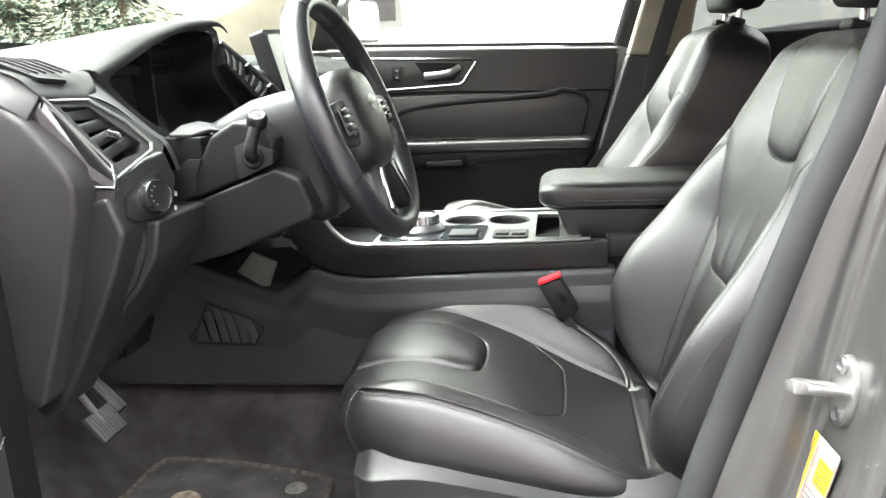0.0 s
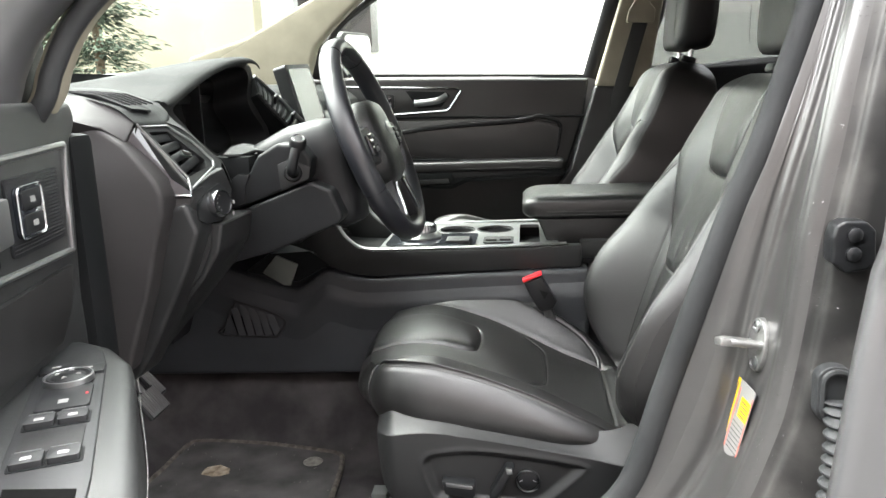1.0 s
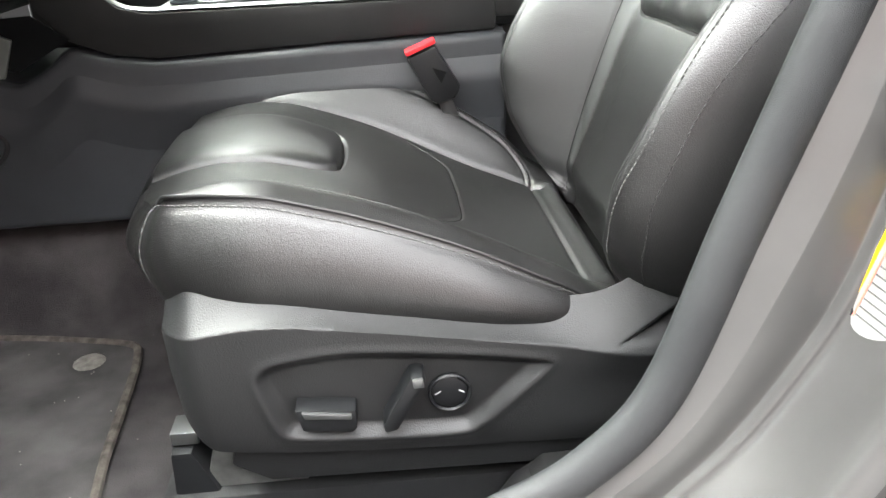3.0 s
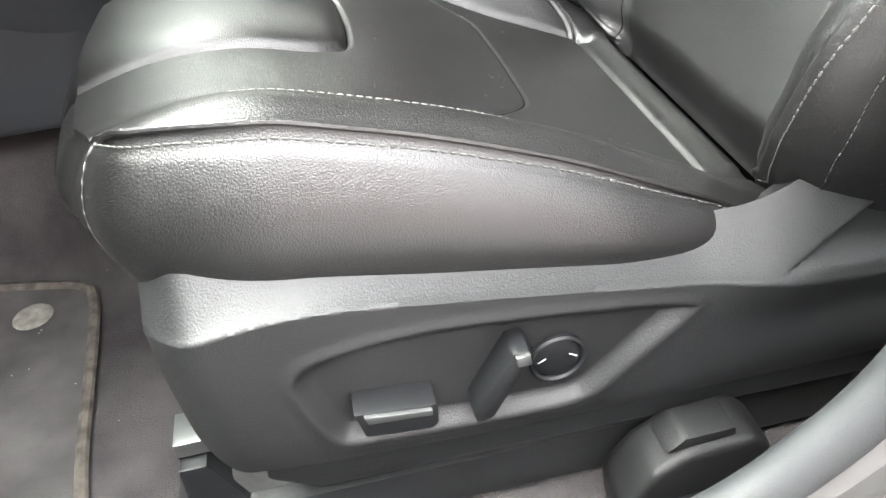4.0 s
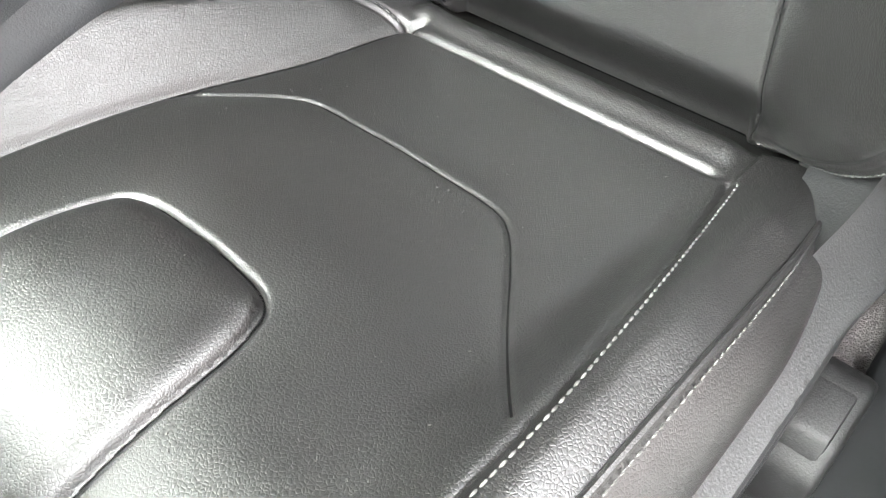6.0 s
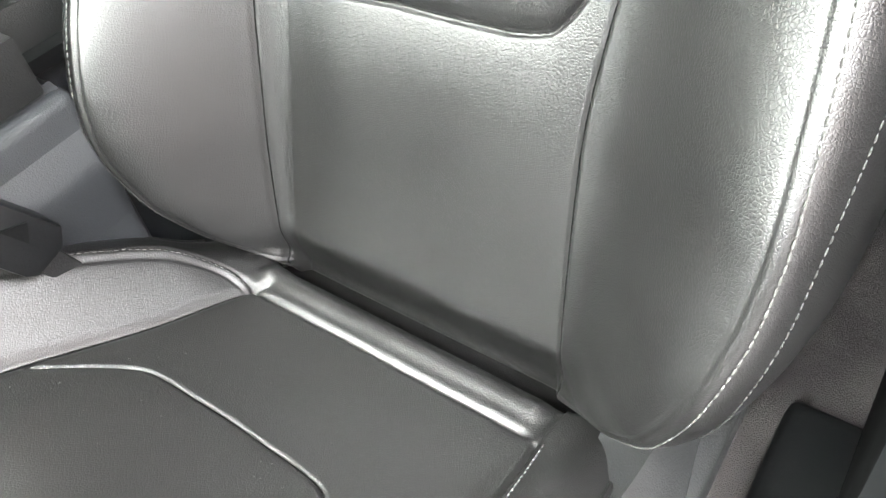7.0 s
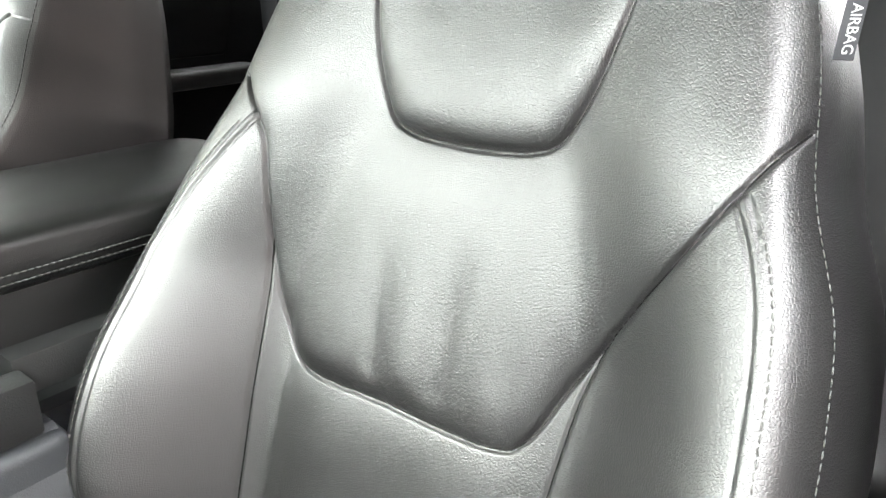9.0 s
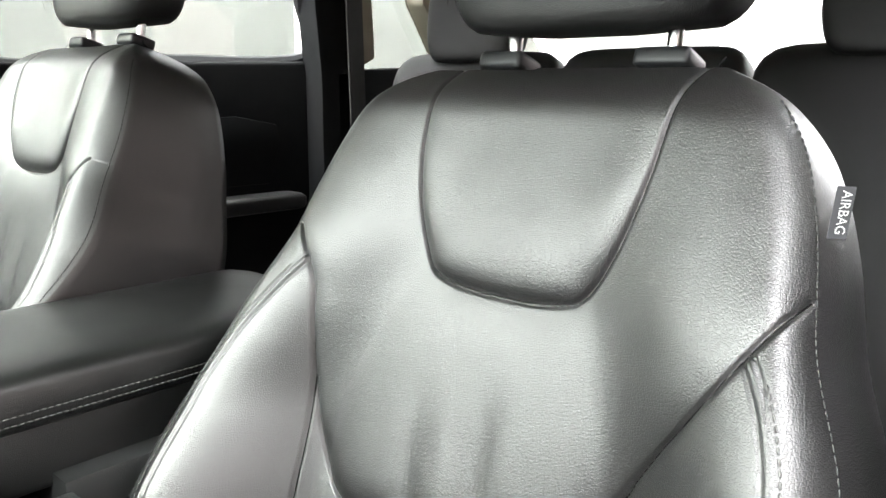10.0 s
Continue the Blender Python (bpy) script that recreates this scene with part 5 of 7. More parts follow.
end_poly = [(-0.84, 1.225), (-0.79, 1.22), (-0.753, 1.209), (-0.725, 1.197), (-0.695, 1.175), (-0.671, 1.146), (-0.652, 1.119), (-0.646, 1.1), (-0.65, 1.067), (-0.664, 1.027), (-0.682, 0.964), (-0.713, 0.881), (-0.728, 0.839), (-0.745, 0.83), (-0.8, 0.93), (-0.84, 1.05), (-0.85, 1.16)]
part("end_cap", prism(end_poly, -0.345, -0.25, "y", 0.016, 5), ENDCAP, dash, "brownish grey dashboard end cap")
part("lower_cap", prism([(-0.63, 1.085), (-0.615, 1.04), (-0.64, 0.98), (-0.69, 0.885), (-0.73, 0.82), (-0.76, 0.8), (-0.8, 0.85), (-0.75, 1.05)], -0.31, -0.24, "y", 0.008, 3), PLASTIC, dash)
knee = [(-0.68, 1.028), (-0.655, 1.032), (-0.58, 1.059), (-0.497, 1.091), (-0.462, 1.075), (-0.445, 1.03), (-0.455, 1.018), (-0.494, 1.002), (-0.575, 0.97), (-0.657, 0.95), (-0.73, 0.935), (-0.82, 0.9), (-0.9, 0.9), (-0.9, 1.03)]
part("knee_panel", prism(knee, -0.125, 0.19, "y", 0.045, 8), BLACK, dash, "smooth dark knee panel under the column", 100)
part("column_panel", prism([(-0.66, 1.034), (-0.58, 1.063), (-0.498, 1.0955), (-0.492, 1.128), (-0.512, 1.153), (-0.55, 1.155), (-0.585, 1.135), (-0.605, 1.1), (-0.65, 1.075), (-0.68, 1.06)], -0.124, 0.05, "y", 0.008, 4), BLACK, dash, "dark panel round the column", 100)
part("panel_recess", prism([(-0.652, 1.042), (-0.612, 1.057), (-0.608, 1.085), (-0.598, 1.105), (-0.62, 1.105), (-0.652, 1.08)], -0.128, -0.12, "y", 0.0015), BLACK, dash)
part("fuse_cover", prism([(-0.676, 1.0), (-0.618, 1.032), (-0.62, 1.008), (-0.638, 0.969), (-0.7, 0.893), (-0.722, 0.873), (-0.735, 0.873)], -0.262, -0.2, "y", 0.003), PLASTIC, dash, "dark fuse box cover")
part("fuse_edge", tube([(-0.618, -0.263, 1.032), (-0.65, -0.263, 1.0145), (-0.676, -0.263, 0.9995), (-0.705, -0.263, 0.935), (-0.735, -0.263, 0.873)], 0.0012, 6, up=(0, 1, 0)), ENDCAP, dash)
part("lower_trim", prism([(-0.69, 1.05), (-0.6, 1.045), (-0.61, 1.0), (-0.64, 0.955), (-0.72, 0.865), (-0.78, 0.8), (-0.9, 0.8), (-0.9, 1.05)], -0.255, -0.12, "y", 0.006, 3), PLASTIC, dash, "dark lower trim")
vb = thing("footwell_vent", "small black slatted vent under the dashboard", "air vent", (-0.86, 0.02, 0.76))
for k in range(7):
    part("slat", box((-0.88 + 0.012 * k, 0.0, 0.775 + 0.004 * k), (0.005, 0.08, 0.05), pose(0, 0, 0, 0, 20, 0), 0.001, 1), BLACK, vb)
# slanted vents between the cluster and the screen
part("vent_strip", slab([(-0.676, 0.152, 1.268), (-0.64, 0.215, 1.212), (-0.606, 0.272, 1.15), (-0.61, 0.215, 1.14), (-0.64, 0.165, 1.19), (-0.664, 0.13, 1.235)], (-0.05, 0.0, -0.02), 0.002), DARKBACK, dash, "dark vent strip")
part("centre_trim", sweep(smooth_line([(-0.677, 0.153, 1.27), (-0.64, 0.217, 1.214), (-0.605, 0.275, 1.15), (-0.59, 0.27, 1.06), (-0.58, 0.26, 0.98)], 8), ring(0.004, 10, 0.003), up=(0, 1, 0)), SATIN, dash, "silver edge of the centre stack")
part("strip_edge", sweep(smooth_line([(-0.664, 0.129, 1.236), (-0.64, 0.164, 1.19), (-0.609, 0.214, 1.14)], 8), ring(0.003, 8, 0.003), up=(0, 1, 0)), DASH, dash)
for k in range(10):
    w = (k + 0.5) / 10
    a = np.array([-0.676, 0.152, 1.266]) * (1 - w) + np.array([-0.606, 0.27, 1.15]) * w
    b = np.array([-0.662, 0.133, 1.236]) * (1 - w) + np.array([-0.61, 0.216, 1.142]) * w
    part("slat", sweep([tuple(a), tuple((a + b) / 2 + (0.002, 0, 0)), tuple(b)], ring(0.0035, 8, 0.0013), up=(0.9, -0.2, 0.3)), PLASTIC, dash)
for w in (0.3, 0.65):
    a = np.array([-0.667, 0.142, 1.252]) * (1 - w) + np.array([-0.604, 0.243, 1.146]) * w
    part("vent_tab", box(tuple(a + (0.006, 0, 0.004)), (0.006, 0.012, 0.02), pose(0, 0, 0, 35, 20, 0), 0.002), BLACK, dash)
part("centre_fascia", prism([(-0.7, 1.23), (-0.66, 1.22), (-0.61, 1.12), (-0.6, 1.0), (-0.62, 0.92), (-0.8, 0.9), (-0.8, 1.23)], 0.19, 0.52, "y", 0.01, 3), DASH, dash, "dark centre stack")

tablet = thing("centre_screen", "upright tablet screen in a dark frame on the dashboard", "screen", (-0.635, 0.36, 1.17))
sm = frame_at((-0.632, 0.358, 1.226), (0.95, -0.15, 0.25), (0.15, 0.98, 0.03))
bm = prism(rounded(-0.062, -0.075, 0.068, 0.073, 0.008), -0.03, 0.0, "z", 0.003)
bm.transform(sm)
part("frame", bm, BLACK, tablet)
bm = prism(rounded(-0.05, -0.066, 0.056, 0.063, 0.004), 0.0, 0.0015, "z", 0)
bm.transform(sm)
part("screen_glass", bm, SCREEN, tablet, "switched-off glossy screen")
bm = prism(rounded(-0.05, -0.1, 0.055, -0.06, 0.01), -0.05, -0.01, "z", 0.003)
bm.transform(sm)
part("foot", bm, BLACK, tablet)

# ---- steering column and wheel ----
column = thing("steering_column", "dark plastic steering column shroud with stalk", "steering column", (-0.6, YC, 1.05))
cs = []
for x, zc, hw, hh in ((-0.66, 1.085, 0.05, 0.045), (-0.6, 1.09, 0.056, 0.058), (-0.53, 1.093, 0.062, 0.086), (-0.48, 1.095, 0.064, 0.095), (-0.45, 1.1, 0.06, 0.088), (-0.44, 1.118, 0.05, 0.055)):
    a = np.linspace(0, 2 * math.pi, 36, endpoint=False)
    cs.append(np.stack([x - 0.25 * np.sin(a) * hh, YC + np.sign(np.cos(a)) * np.abs(np.cos(a)) ** 0.5 * hw, zc + np.sign(np.sin(a)) * np.abs(np.sin(a)) ** 0.5 * hh], 1))
part("shroud", grid_mesh("shroud", np.array(cs), True, True), BLACK, column, "", 60)
part("stalk_socket", lathe([(0.0001, 0.004), (0.013, 0.006), (0.0155, 0.003), (0.0165, -0.002)], frame_at((-0.524, -0.124, 1.106), (0.1, -1, 0.1), (0, 0, 1)), 28), BLACK, column)
part("socket_plate", prism([(-0.548, 1.075), (-0.498, 1.096), (-0.495, 1.115), (-0.53, 1.128), (-0.55, 1.12)], -0.126, -0.12, "y", 0.001), PLASTIC, column)
part("stalk", tube(smooth_line([(-0.524, -0.118, 1.106), (-0.522, -0.138, 1.108), (-0.519, -0.146, 1.118), (-0.513, -0.144, 1.14), (-0.509, -0.14, 1.153)], 6), 0.0085, 12), BLACK, column, "black indicator stalk")
sk = frame_at((-0.508, -0.14, 1.157), (0.3, -0.5, 0.8), (1, 0, 0))
part("stalk_tip", lathe([(0.008, -0.012), (0.0135, -0.008), (0.014, 0.004), (0.011, 0.008), (0.0001, 0.0085)], sk, 24), BLACK, column)
part("stalk_ring", lathe([(0.0085, 0.0082), (0.0095, 0.0095), (0.0105, 0.0082)], sk, 24), SATIN, column, "thin silver ring")

wheel_m = frame_at((-0.402, YC, 1.149), (0.938, 0, 0.347), (0, 1, 0))
wheel = thing("steering_wheel", "black leather steering wheel with silver lower spoke trim", "steering wheel", (-0.402, YC, 1.149))


def on_wheel(pts):
    return [tuple(wheel_m @ Vector(p)) for p in pts]


def wheel_prism(poly, z0, z1, bevel=0.004, seg=2):
    bm = prism(poly, z0, z1, "z", bevel, seg)
    bm.transform(wheel_m)
    return bm


ang = np.linspace(0, 2 * math.pi, 120, endpoint=False)
rim_line = np.stack([0.1705 * np.cos(ang), 0.1705 * np.sin(ang), 0 * ang], 1)
rim_pts = []
for k, a in enumerate(ang):
    thick = 0.0165 + 0.002 * math.cos(2 * a)
    c = np.array([math.cos(a), math.sin(a), 0])
    rim_pts.append([rim_line[k] + c * (thick * math.cos(b) * 0.98) + np.array([0, 0, 0.0185 * math.sin(b)]) for b in np.linspace(0, 2 * math.pi, 20, endpoint=False)])
rim_pts.append(rim_pts[0])
me = grid_mesh("rim", np.array(rim_pts), True)
me.transform(wheel_m)
rim = part("rim", me, WHEEL_LEATHER, wheel, "smooth worn black leather rim", 180)
for a0 in (62, 118, 205, 335):
    a = radians(a0)
    c = np.array([math.cos(a), math.sin(a), 0])
    part("rim_seam", tube(on_wheel([rim_line[0] * 0 + 0.1705 * c + c * 0.0168 * math.cos(b) + np.array([0, 0, 0.0187 * math.sin(b)]) for b in np.linspace(0, 6.28, 20, endpoint=False)]), 0.0006, 5, True, tuple(wheel_m.to_3x3() @ Vector((-c[1], c[0], 0)))), DARKBACK, rim)
inner_line = np.array([[0.1545 * math.cos(a), 0.1545 * math.sin(a), 0.004 + 0.0012 * math.sin(a * 140)] for a in np.linspace(radians(-20), radians(200), 420)])
part("rim_lacing", stitches(on_wheel(inner_line), np.repeat([tuple(wheel_m.to_3x3() @ Vector((0, 0, 1)))], 420, 0), 0.004, 0.003, 0.0009), THREAD_DARK, rim, "dark cross stitching")
pad = []
for w, z in ((1.0, -0.03), (1.02, -0.005), (0.98, 0.012), (0.85, 0.022), (0.5, 0.028), (0.02, 0.03)):
    out = []
    for a in np.linspace(0, 2 * math.pi, 60, endpoint=False):
        r = 0.082 * (abs(math.cos(a)) ** 3 + abs(math.sin(a)) ** 3) ** (-1 / 3)
        out.append((r * math.cos(a) * w * 0.95, (r * math.sin(a) - (0.012 if math.sin(a) < 0 else 0)) * w * 0.86, z))
    pad.append(out)
me = grid_mesh("airbag_pad", np.array(pad), True, True)
me.transform(wheel_m)
part("airbag_pad", me, VINYL, wheel, "dark padded hub", 60)
em = wheel_m @ pose(0, 0.012, 0.028)
part("emblem", lathe([(0.022, 0.0), (0.022, 0.002), (0.0205, 0.003), (0.0001, 0.0035)], em @ Matrix.Diagonal((1, 0.55, 1, 1)), 40), SATIN, wheel, "plain silver oval emblem")
for k in (1, -1):
    part("spoke", wheel_prism([(k * 0.06, 0.028), (k * 0.162, 0.022), (k * 0.162, -0.03), (k * 0.06, -0.04)], -0.012, 0.012, 0.006), BLACK, wheel, "black switch spoke")
    part("spoke_cluster", wheel_prism([(k * 0.085, 0.016), (k * 0.135, 0.012), (k * 0.135, -0.022), (k * 0.085, -0.028)], 0.0125, 0.018, 0.002), PIANO, wheel)
    for j in range(3):
        part("button", wheel_prism(rounded(min(k * 0.097, k * 0.124), -0.018 + 0.011 * j, max(k * 0.097, k * 0.124), -0.01 + 0.011 * j, 0.003), 0.0182, 0.021, 0.0008), BLACK, wheel)
for k in (1, -1):
    part("lower_spoke", wheel_prism([(k * 0.018, -0.075), (k * 0.05, -0.07), (k * 0.075, -0.135), (k * 0.06, -0.156), (k * 0.045, -0.158)], -0.01, 0.01, 0.005), BLACK, wheel)
    part("spoke_trim", wheel_prism([(k * 0.028, -0.08), (k * 0.046, -0.077), (k * 0.069, -0.135), (k * 0.06, -0.148)], 0.0105, 0.0155, 0.0015), CHROME, wheel, "bright silver spoke trim")


# ---- passenger door ----
pdoor = thing("passenger_door", "closed passenger door with black padded trim and silver handle bezel", "car door", (-0.4, 1.16, 0.5))
DY = 1.16
part("door_panel", prism([(-1.0, 0.5), (-1.0, 1.27), (-0.72, 1.272), (0.06, 1.245), (0.046, 1.137), (-0.017, 0.94), (-0.05, 0.86), (-0.1, 0.7), (-0.1, 0.5)], DY, DY + 0.09, "y", 0.01, 3), VINYL, pdoor, "black padded door trim")
part("belt_strip", prism([(-1.0, 1.272), (-0.72, 1.276), (0.066, 1.2495), (0.066, 1.258), (-0.72, 1.287), (-1.0, 1.286)], DY + 0.02, DY + 0.06, "y", 0.002), RUBBER, pdoor)
ins = [(-0.72, 1.124), (-0.56, 1.128), (-0.3, 1.128), (-0.107, 1.118), (-0.035, 1.1), (-0.028, 1.085), (-0.045, 0.985), (-0.4, 0.995), (-0.56, 1.02), (-0.72, 1.03)]
part("insert", prism(ins, DY - 0.006, DY + 0.01, "y", 0.004), LEATHER, pdoor, "black leather door insert")
part("crease", tube(smooth_line([(-0.75, DY - 0.004, 1.138), (-0.5, DY - 0.004, 1.139), (-0.2, DY - 0.004, 1.132), (0.045, DY - 0.002, 1.128)], 6), 0.004, 8), DARKBACK, pdoor)
part("insert_roll", sweep(smooth_line([(-0.6, DY - 0.002, 1.062), (-0.575, DY - 0.006, 1.083), (-0.52, DY - 0.008, 1.096), (-0.4, DY - 0.009, 1.108), (-0.22, DY - 0.009, 1.117), (-0.13, DY - 0.008, 1.124), (-0.105, DY - 0.006, 1.132), (-0.062, DY - 0.005, 1.124), (-0.036, DY - 0.004, 1.108), (-0.035, DY - 0.003, 1.07), (-0.05, DY - 0.002, 1.0)], 8), ring(0.004, 8, 0.007), up=(0, 0, 1)), BLACK, pdoor, "padded roll above the insert")
part("insert_groove", tube(smooth_line([(-0.6, DY - 0.006, 1.058), (-0.57, DY - 0.007, 1.079), (-0.52, DY - 0.0075, 1.09), (-0.4, DY - 0.0075, 1.101), (-0.22, DY - 0.0075, 1.109), (-0.125, DY - 0.007, 1.116), (-0.1, DY - 0.007, 1.127)], 8), 0.0016, 6), DARKBACK, pdoor)
part("insert_edge", tube(smooth_line([(-0.1, DY - 0.007, 1.127), (-0.045, DY - 0.007, 1.115), (-0.028, DY - 0.007, 1.1), (-0.03, DY - 0.007, 1.07), (-0.047, DY - 0.007, 1.0)], 8), 0.0022, 6), DARKBACK, pdoor)
line = smooth_line([(-0.56, DY - 0.0065, 1.09), (-0.45, DY - 0.0065, 1.102), (-0.25, DY - 0.0065, 1.105), (-0.12, DY - 0.0065, 1.113)], 20)
part("stitching", stitches(line, np.repeat([[0, -1.0, 0]], len(line), 0), 0.006, 0.003, 0.0012), THREAD, pdoor, "pale stitching")
part("arm_top", pad_block(-0.62, -0.02, DY - 0.085, DY + 0.01, 0.962, 1.0, 5.0, 0.02), VINYL, pdoor, "padded black armrest", 180)
part("arm_side", prism([(-0.62, 0.97), (-0.02, 0.975), (-0.02, 0.955), (-0.33, 0.94), (-0.37, 0.918), (-0.6, 0.925)], DY - 0.08, DY, "y", 0.006), BLACK, pdoor)
part("grab_cup", prism([(-0.515, 0.962), (-0.38, 0.964), (-0.37, 0.935), (-0.385, 0.926), (-0.505, 0.922), (-0.52, 0.935)], DY - 0.084, DY - 0.079, "y", 0.003), DARKBACK, pdoor, "dark grab recess")
part("arm_gap", prism([(-0.62, 0.9195), (-0.38, 0.912), (-0.33, 0.933), (-0.02, 0.949), (-0.02, 0.957), (-0.34, 0.942), (-0.385, 0.921), (-0.62, 0.928)], DY - 0.0805, DY - 0.07, "y", 0), DARKBACK, pdoor)
part("arm_tray", prism([(-0.53, 1.0005), (-0.36, 1.0), (-0.345, 1.004), (-0.54, 1.005)], DY - 0.06, DY - 0.03, "y", 0.001), DARKBACK, pdoor)
part("cup_plate", prism([(-0.495, 0.942), (-0.392, 0.945), (-0.39, 0.93), (-0.492, 0.927)], DY - 0.087, DY - 0.083, "y", 0.001), PLASTIC, pdoor)
line = np.array([(x, DY - 0.087, 0.976) for x in np.linspace(-0.36, -0.03, 60)])
part("stitching", stitches(line, np.repeat([[0, -1.0, 0.3]], 60, 0), 0.006, 0.003, 0.0011), THREAD, pdoor, "pale stitching")
part("pocket_lip", prism([(-0.9, 0.78), (-0.1, 0.76), (-0.08, 0.62), (-0.9, 0.6)], DY - 0.05, DY, "y", 0.012), PLASTIC, pdoor, "dark door pocket")
bez = [(-0.78, 1.247), (-0.36, 1.228), (-0.349, 1.22), (-0.388, 1.164), (-0.4, 1.158), (-0.58, 1.15), (-0.78, 1.148)]
part("bezel", prism([(x, z) for x, z in bez], DY - 0.004, DY + 0.005, "y", 0.002), VINYL, pdoor)
part("bezel_rim", tube([(x, DY - 0.006, z) for x, z in smooth_line(bez, 3, True) * 0 + np.array([np.array(bez[k]) * (1 - w) + np.array(bez[(k + 1) % 7]) * w for k in range(7) for w in (0, 0.33, 0.66)])], 0.004, 8, True, (0, 1, 0)), CHROME, pdoor, "satin silver bezel")
part("handle_cup", prism([(-0.53, 1.225), (-0.4, 1.218), (-0.385, 1.205), (-0.415, 1.17), (-0.49, 1.168)], DY - 0.0055, DY - 0.0035, "y", 0), DARKBACK, pdoor)
handle = smooth_line([(-0.5, DY - 0.01, 1.185), (-0.46, DY - 0.024, 1.187), (-0.42, DY - 0.026, 1.193), (-0.395, DY - 0.012, 1.206)], 8)
part("pull_handle", sweep(handle, ring(0.006, 10, 0.011), up=(0, 0, 1)), SATIN, pdoor, "satin silver pull handle")
part("lock_plate", prism(rounded(-0.6, 1.172, -0.568, 1.216, 0.005), DY - 0.008, DY - 0.004, "y", 0.001), BLACK, pdoor, "lock switch plate")
for z in (1.184, 1.203):
    part("lock_button", box((-0.584, DY - 0.0095, z), (0.013, 0.004, 0.014), None, 0.001), PIANO, pdoor)
    part("mark", box((-0.584, DY - 0.0118, z), (0.005, 0.0006, 0.004), None, 0), WHITE, pdoor)
part("window_frame", tube(smooth_line([(-0.82, DY + 0.03, 1.27), (-0.78, DY + 0.03, 1.4), (-0.7, DY + 0.02, 1.48), (-0.5, DY - 0.02, 1.57), (-0.2, DY - 0.04, 1.6), (0.12, DY - 0.04, 1.6), (0.16, DY - 0.02, 1.56)], 8), 0.016, 8), RUBBER, pdoor, "black window seal")
part("rear_frame", sweep([(0.07, DY + 0.02, 1.245), (0.12, DY, 1.42), (0.17, DY - 0.03, 1.6)], ring(0.012, 8, 0.03), up=(1, 0, 0)), BLACK, pdoor)
part("sail", prism([(-0.95, 1.27), (-0.72, 1.276), (-0.755, 1.33), (-0.79, 1.38), (-0.83, 1.42), (-0.95, 1.36)], DY + 0.01, DY + 0.05, "y", 0.004), BLACK, pdoor)
part("window_pane", box((-0.35, DY + 0.035, 1.43), (0.98, 0.004, 0.34), None, 0), GLASS, pdoor)
mirror = thing("wing_mirror", "dark wing mirror outside the passenger window", "wing mirror", (-0.73, 1.4, 1.32))
mm = frame_at((-0.73, 1.4, 1.365), (0.95, -0.3, 0), (0.3, 0.95, 0))
bm = prism(rounded(-0.115, -0.07, 0.09, 0.068, 0.03), -0.05, 0.0, "z", 0.012, 3)
bm.transform(mm)
part("shell", bm, BLACK, mirror)
bm = prism(rounded(-0.1, -0.06, 0.08, 0.058, 0.026), 0.001, 0.003, "z", 0)
bm.transform(mm)
part("glass", bm, MIRROR, mirror, "mirror glass")
part("stem", box((-0.78, 1.29, 1.29), (0.06, 0.16, 0.03), None, 0.01), BLACK, mirror)

# ---- rear of the cabin ----
rdoor = thing("rear_passenger_door", "closed rear door with black trim beyond the seats", "car door", (0.6, 1.16, 0.5))
part("door_panel", prism([(0.26, 0.55), (0.24, 1.262), (0.96, 1.29), (1.02, 1.22), (0.98, 1.0), (0.86, 0.7), (0.8, 0.55)], DY, DY + 0.09, "y", 0.01, 3), DARKBACK, rdoor, "black padded door trim")
part("insert", prism([(0.35, 1.14), (0.75, 1.16), (0.86, 1.14), (0.87, 1.1), (0.84, 1.0), (0.35, 1.0)], DY - 0.006, DY + 0.01, "y", 0.004), DARKBACK, rdoor)
part("armrest", pad_block(0.3, 0.9, DY - 0.07, DY + 0.01, 0.94, 0.98, 5.0, 0.02), VINYL, rdoor, "black armrest", 180)
part("window_frame", tube(smooth_line([(0.25, DY + 0.02, 1.265), (0.27, DY, 1.42), (0.33, DY - 0.04, 1.58), (0.6, DY - 0.05, 1.6), (0.86, DY - 0.05, 1.58), (0.94, DY, 1.43), (0.96, DY + 0.02, 1.3), (0.6, DY + 0.03, 1.277)], 8, True), 0.015, 8, True), RUBBER, rdoor)
part("window_pane", box((0.6, DY + 0.035, 1.43), (0.7, 0.004, 0.32), None, 0), PRIVACY, rdoor)
rear_seat = thing("rear_seat", "black leather rear bench with tall headrests", "rear seat", (1.05, 0.355, 0.6))
for y0, y1 in ((-0.33, 0.15), (0.16, 0.55), (0.56, 1.04)):
    me = pad_block(0.0, 0.735, y0, y1, -0.07, 0.07, 5.0, 0.07)
    me.transform(Matrix.Translation((0.93, 0, 0.62)) @ pose(0, 0, 0, 0, -68, 0))
    part("backrest", me, HEAD, rear_seat, "", 180)
me = pad_block(0.5, 1.0, -0.33, 1.04, 0.6, 0.74, 5.0, 0.06)
part("bench", me, HEAD, rear_seat, "", 180)
for y in (-0.09, 0.79):
    part("headrest", headrest_mesh((1.16, y, 1.375), (0.27, 0.1, 0.18), radians(5)), HEAD, rear_seat, "black headrest", 180)
    for k in (-1, 1):
        part("headrest_post", tube([(1.15, y + 0.055 * k, 1.24), (1.155, y + 0.055 * k, 1.3)], 0.005, 8, up=(0, 1, 0)), CHROME, rear_seat)
        part("post_guide", box((1.15, y + 0.055 * k, 1.27), (0.03, 0.035, 0.012), None, 0.003), BLACK, rear_seat)

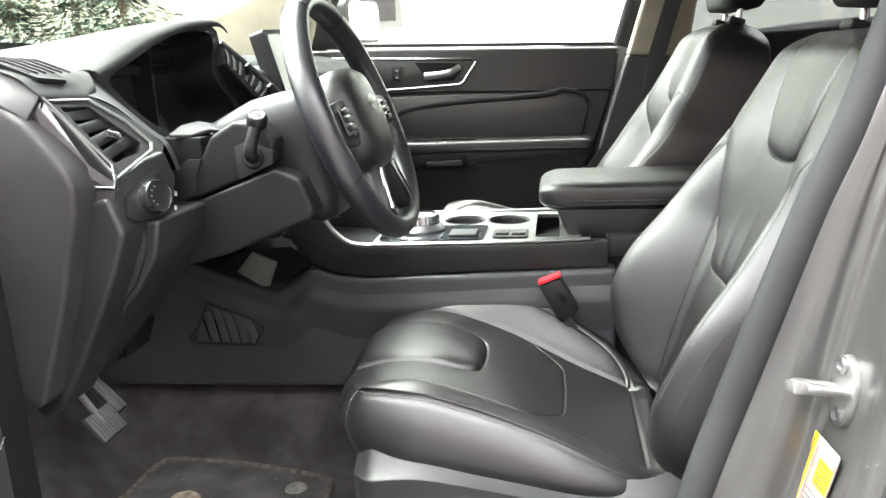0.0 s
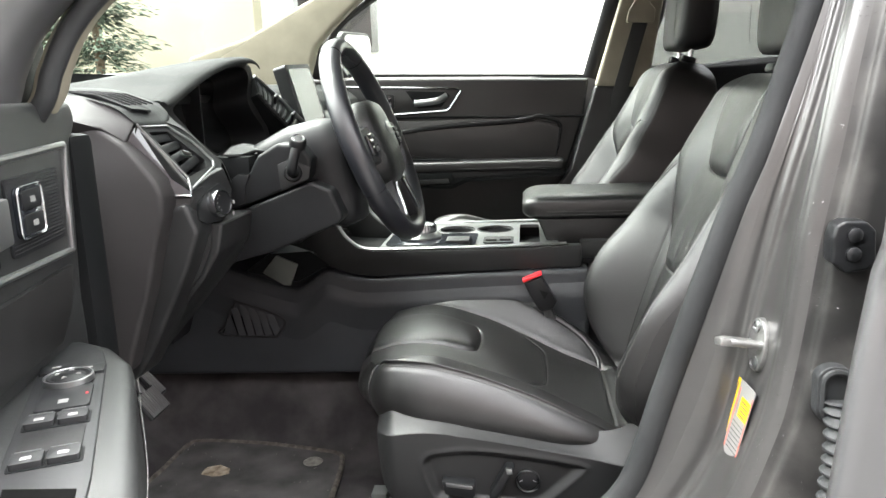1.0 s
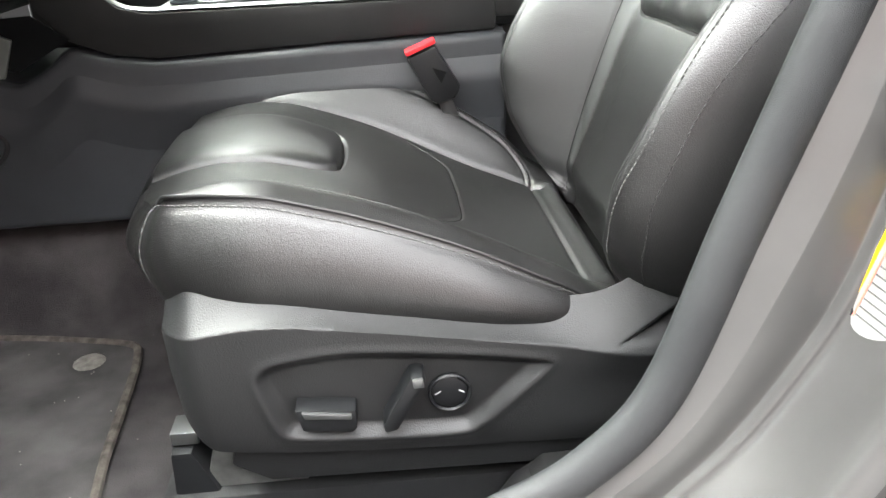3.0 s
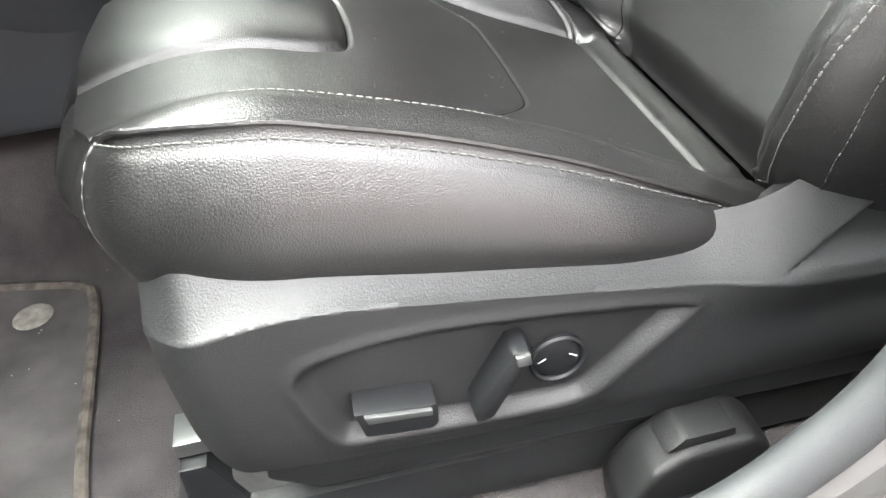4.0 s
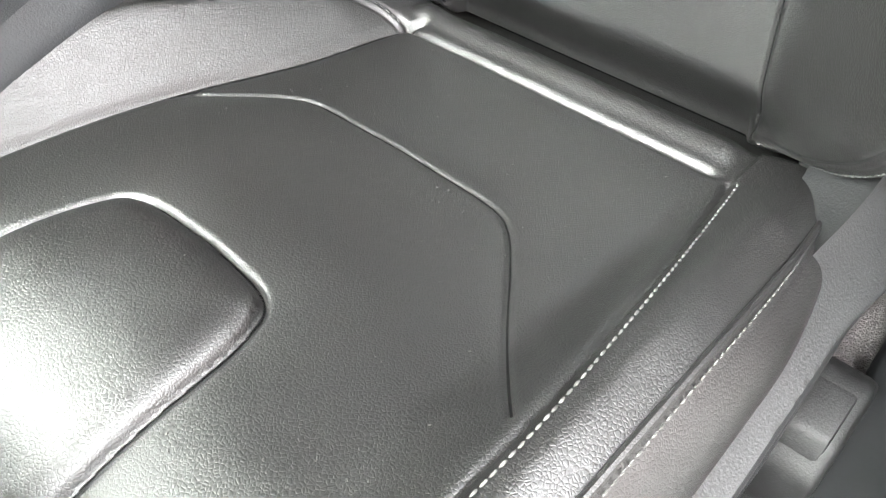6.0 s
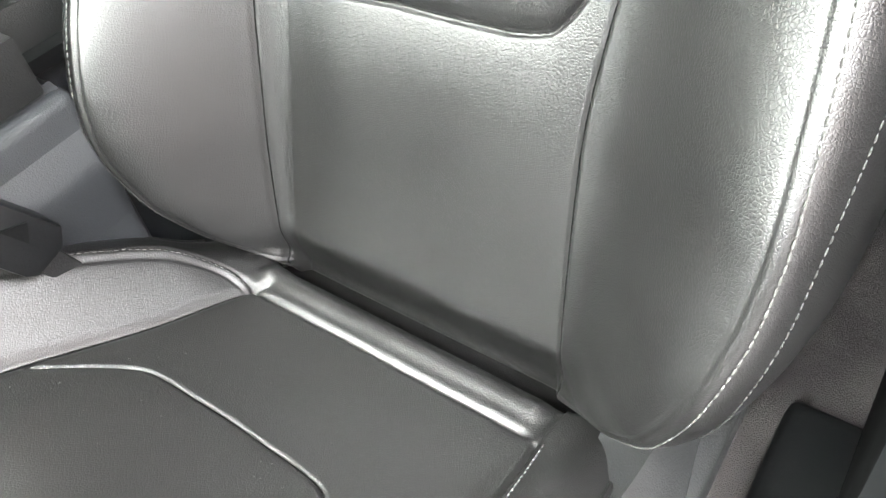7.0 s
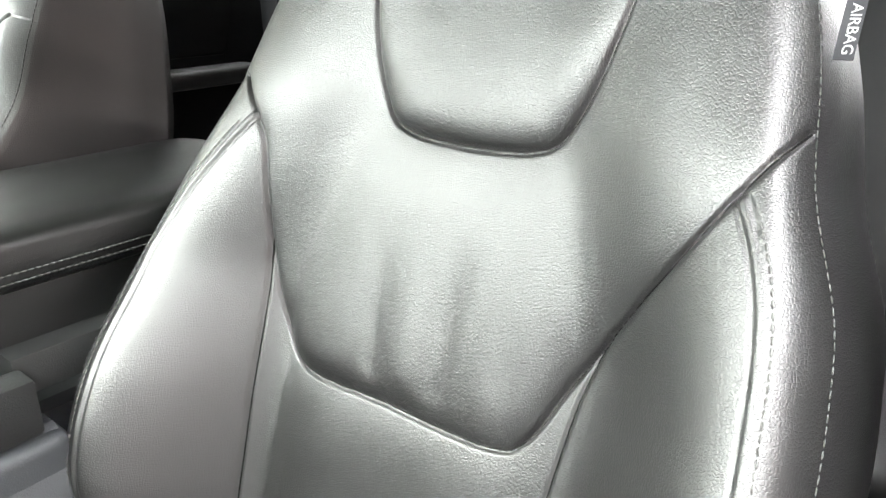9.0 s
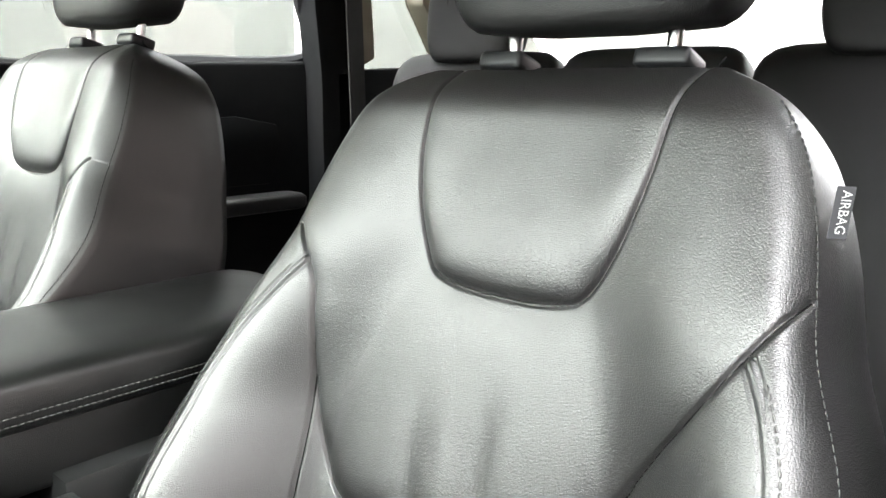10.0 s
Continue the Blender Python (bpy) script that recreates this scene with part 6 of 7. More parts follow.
belt = thing("seat_belt", "black seat belt hanging beside the passenger's pillar", "seat belt", (0.15, 1.09, 0.9))
part("webbing", prism([(0.185, 1.41), (0.228, 1.405), (0.17, 1.2), (0.14, 0.9), (0.095, 0.9), (0.125, 1.2)], 1.084, 1.088, "y", 0.0005), WEB, belt)
part("guide", prism([(0.165, 1.405), (0.245, 1.4), (0.25, 1.44), (0.225, 1.47), (0.19, 1.47), (0.17, 1.44)], 1.08, 1.1, "y", 0.004), BEIGE, belt, "beige belt guide")
belt2 = thing("seat_belt", "black rear seat belt beside the rear pillar", "seat belt", (1.03, 1.05, 1.0))
part("webbing", prism([(1.0, 1.46), (1.05, 1.46), (1.07, 0.95), (1.02, 0.95)], 1.06, 1.064, "y", 0.0005), WEB, belt2)

# ---- pillars, roof and glass ----
def structure(name, bm, mat, label, smooth=40):
    return tagged(part(name, bm, mat, None, label, smooth), kind="structure")


structure("pillar_passenger", prism([(0.075, 1.22), (0.15, 1.48), (0.19, 1.62), (0.31, 1.62), (0.278, 1.48), (0.235, 1.21)], 1.1, 1.16, "y", 0.012, 3), BEIGE, "beige cloth-covered pillar behind the passenger door")
structure("pillar_passenger_lower", prism([(-0.12, 0.5), (-0.13, 0.7), (-0.06, 0.88), (0.0, 0.97), (0.047, 1.13), (0.075, 1.222), (0.236, 1.212), (0.26, 1.0), (0.3, 0.5)], 1.1, 1.162, "y", 0.01, 3), PLASTIC, "dark lower pillar trim behind the passenger door")
structure("pillar_rear", prism([(0.96, 0.62), (0.955, 1.25), (0.935, 1.45), (0.9, 1.62), (1.12, 1.62), (1.06, 1.45), (1.05, 1.3), (1.06, 0.62)], 1.1, 1.17, "y", 0.01), DARKBACK, "dark rear side pillar")
structure("pillar_rear_trim", prism([(1.055, 1.28), (1.045, 1.45), (1.06, 1.62), (1.1, 1.62), (1.085, 1.45), (1.095, 1.3)], 1.06, 1.1, "y", 0.008), BEIGE, "beige rear pillar trim")
structure("trim_cargo", prism([(1.0, 0.6), (1.0, 1.27), (1.3, 1.285), (2.1, 1.26), (2.1, 0.6)], 1.1, 1.18, "y", 0.01), DARKBACK, "dark cargo side trim")
structure("pillar_tail", prism([(1.42, 1.28), (1.3, 1.45), (1.25, 1.62), (1.7, 1.62), (1.75, 1.28)], 1.09, 1.16, "y", 0.01), BEIGE, "beige rear quarter trim")
structure("trim_tailgate", box((2.05, 0.35, 0.95), (0.08, 1.5, 0.62), None, 0.02), PLASTIC, "dark tailgate trim")
structure("pillar_front_passenger", prism([(-1.22, 1.25), (-1.22, 1.355), (-1.02, 1.41), (-0.83, 1.505), (-0.62, 1.605), (-0.5, 1.62), (-0.52, 1.58), (-0.64, 1.515), (-0.74, 1.43), (-0.8, 1.37), (-0.825, 1.29), (-0.85, 1.24)], 1.07, 1.13, "y", 0.014, 3), BEIGE, "beige trim on the far windscreen pillar")
apl = smooth_line([(-0.95, -0.47, 1.1), (-0.76, -0.485, 1.19), (-0.702, -0.492, 1.235), (-0.682, -0.492, 1.275), (-0.655, -0.488, 1.32), (-0.61, -0.48, 1.365), (-0.5, -0.45, 1.45), (-0.3, -0.41, 1.56), (-0.1, -0.39, 1.6), (0.2, -0.385, 1.605)], 8)
structure("pillar_front_driver", sweep(apl, ring(0.014, 14, 0.03), up=(0, 1, 0.2)), BEIGE, "beige trim on the near windscreen pillar", 60)
structure("seal_front", tube(apl + np.array([0.014, -0.03, -0.004]), 0.012, 10), RUBBER, "rubber door seal on the windscreen pillar", 60)
structure("pillar_front_skin", sweep(apl + np.array([-0.035, -0.06, 0.0]), ring(0.03, 14, 0.045), up=(0, 1, 0.2)), PAINT, "grey painted windscreen pillar", 60)
roof_rows = []
for y in np.linspace(-0.4, 1.12, 24):
    k = ((y - 0.36) / 0.76) ** 2
    roof_rows.append([(x, y, 1.655 - 0.05 * k - 0.03 * max(0, (-0.1 - x) / 0.4) ** 2 - 0.06 * max(0, (x - 1.4) / 0.8) ** 2) for x in np.linspace(-0.52, 2.1, 30)])
structure("ceiling", grid_mesh("ceiling", np.array(roof_rows)), BEIGE, "pale cloth headliner", 180)
structure("roof", grid_mesh("roof", np.array(roof_rows) + np.array([0, 0, 0.04])), PAINT, "grey painted car roof", 180)
ws = part("windscreen", grid_mesh("windscreen", np.array([[(-1.32 + 0.82 * w - 0.1 * (1 - ((y - 0.36) / 0.8) ** 2) * (1 - w), y, 1.24 + 0.41 * w) for y in np.linspace(-0.4, 1.12, 12)] for w in np.linspace(0, 1, 8)])), TINTED, None, "green-tinted car windscreen", 180)
tagged(ws, kind="structure")
structure("rear_glass", grid_mesh("rear_glass", np.array([[(2.12 - 0.42 * w + 0.05 * (1 - ((y - 0.36) / 0.7) ** 2), y, 1.24 + 0.36 * w) for y in np.linspace(-0.36, 1.08, 12)] for w in np.linspace(0, 1, 6)])), PRIVACY, "dark tinted rear window", 180)
structure("quarter_glass", prism([(1.1, 1.27), (1.1, 1.58), (1.7, 1.58), (2.05, 1.26)], 1.15, 1.154, "y", 0), PRIVACY, "dark tinted rear quarter window")
structure("bonnet", prism([(-2.2, 0.95), (-1.9, 1.05), (-1.35, 1.16), (-1.33, 1.1), (-2.2, 0.8)], -0.45, 1.15, "y", 0.03, 3), PAINT, "grey painted car bonnet")

# near middle pillar: cross-sections from the rubber seal to the rear door's edge
zs = np.linspace(0.5, 1.58, 55)
xs_seal = keyed(zs, [(0.5, -0.2), (0.6, -0.105), (0.64, -0.05), (0.7, -0.005), (0.83, 0.037), (0.976, 0.083), (1.07, 0.115), (1.167, 0.152), (1.32, 0.202), (1.58, 0.29)])
xs_out = keyed(zs, [(0.5, 0.0), (0.6, 0.04), (0.704, 0.092), (0.738, 0.109), (0.771, 0.12), (0.803, 0.13), (0.834, 0.139), (0.865, 0.145), (0.96, 0.158), (1.047, 0.167), (1.118, 0.178), (1.25, 0.2), (1.58, 0.28)])
xs_rear = keyed(zs, [(0.5, 0.13), (0.777, 0.158), (0.935, 0.174), (1.09, 0.196), (1.2, 0.212), (1.58, 0.27)])
fine_z = np.linspace(0.5, 1.58, 90)


def at_z(vals):
    return np.interp(fine_z, zs, vals)


xs_face = keyed(zs, [(0.5, -0.1), (0.6, -0.01), (0.66, 0.044), (0.69, 0.063), (0.728, 0.084), (0.764, 0.101), (0.8, 0.112), (0.84, 0.121), (0.955, 0.139), (1.03, 0.153), (1.117, 0.171), (1.25, 0.205), (1.58, 0.29)])
xs_inner = keyed(zs, [(0.5, -0.17), (0.6, -0.06), (0.66, 0.005), (0.729, 0.044), (0.766, 0.058), (0.835, 0.082), (0.9, 0.1), (0.942, 0.109), (1.03, 0.131), (1.092, 0.148), (1.142, 0.165), (1.25, 0.198), (1.58, 0.285)])


def jamb_skin(specs, kinds=(xs_seal, xs_inner, xs_face, xs_out)):
    lines = [at_z(v) for v in kinds]
    lean = 0.09 * np.clip((fine_z - 1.15) / 0.45, 0, 1) ** 1.5
    rows = np.stack([np.stack([sum(w * ln for w, ln in zip(ws, lines)) + dx, y + lean, fine_z], 1) for ws, dx, y in specs], 1)
    return np.array([smooth_line(r, 5) for r in rows])


S, I, F, O = (1, 0, 0, 0), (0, 1, 0, 0), (0, 0, 1, 0), (0, 0, 0, 1)
jamb = jamb_skin([(S, 0.002, -0.372), (I, -0.012, -0.383), (I, -0.001, -0.3875), (I, 0.003, -0.3885), ((0, 0.5, 0.5, 0), 0, -0.3895), (F, -0.004, -0.3885), (F, 0.0, -0.39), (F, 0.004, -0.3945), (F, 0.0125, -0.3985), ((0, 0, 0.5, 0.5), 0.0085, -0.425), (O, -0.001, -0.449), (O, 0.0, -0.456), (O, 0.002, -0.463), (O, 0.009, -0.4685), (O, 0.02, -0.472)])
structure("pillar_driver", grid_mesh("pillar_driver", jamb), PAINT_WORN, "grey painted door jamb behind the driver's seat", 180)
outer = jamb_skin([(O, 0.02, -0.472), (O, 0.03, -0.4755), (O, 0.034, -0.483), (O, 0.045, -0.486), (O, 0.07, -0.489), (O, 0.16, -0.496)])
structure("pillar_driver_outer", grid_mesh("pillar_driver_outer", outer), GRIME, "grimy damp outer jamb with dark dirt", 180)
seal_line = smooth_line([(0.29, -0.3, 1.58), (0.207, -0.352, 1.33), (0.155, -0.37, 1.17), (0.118, -0.37, 1.07), (0.087, -0.37, 0.976), (0.041, -0.37, 0.83), (0.0, -0.372, 0.7), (-0.05, -0.375, 0.64), (-0.11, -0.378, 0.605), (-0.2, -0.38, 0.58), (-0.5, -0.385, 0.565), (-0.8, -0.39, 0.6)], 10)
structure("seal_door", sweep(seal_line, ring(0.018, 16, 0.014), up=(0, 1, 0)), RUBBER, "ribbed rubber door seal along the pillar", 60)
structure("trim_pillar", prism([(0.05, 0.62), (0.02, 0.7), (0.06, 0.83), (0.11, 0.976), (0.14, 1.07), (0.18, 1.17), (0.33, 1.17), (0.3, 0.6)], -0.365, -0.34, "y", 0.006), DARKBACK, "dark lower pillar trim beside the driver's seat")
structure("trim_pillar_upper", prism([(0.175, 1.172), (0.21, 1.28), (0.31, 1.6), (0.42, 1.6), (0.34, 1.172)], -0.355, -0.31, "y", 0.006), BEIGE, "beige upper pillar trim beside the driver's seat")
structure("sill", prism([(-0.39, 0.5), (-0.39, 0.575), (-0.42, 0.572), (-0.46, 0.54), (-0.5, 0.53), (-0.56, 0.5), (-0.58, 0.42), (-0.56, 0.3), (-0.4, 0.3)], -1.0, 0.2, "x", 0.006, 3), PAINT_WORN, "grey painted door sill")
structure("trim_sill", box((-0.35, -0.335, 0.47), (1.2, 0.1, 0.06), None, 0.015, 3), DARKBACK, "dark plastic sill trim")
structure("wall_body_side", box((1.35, -0.44, 0.85), (2.0, 0.06, 0.7), None, 0), PLASTIC, "dark inner side of the rear door")

structure("wall_body_far", box((0.35, 1.285, 0.78), (3.5, 0.04, 0.95), None, 0), PAINT, "grey painted far side of the car")
structure("wall_kick_panel", box((-1.0, -0.43, 0.72), (0.6, 0.05, 0.95), None, 0.01), DARKBACK, "dark kick panel beside the pedals")
rear_door = thing("rear_door", "closed grey rear door seen from outside", "car door", (0.8, -0.6, 0.4))
skin = []
for z in np.linspace(0.35, 1.2, 60):
    xr = float(np.interp(z, zs, xs_rear))
    yo = -0.6 - 0.022 * math.sin(math.pi * (z - 0.35) / 0.9) - 0.01 * float(ease(1.04, 1.075, np.array(z))) + 0.02 * float(ease(1.07, 1.2, np.array(z)))
    skin.append([(xr + 0.012, yo + 0.045, z), (xr + 0.003, yo + 0.02, z), (xr, yo + 0.006, z), (xr + 0.004, yo, z)] + [(xr + 0.02 + (1.25 - xr) * w, yo - 0.004 * w, z) for w in np.linspace(0, 1, 14)])
part("skin", grid_mesh("skin", np.array(skin)), PAINT, rear_door, "grey metallic door skin", 70)
part("belt_moulding", sweep([(0.212, -0.612, 1.205), (0.6, -0.616, 1.215), (1.25, -0.6, 1.22)], ring(0.006, 8, 0.012)), CHROME, rear_door, "bright window moulding")
part("window_frame", sweep([(0.222, -0.585, 1.21), (0.232, -0.56, 1.32), (0.262, -0.5, 1.58)], ring(0.012, 8, 0.02), up=(0, 1, 0)), BLACK, rear_door, "black window frame")
part("window_pane", prism([(0.235, 1.215), (0.28, 1.56), (1.1, 1.56), (1.2, 1.215)], -0.58, -0.576, "y", 0), PRIVACY, rear_door, "dark tinted window")

striker = thing("door_striker", "bare steel door striker bolted to the jamb", "door striker", (0.145, -0.42, 0.9))
st = frame_at((0.146, -0.412, 0.909), (-0.97, -0.2, 0.14), (0.12, 0.22, 1))
out = [(0.034 * math.cos(a) * (0.8 + 0.2 * abs(math.cos(a))), 0.0195 * math.sin(a)) for a in np.linspace(0, 2 * math.pi, 28, endpoint=False)]
bm = prism(out, -0.004, 0.005, "z", 0.002)
bm.transform(st)
part("plate", bm, STEEL, striker)
part("loop", tube([tuple(st @ Vector(p)) for p in smooth_line([(0.0, -0.012, 0.003), (0.001, -0.012, 0.028), (0.002, -0.009, 0.044), (0.002, 0.0, 0.049), (0.002, 0.009, 0.044), (0.001, 0.012, 0.028), (0.0, 0.012, 0.003)], 6)], 0.0052, 12, up=tuple(st.to_3x3() @ Vector((1, 0, 0)))), STEEL, striker)
bm = prism([(-0.004, -0.014), (0.006, -0.014), (0.006, 0.006), (-0.004, 0.004)], 0.034, 0.058, "z", 0.003)
bm.transform(st)
part("wedge", bm, STEEL, striker)
for s in (0.023, -0.023):
    part("bolt", lathe([(0.0085, 0.004), (0.0085, 0.007), (0.005, 0.0085), (0.0045, 0.0065), (0.0001, 0.0065)], st @ pose(s, 0, 0), 18), SATIN, striker)

sticker = thing("door_label", "yellow and white warning label stuck to the door jamb", "label", (0.13, -0.425, 0.8))
lx = Vector((0.0085, -0.0482, -0.0056))
ly = Vector((0.016, 0.0095, 0.1))
lm = frame_at((0.1285, -0.41, 0.8067), lx.cross(ly), lx)
lm = Matrix.Translation(0.0055 * (lm.to_3x3() @ Vector((0, 0, 1)))) @ lm @ Matrix.Diagonal((1.5, 1.02, 1, 1))


def on_label(poly, z, mat, name):
    bm = prism(poly, z, z + 0.0004, "z", 0)
    bm.transform(lm)
    part(name, bm, mat, sticker, "", 0)


on_label(rounded(-0.016, -0.05, 0.016, 0.05, 0.002), 0, WHITE, "paper")
on_label([(-0.0158, -0.028), (-0.0095, -0.028), (-0.0095, 0.0495), (-0.0158, 0.0495)], 0.0005, YELLOW, "band")
on_label([(-0.001, 0.005), (0.0145, 0.005), (0.0145, 0.032), (-0.001, 0.032)], 0.0005, YELLOW, "panel")
for k in range(4):
    on_label([(0.001, 0.008 + 0.006 * k), (0.0125, 0.008 + 0.006 * k), (0.0125, 0.0095 + 0.006 * k), (0.001, 0.0095 + 0.006 * k)], 0.001, LABELINK, "print_bar")
for k in range(7):
    on_label([(-0.006, -0.04 + 0.006 * k), (0.0135, -0.04 + 0.006 * k), (0.0135, -0.0392 + 0.006 * k), (-0.006, -0.0392 + 0.006 * k)], 0.0005, LABELINK, "print_bar")
for k in range(2):
    on_label([(-0.007 + 0.0215 * k, -0.042), (-0.0062 + 0.0215 * k, -0.042), (-0.0062 + 0.0215 * k, 0.04), (-0.007 + 0.0215 * k, 0.04)], 0.0007, REDINK, "rule")
on_label([(-0.0135 + 0.0009, -0.02), (-0.0115, -0.02), (-0.0115, 0.044), (-0.0126, 0.044)], 0.001, LABELINK, "print_bar")
on_label(disc(-0.0115, -0.041, 0.0042, 18), 0.0006, BLACK, "round_mark")

hinge = thing("hinge_assembly", "dirty black upper hinge of the rear door", "hinge", (0.2, -0.52, 1.06))
part("hinge_leaf", prism([(0.187, 1.062), (0.191, 1.076), (0.2, 1.081), (0.222, 1.08), (0.232, 1.07), (0.234, 1.036), (0.226, 1.026), (0.204, 1.022), (0.196, 1.03), (0.188, 1.034)], -0.506, -0.48, "y", 0.004, 3), BLACK, hinge)
for z in (1.066, 1.045):
    part("bolt", lathe([(0.008, 0.0), (0.008, 0.004), (0.005, 0.006), (0.0001, 0.006)], frame_at((0.209, -0.506, z), (0, -1, 0), (0, 0, 1)), 16), BLACK, hinge)
boot = thing("cable_boot", "ribbed black rubber cable boot between jamb and rear door", "cable boot", (0.19, -0.53, 0.85))
part("collar", prism(rounded(0.184, 0.845, 0.224, 0.914, 0.018), -0.502, -0.482, "y", 0.004, 3), RUBBER, boot)
part("collar_lip", tube([(x, -0.503, z) for x, z in rounded(0.19, 0.852, 0.22, 0.908, 0.014)], 0.004, 8, True, (0, 1, 0)), RUBBER, boot)
bl = smooth_line([(0.206, -0.5, 0.875), (0.205, -0.515, 0.852), (0.202, -0.525, 0.82), (0.198, -0.53, 0.79), (0.196, -0.535, 0.75), (0.2, -0.54, 0.71)], 14)
tan = np.gradient(bl, axis=0)
rows = []
for k, p in enumerate(bl):
    r = 0.014 + 0.003 * math.sin(k * 1.05)
    rows.append([p + r * np.array([math.cos(a), math.sin(a), 0]) for a in np.linspace(0, 6.283, 14, endpoint=False)])
part("bellows", grid_mesh("bellows", np.array(rows), True, True), RUBBER, boot)
droplets = bmesh.new()
rng = random.Random(9)
for k in range(220):
    z = rng.uniform(0.7, 1.32)
    b, c = float(np.interp(z, zs, xs_out)), float(np.interp(z, zs, xs_rear))
    w = rng.random() ** 1.5
    lean = 0.09 * max(0, (z - 1.15) / 0.45) ** 1.5
    p = (b + 0.004 + (c + 0.03 - b) * w, float(np.interp((c + 0.03 - b) * w + 0.004, [0, 0.009, 0.03, 0.034, 0.045, 0.07], [-0.461, -0.4685, -0.4755, -0.483, -0.486, -0.489])) + lean, z)
    bmesh.ops.create_icosphere(droplets, subdivisions=1, radius=rng.uniform(0.0004, 0.0015), matrix=Matrix.Translation(p))
WATER = material("water_drop", (0.9, 0.92, 0.92), 0.05, spec=0.8)
base(WATER).inputs["Transmission Weight"].default_value = 0.9
base(WATER).inputs["IOR"].default_value = 1.33
tagged(part("droplets", droplets, WATER, None, "rain drops on the grey door jamb", 180), "", "water drops", "", "stuff")

# ---- driver's door, wide open ----
ddoor = thing("driver_door", "wide open driver's door with black trim and window switches", "car door", (-0.74, -0.52, 0.4))
da = radians(78)
E1, E2 = Vector((math.cos(da), -math.sin(da), 0)), Vector((math.sin(da), math.cos(da), 0))
door_m = Matrix((E1, Vector((0, 0, 1)), E2)).transposed().to_4x4()
door_m.translation = (-0.74, -0.52, 0)


def on_door(poly, z0, z1, bevel=0.004, seg=2):
    """poly: along the door and height; z: off the door's inner face."""
    bm = prism(poly, z0, z1, "z", bevel, seg)
    bm.transform(door_m)
    return bm


part("panel", on_door([(-0.06, 0.5), (-0.04, 0.85), (-0.035, 1.0), (-0.062, 1.18), (-0.09, 1.21), (-0.08, 1.237), (0.0, 1.236), (0.95, 1.24), (0.95, 0.5)], -0.03, 0.05, 0.012, 3), DOORTRIM, ddoor, "black padded door trim")
part("outer_skin", on_door([(-0.02, 0.36), (-0.02, 1.22), (1.0, 1.22), (1.0, 0.36)], -0.12, -0.035, 0.015, 3), PAINT, ddoor, "grey painted outer skin")
bz = [(-0.012, 1.186), (0.3, 1.178), (0.32, 1.06), (0.19, 1.068), (0.004, 1.062)]
part("bezel_pad", on_door(bz, 0.048, 0.056, 0.003), DOORTRIM, ddoor)
part("bezel_rim", tube([tuple(door_m @ Vector((x, z, 0.058))) for x, z in np.array([np.array(bz[k]) * (1 - w) + np.array(bz[(k + 1) % 5]) * w for k in range(5) for w in (0, 0.25, 0.5, 0.75)])], 0.0045, 8, True, tuple(E2)), SATIN, ddoor, "satin silver bezel")
part("grille", on_door(rounded(0.018, 1.082, 0.152, 1.163, 0.006), 0.0565, 0.06, 0.001), BLACK, ddoor, "finely dotted speaker grille")
dots = bmesh.new()
for i in range(34):
    for j in range(20):
        x, z = 0.023 + 0.0038 * i, 1.087 + 0.0038 * j
        if 0.08 < x < 0.148 and 1.098 < z < 1.156:
            continue
        m = door_m @ Matrix.Translation((x, z, 0.0602))
        bmesh.ops.create_cone(dots, cap_ends=True, segments=5, radius1=0.0011, radius2=0.0006, depth=0.0012, matrix=m)
tagged(part("grille_dots", dots, DASH, ddoor, "", 0), kind="stuff")
part("lock_plate", on_door(rounded(0.083, 1.1, 0.142, 1.153, 0.008), 0.0602, 0.066, 0.002), PIANO, ddoor, "gloss black lock switch")
part("lock_rim", tube([tuple(door_m @ Vector((x, z, 0.066))) for x, z in rounded(0.083, 1.1, 0.142, 1.153, 0.008)], 0.0014, 6, True, tuple(E2)), CHROME, ddoor)
for z in (1.114, 1.139):
    part("lock_button", on_door(rounded(0.09, z - 0.01, 0.135, z + 0.01, 0.004), 0.066, 0.068, 0.001), BLACK, ddoor)
    part("mark", on_door(rounded(0.106, z - 0.003, 0.118, z + 0.003, 0.001), 0.0681, 0.0686, 0), WHITE, ddoor)
part("pull_cup", on_door([(0.17, 1.166), (0.29, 1.16), (0.3, 1.08), (0.18, 1.08)], 0.0565, 0.058, 0), DARKBACK, ddoor)
part("door_handle", on_door([(0.19, 1.15), (0.28, 1.145), (0.28, 1.1), (0.19, 1.105)], 0.07, 0.08, 0.004), SATIN, ddoor, "satin silver inner handle")
arm = [(-0.02, 0.03), (0.0, 0.06), (0.03, 0.1), (0.09, 0.14), (0.17, 0.165), (0.4, 0.232), (0.62, 0.24), (0.62, 0.02)]
me_m = Matrix((E1, E2, Vector((0, 0, 1)))).transposed().to_4x4()
me_m.translation = (-0.74, -0.52, 0)


def on_arm(poly, z0, z1, bevel=0.004, seg=2):
    bm = prism(poly, z0, z1, "z", bevel, seg)
    bm.transform(me_m)
    return bm


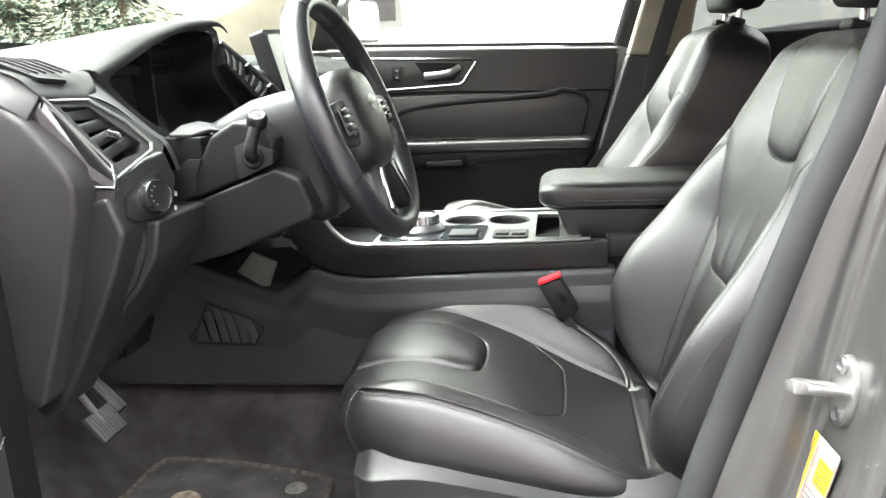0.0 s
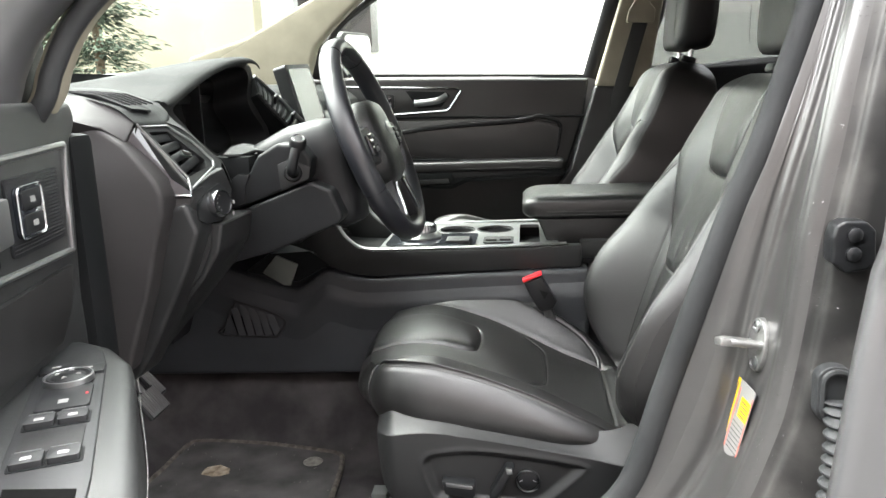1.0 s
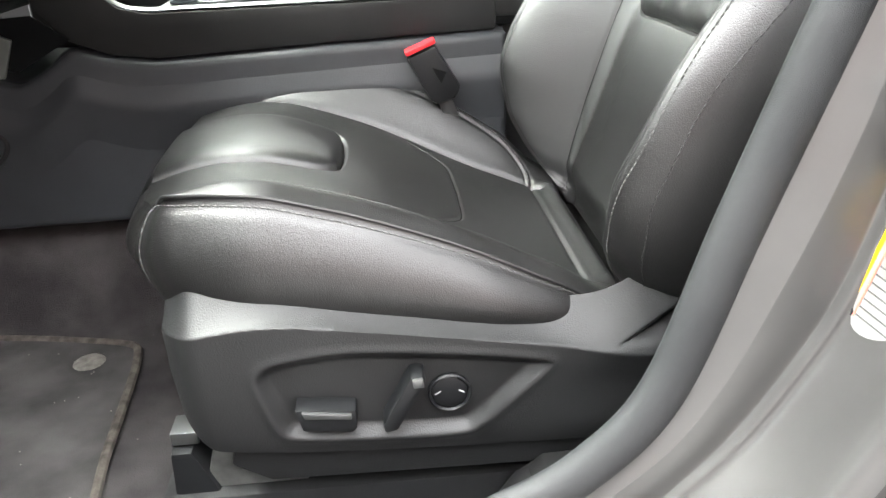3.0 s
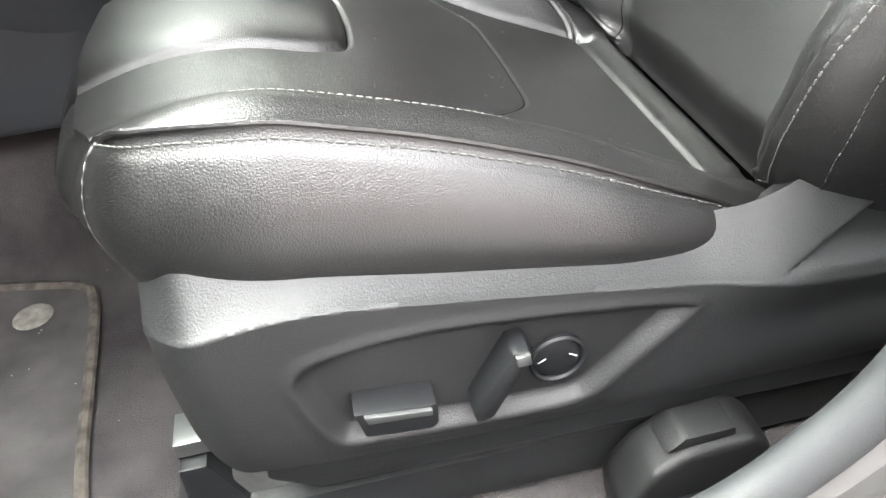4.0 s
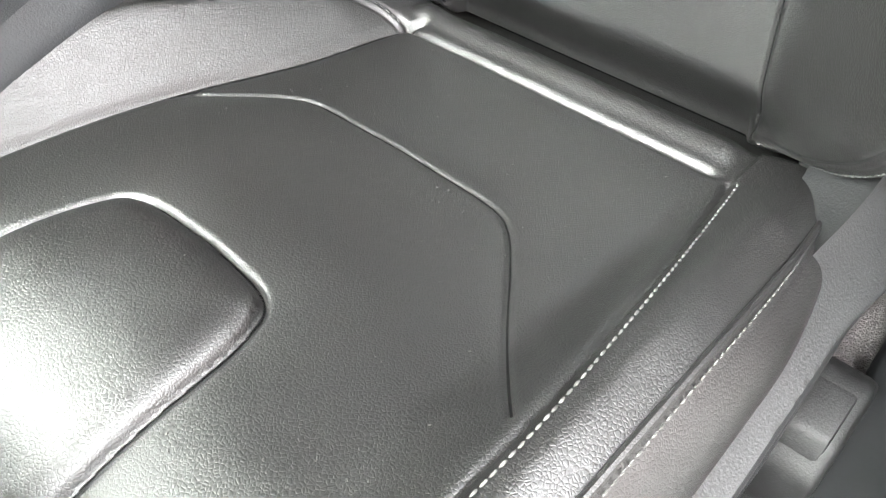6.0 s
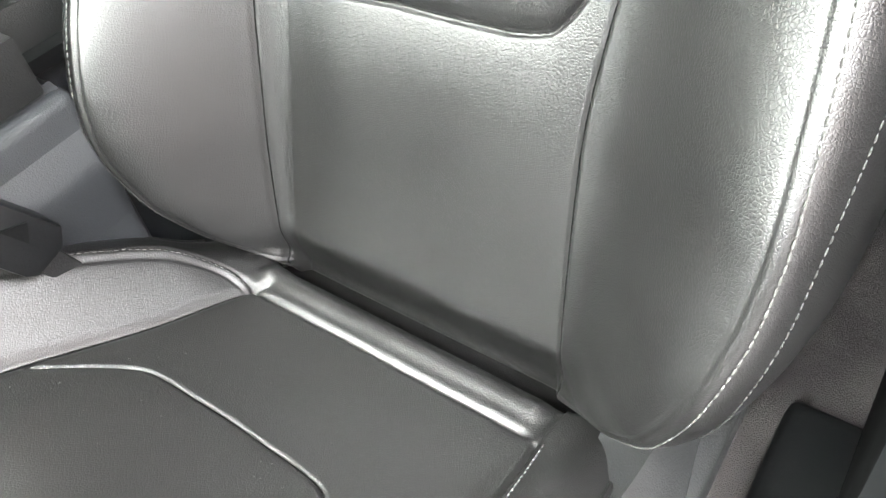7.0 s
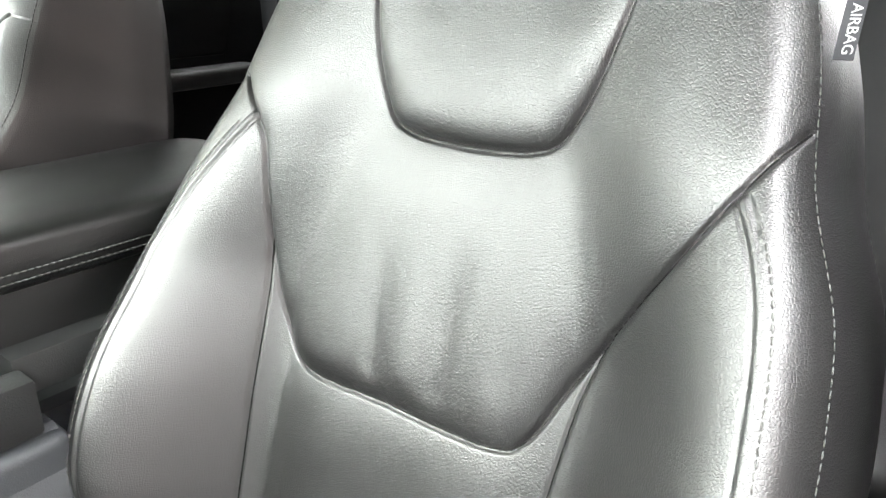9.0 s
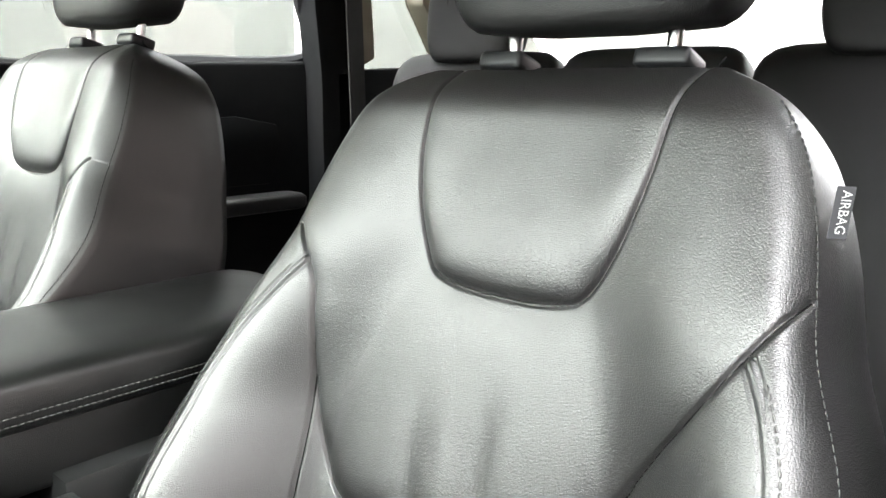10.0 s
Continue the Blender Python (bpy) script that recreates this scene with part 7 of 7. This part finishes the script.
part("armrest", on_arm(arm, 0.82, 0.948, 0.022, 5), DOORTRIM, ddoor, "padded black armrest")
part("armrest_lower", on_arm([(-0.02, 0.02), (0.03, 0.08), (0.17, 0.14), (0.4, 0.2), (0.62, 0.21), (0.62, 0.02)], 0.55, 0.83, 0.03, 4), DOORTRIM, ddoor)
sw = [(0.005, 0.035), (0.035, 0.08), (0.062, 0.1), (0.103, 0.116), (0.37, 0.189), (0.45, 0.207), (0.46, 0.15), (0.33, 0.105), (0.12, 0.05)]
part("switch_plate", on_arm(sw, 0.944, 0.9515, 0.003), PLATE, ddoor, "dark satin switch plate")
ax, ay = np.array([0.968, 0.249]), np.array([-0.249, 0.968])


def on_plate(c, half, across, z0, z1, mat, name, bevel=0.0, label="", r=0.003):
    """A rounded key on the armrest's switch plate, turned along it."""
    q = [tuple(np.array(c) + ax * x + ay * y) for x, y in rounded(-half, -across, half, across, r)]
    return part(name, on_arm(q, z0, z1, bevel), mat, ddoor, label)


jc = np.array([0.158, 0.0965])
jm = me_m @ Matrix.Translation((jc[0], jc[1], 0.952))
for c in ((0.1195, 0.0695), (0.1255, 0.1045)):
    on_plate(c, 0.013, 0.0165, 0.9505, 0.9545, BLACK, "button", 0.0015)
    on_plate(np.array(c) - ax * 0.003, 0.003, 0.0045, 0.9546, 0.955, ICON, "mark", r=0.001)
on_plate((0.203, 0.1085), 0.031, 0.0245, 0.9505, 0.9545, BLACK, "button", 0.0015, r=0.006)
on_plate((0.216, 0.112), 0.005, 0.0045, 0.9546, 0.955, ICON, "mark", r=0.001)
on_plate((0.198, 0.128), 0.0018, 0.0012, 0.9546, 0.955, RED, "mark", r=0.0005)
part("mirror_dial", lathe([(0.0225, 0.0), (0.0225, 0.006), (0.02, 0.0078), (0.017, 0.0066), (0.009, 0.0095), (0.0001, 0.01)], jm, 40), BLACK, ddoor, "round mirror adjuster")
part("mirror_ring", lathe([(0.0215, 0.0066), (0.0225, 0.0082), (0.0242, 0.0078), (0.0246, 0.002)], jm, 40), SATIN, ddoor, "thin chrome ring")
for a in (0, 90, 180, 270):
    p = jc + 0.0105 * np.array([math.cos(radians(a)), math.sin(radians(a))])
    part("arrow", on_arm([(p[0] - 0.0022, p[1] - 0.0018), (p[0] + 0.0022, p[1] - 0.0018), (p[0], p[1] + 0.0022)], 0.96, 0.9622, 0), ICON, ddoor)
for c in ((0.2565, 0.1215), (0.3345, 0.142)):
    on_plate(c, 0.014, 0.0285, 0.9512, 0.9522, DARKBACK, "switch_recess")
    for k in (-1, 1):
        q = np.array(c) + ay * 0.0138 * k
        on_plate(q, 0.0115, 0.0125, 0.9505, 0.9575, PLATE, "window_switch", 0.0025, "window switch")
        on_plate(q - ax * 0.0095, 0.0007, 0.01, 0.9574, 0.9581, SATIN, "switch_edge", r=0.0003)
        on_plate(q + ax * 0.0035, 0.0032, 0.0042, 0.9576, 0.958, ICON, "mark", r=0.001)
on_plate((0.2965, 0.132), 0.0225, 0.0255, 0.9512, 0.9525, TRIMDARK, "blank_pad", 0.0005)
# flat black sheet in place of the cup's shaded hollow
part("cup", on_arm([(0.38, 0.128), (0.388, 0.185), (0.448, 0.2), (0.456, 0.152)], 0.9505, 0.9522, 0), VOID, ddoor, "flat black patch painting the shade of the pull cup")
line = np.array([tuple(me_m @ Vector((x, y, 0.93))) for x, y in smooth_line([(0.1, 0.146), (0.17, 0.168), (0.4, 0.235), (0.6, 0.243)], 20)])
part("stitching", stitches(line, np.repeat([tuple(E2)], len(line), 0), 0.004), THREAD, ddoor, "pale stitching")
part("insert", on_door([(0.0, 1.045), (0.6, 1.04), (0.6, 0.965), (0.06, 0.965), (0.02, 1.0)], 0.049, 0.058, 0.004), LEATHER, ddoor, "black leather insert")
part("window_frame", on_door([(-0.07, 1.235), (-0.075, 1.3), (-0.06, 1.36), (-0.01, 1.42), (0.3, 1.6), (0.3, 1.57), (0.04, 1.4), (0.03, 1.235)], -0.02, 0.03, 0.006), BLACK, ddoor, "black window frame")
part("window_pane", on_door([(0.03, 1.235), (0.04, 1.4), (0.3, 1.58), (0.9, 1.58), (0.95, 1.235)], 0.0, 0.004, 0), GLASS, ddoor)

# ---- outside ----
ASPHALT = material("asphalt", (0.06, 0.06, 0.06), 0.9)
tone(ASPHALT, (0.045, 0.045, 0.044), (0.085, 0.084, 0.08), 3.0, 9.0)
relief(ASPHALT, "noise", 120.0, 0.6, 0.01)
structure("ground", grid_mesh("ground", np.array([[(x, y, 0.0) for x in (-600, -30, -4, 4, 30, 600)] for y in (-600, -30, -4, 4, 30, 600)])), ASPHALT, "grey asphalt yard")
STUCCO = material("pale_stucco", (0.6, 0.6, 0.56), 0.9)
tone(STUCCO, (0.62, 0.63, 0.6), (0.7, 0.71, 0.68), 0.8)
relief(STUCCO, "noise", 60.0, 0.3, 0.01)
TAN = material("tan_stucco", (0.5, 0.45, 0.34), 0.9)
tone(TAN, (0.34, 0.31, 0.23), (0.4, 0.37, 0.28), 0.8)
hall = thing("white_building", "plain white building beside the parked car", "building", (9, 9, 0))
part("wall", box((9.2, 9, 2.6), (26, 0.4, 5.2), None, 0.02), STUCCO, hall, "pale stucco wall")
part("roof", box((9.2, 9.1, 5.3), (26.6, 1.2, 0.25), None, 0.03), TAN, hall, "tan roof edge")
part("corner", box((-3.95, 8.75, 2.6), (0.7, 0.5, 5.2), None, 0.02), TAN, hall, "tan corner pier")
for x in (-2.6,):
    part("window_frame", box((x, 8.77, 2.3), (1.1, 0.08, 1.2), None, 0.02), SATIN, hall)
    part("window_pane", box((x, 8.725, 2.3), (0.95, 0.03, 1.05), None, 0), SCREEN, hall)

house = thing("tan_house", "tan building far behind the trees", "building", (-22, 30, 0))
part("wall", box((-19, 34, 4.4), (26, 5, 8.8), None, 0.05), TAN, house)
part("roof", prism([(31, 8.8), (37, 8.8), (34, 10.6)], -32.5, -5.5, "x", 0.05), STUCCO, house)

LEAF = material("conifer_needles", (0.1, 0.15, 0.1), 0.8)
tone(LEAF, (0.05, 0.075, 0.05), (0.1, 0.13, 0.09), 1.5)
BARK = material("bark", (0.12, 0.09, 0.06), 0.9)
relief(BARK, "noise", 30.0, 0.6, 0.02)


def conifer(at, high, seed):
    r = random.Random(seed)
    t = thing("conifer", "tall green conifer behind the car park", "tree", at, "conifers")
    part("trunk", tube([(at[0], at[1], 0), (at[0] + 0.05, at[1], high * 0.5), (at[0], at[1], high * 0.95)], 0.14, 8, up=(0, 1, 0)), BARK, t)
    verts, faces = [], []
    for k in range(9000):
        w = r.random() ** 0.8
        z = high * (0.08 + 0.92 * w)
        reach = (1 - w) ** 0.8 * high * 0.36 * (0.7 + 0.3 * math.sin(z * 6 + seed)) + 0.1
        a = r.uniform(0, 6.283)
        d = reach * r.uniform(0.25, 1.05)
        c = np.array([at[0] + d * math.cos(a), at[1] + d * math.sin(a), z - 0.3 * d])
        s = r.uniform(0.07, 0.17)
        ax1 = np.array([math.cos(a), math.sin(a), r.uniform(-0.6, 0.1)]) * s
        ax2 = np.array([-math.sin(a), math.cos(a), r.uniform(-0.4, 0.4)]) * s * 0.45
        o = len(verts)
        verts += [tuple(c - ax1), tuple(c + ax2), tuple(c + ax1), tuple(c - ax2)]
        faces.append((o, o + 1, o + 2, o + 3))
    me = bpy.data.meshes.new("crown")
    me.from_pydata(verts, [], faces)
    part("crown", me, LEAF, t, "dense uneven needles", 0)


for k, (x, y, h) in enumerate(((-13.5, 22, 8.5), (-15.8, 23, 9.5), (-18.5, 23.5, 8.0), (-21.5, 25, 9.0))):
    conifer((x, y, 0), h, k)

CARWHITE = material("white_car_paint", (0.75, 0.76, 0.76), 0.3, coat=0.6)
CARGLASS = material("dark_car_glass", (0.03, 0.04, 0.04), 0.08, coat=0.4)


def parked_car(at, turn):
    t = thing("parked_car", "white sport utility vehicle parked across the yard", "car", (at[0], at[1], 0), "parked cars")
    m = pose(at[0], at[1], 0, 0, 0, turn)
    def put(bm):
        bm.transform(m)
        return bm
    part("body", put(prism([(-2.3, 0.35), (-2.35, 0.8), (-2.2, 1.0), (-1.3, 1.12), (1.9, 1.12), (2.25, 1.05), (2.3, 0.4)], -0.92, 0.92, "y", 0.08, 3)), CARWHITE, t)
    part("cabin", put(prism([(-1.3, 1.1), (-0.6, 1.62), (-0.3, 1.7), (1.6, 1.7), (1.95, 1.6), (2.1, 1.1)], -0.78, 0.78, "y", 0.08, 3)), CARWHITE, t)
    for y in (-0.79, 0.79):
        for x0, x1 in ((-0.95, 0.0), (0.08, 1.0), (1.08, 1.85)):
            part("window", put(prism([(x0, 1.15), (x0 + 0.25 * (x0 < -0.5), 1.55), (x1, 1.58), (x1, 1.15)], min(y, y * 1.015), max(y, y * 1.015), "y", 0)), CARGLASS, t)
    for x in (-1.45, 1.4):
        for y in (-0.86, 0.86):
            w = part("wheel", lathe([(0.0001, -0.11), (0.3, -0.11), (0.34, -0.07), (0.34, 0.07), (0.3, 0.11), (0.0001, 0.11)], m @ frame_at((x, y, 0.34), (0, 1, 0), (1, 0, 0)), 28), RUBBER, t, "black tyre")
            part("rim", lathe([(0.0001, 0.0), (0.2, 0.01), (0.22, 0.0), (0.22, -0.02), (0.0001, -0.02)], m @ frame_at((x, y * 1.14, 0.34), (0, 1 if y > 0 else -1, 0), (1, 0, 0)), 24), SATIN, w)


parked_car((-9.5, 13.5), 20)
parked_car((-6.2, 14.5), 15)
parked_car((-13.0, 13.2), 25)

# unseen wall, added to keep low sky light off the open door side
BRICK = material("brown_render", (0.2, 0.14, 0.11), 0.9)
tone(BRICK, (0.13, 0.105, 0.1), (0.17, 0.14, 0.135), 1.5)
structure("wall_yard", box((0, -7.5, 3.0), (60, 0.3, 6.0), None, 0), BRICK, "unseen plain brown wall added across the yard to block low sky light")
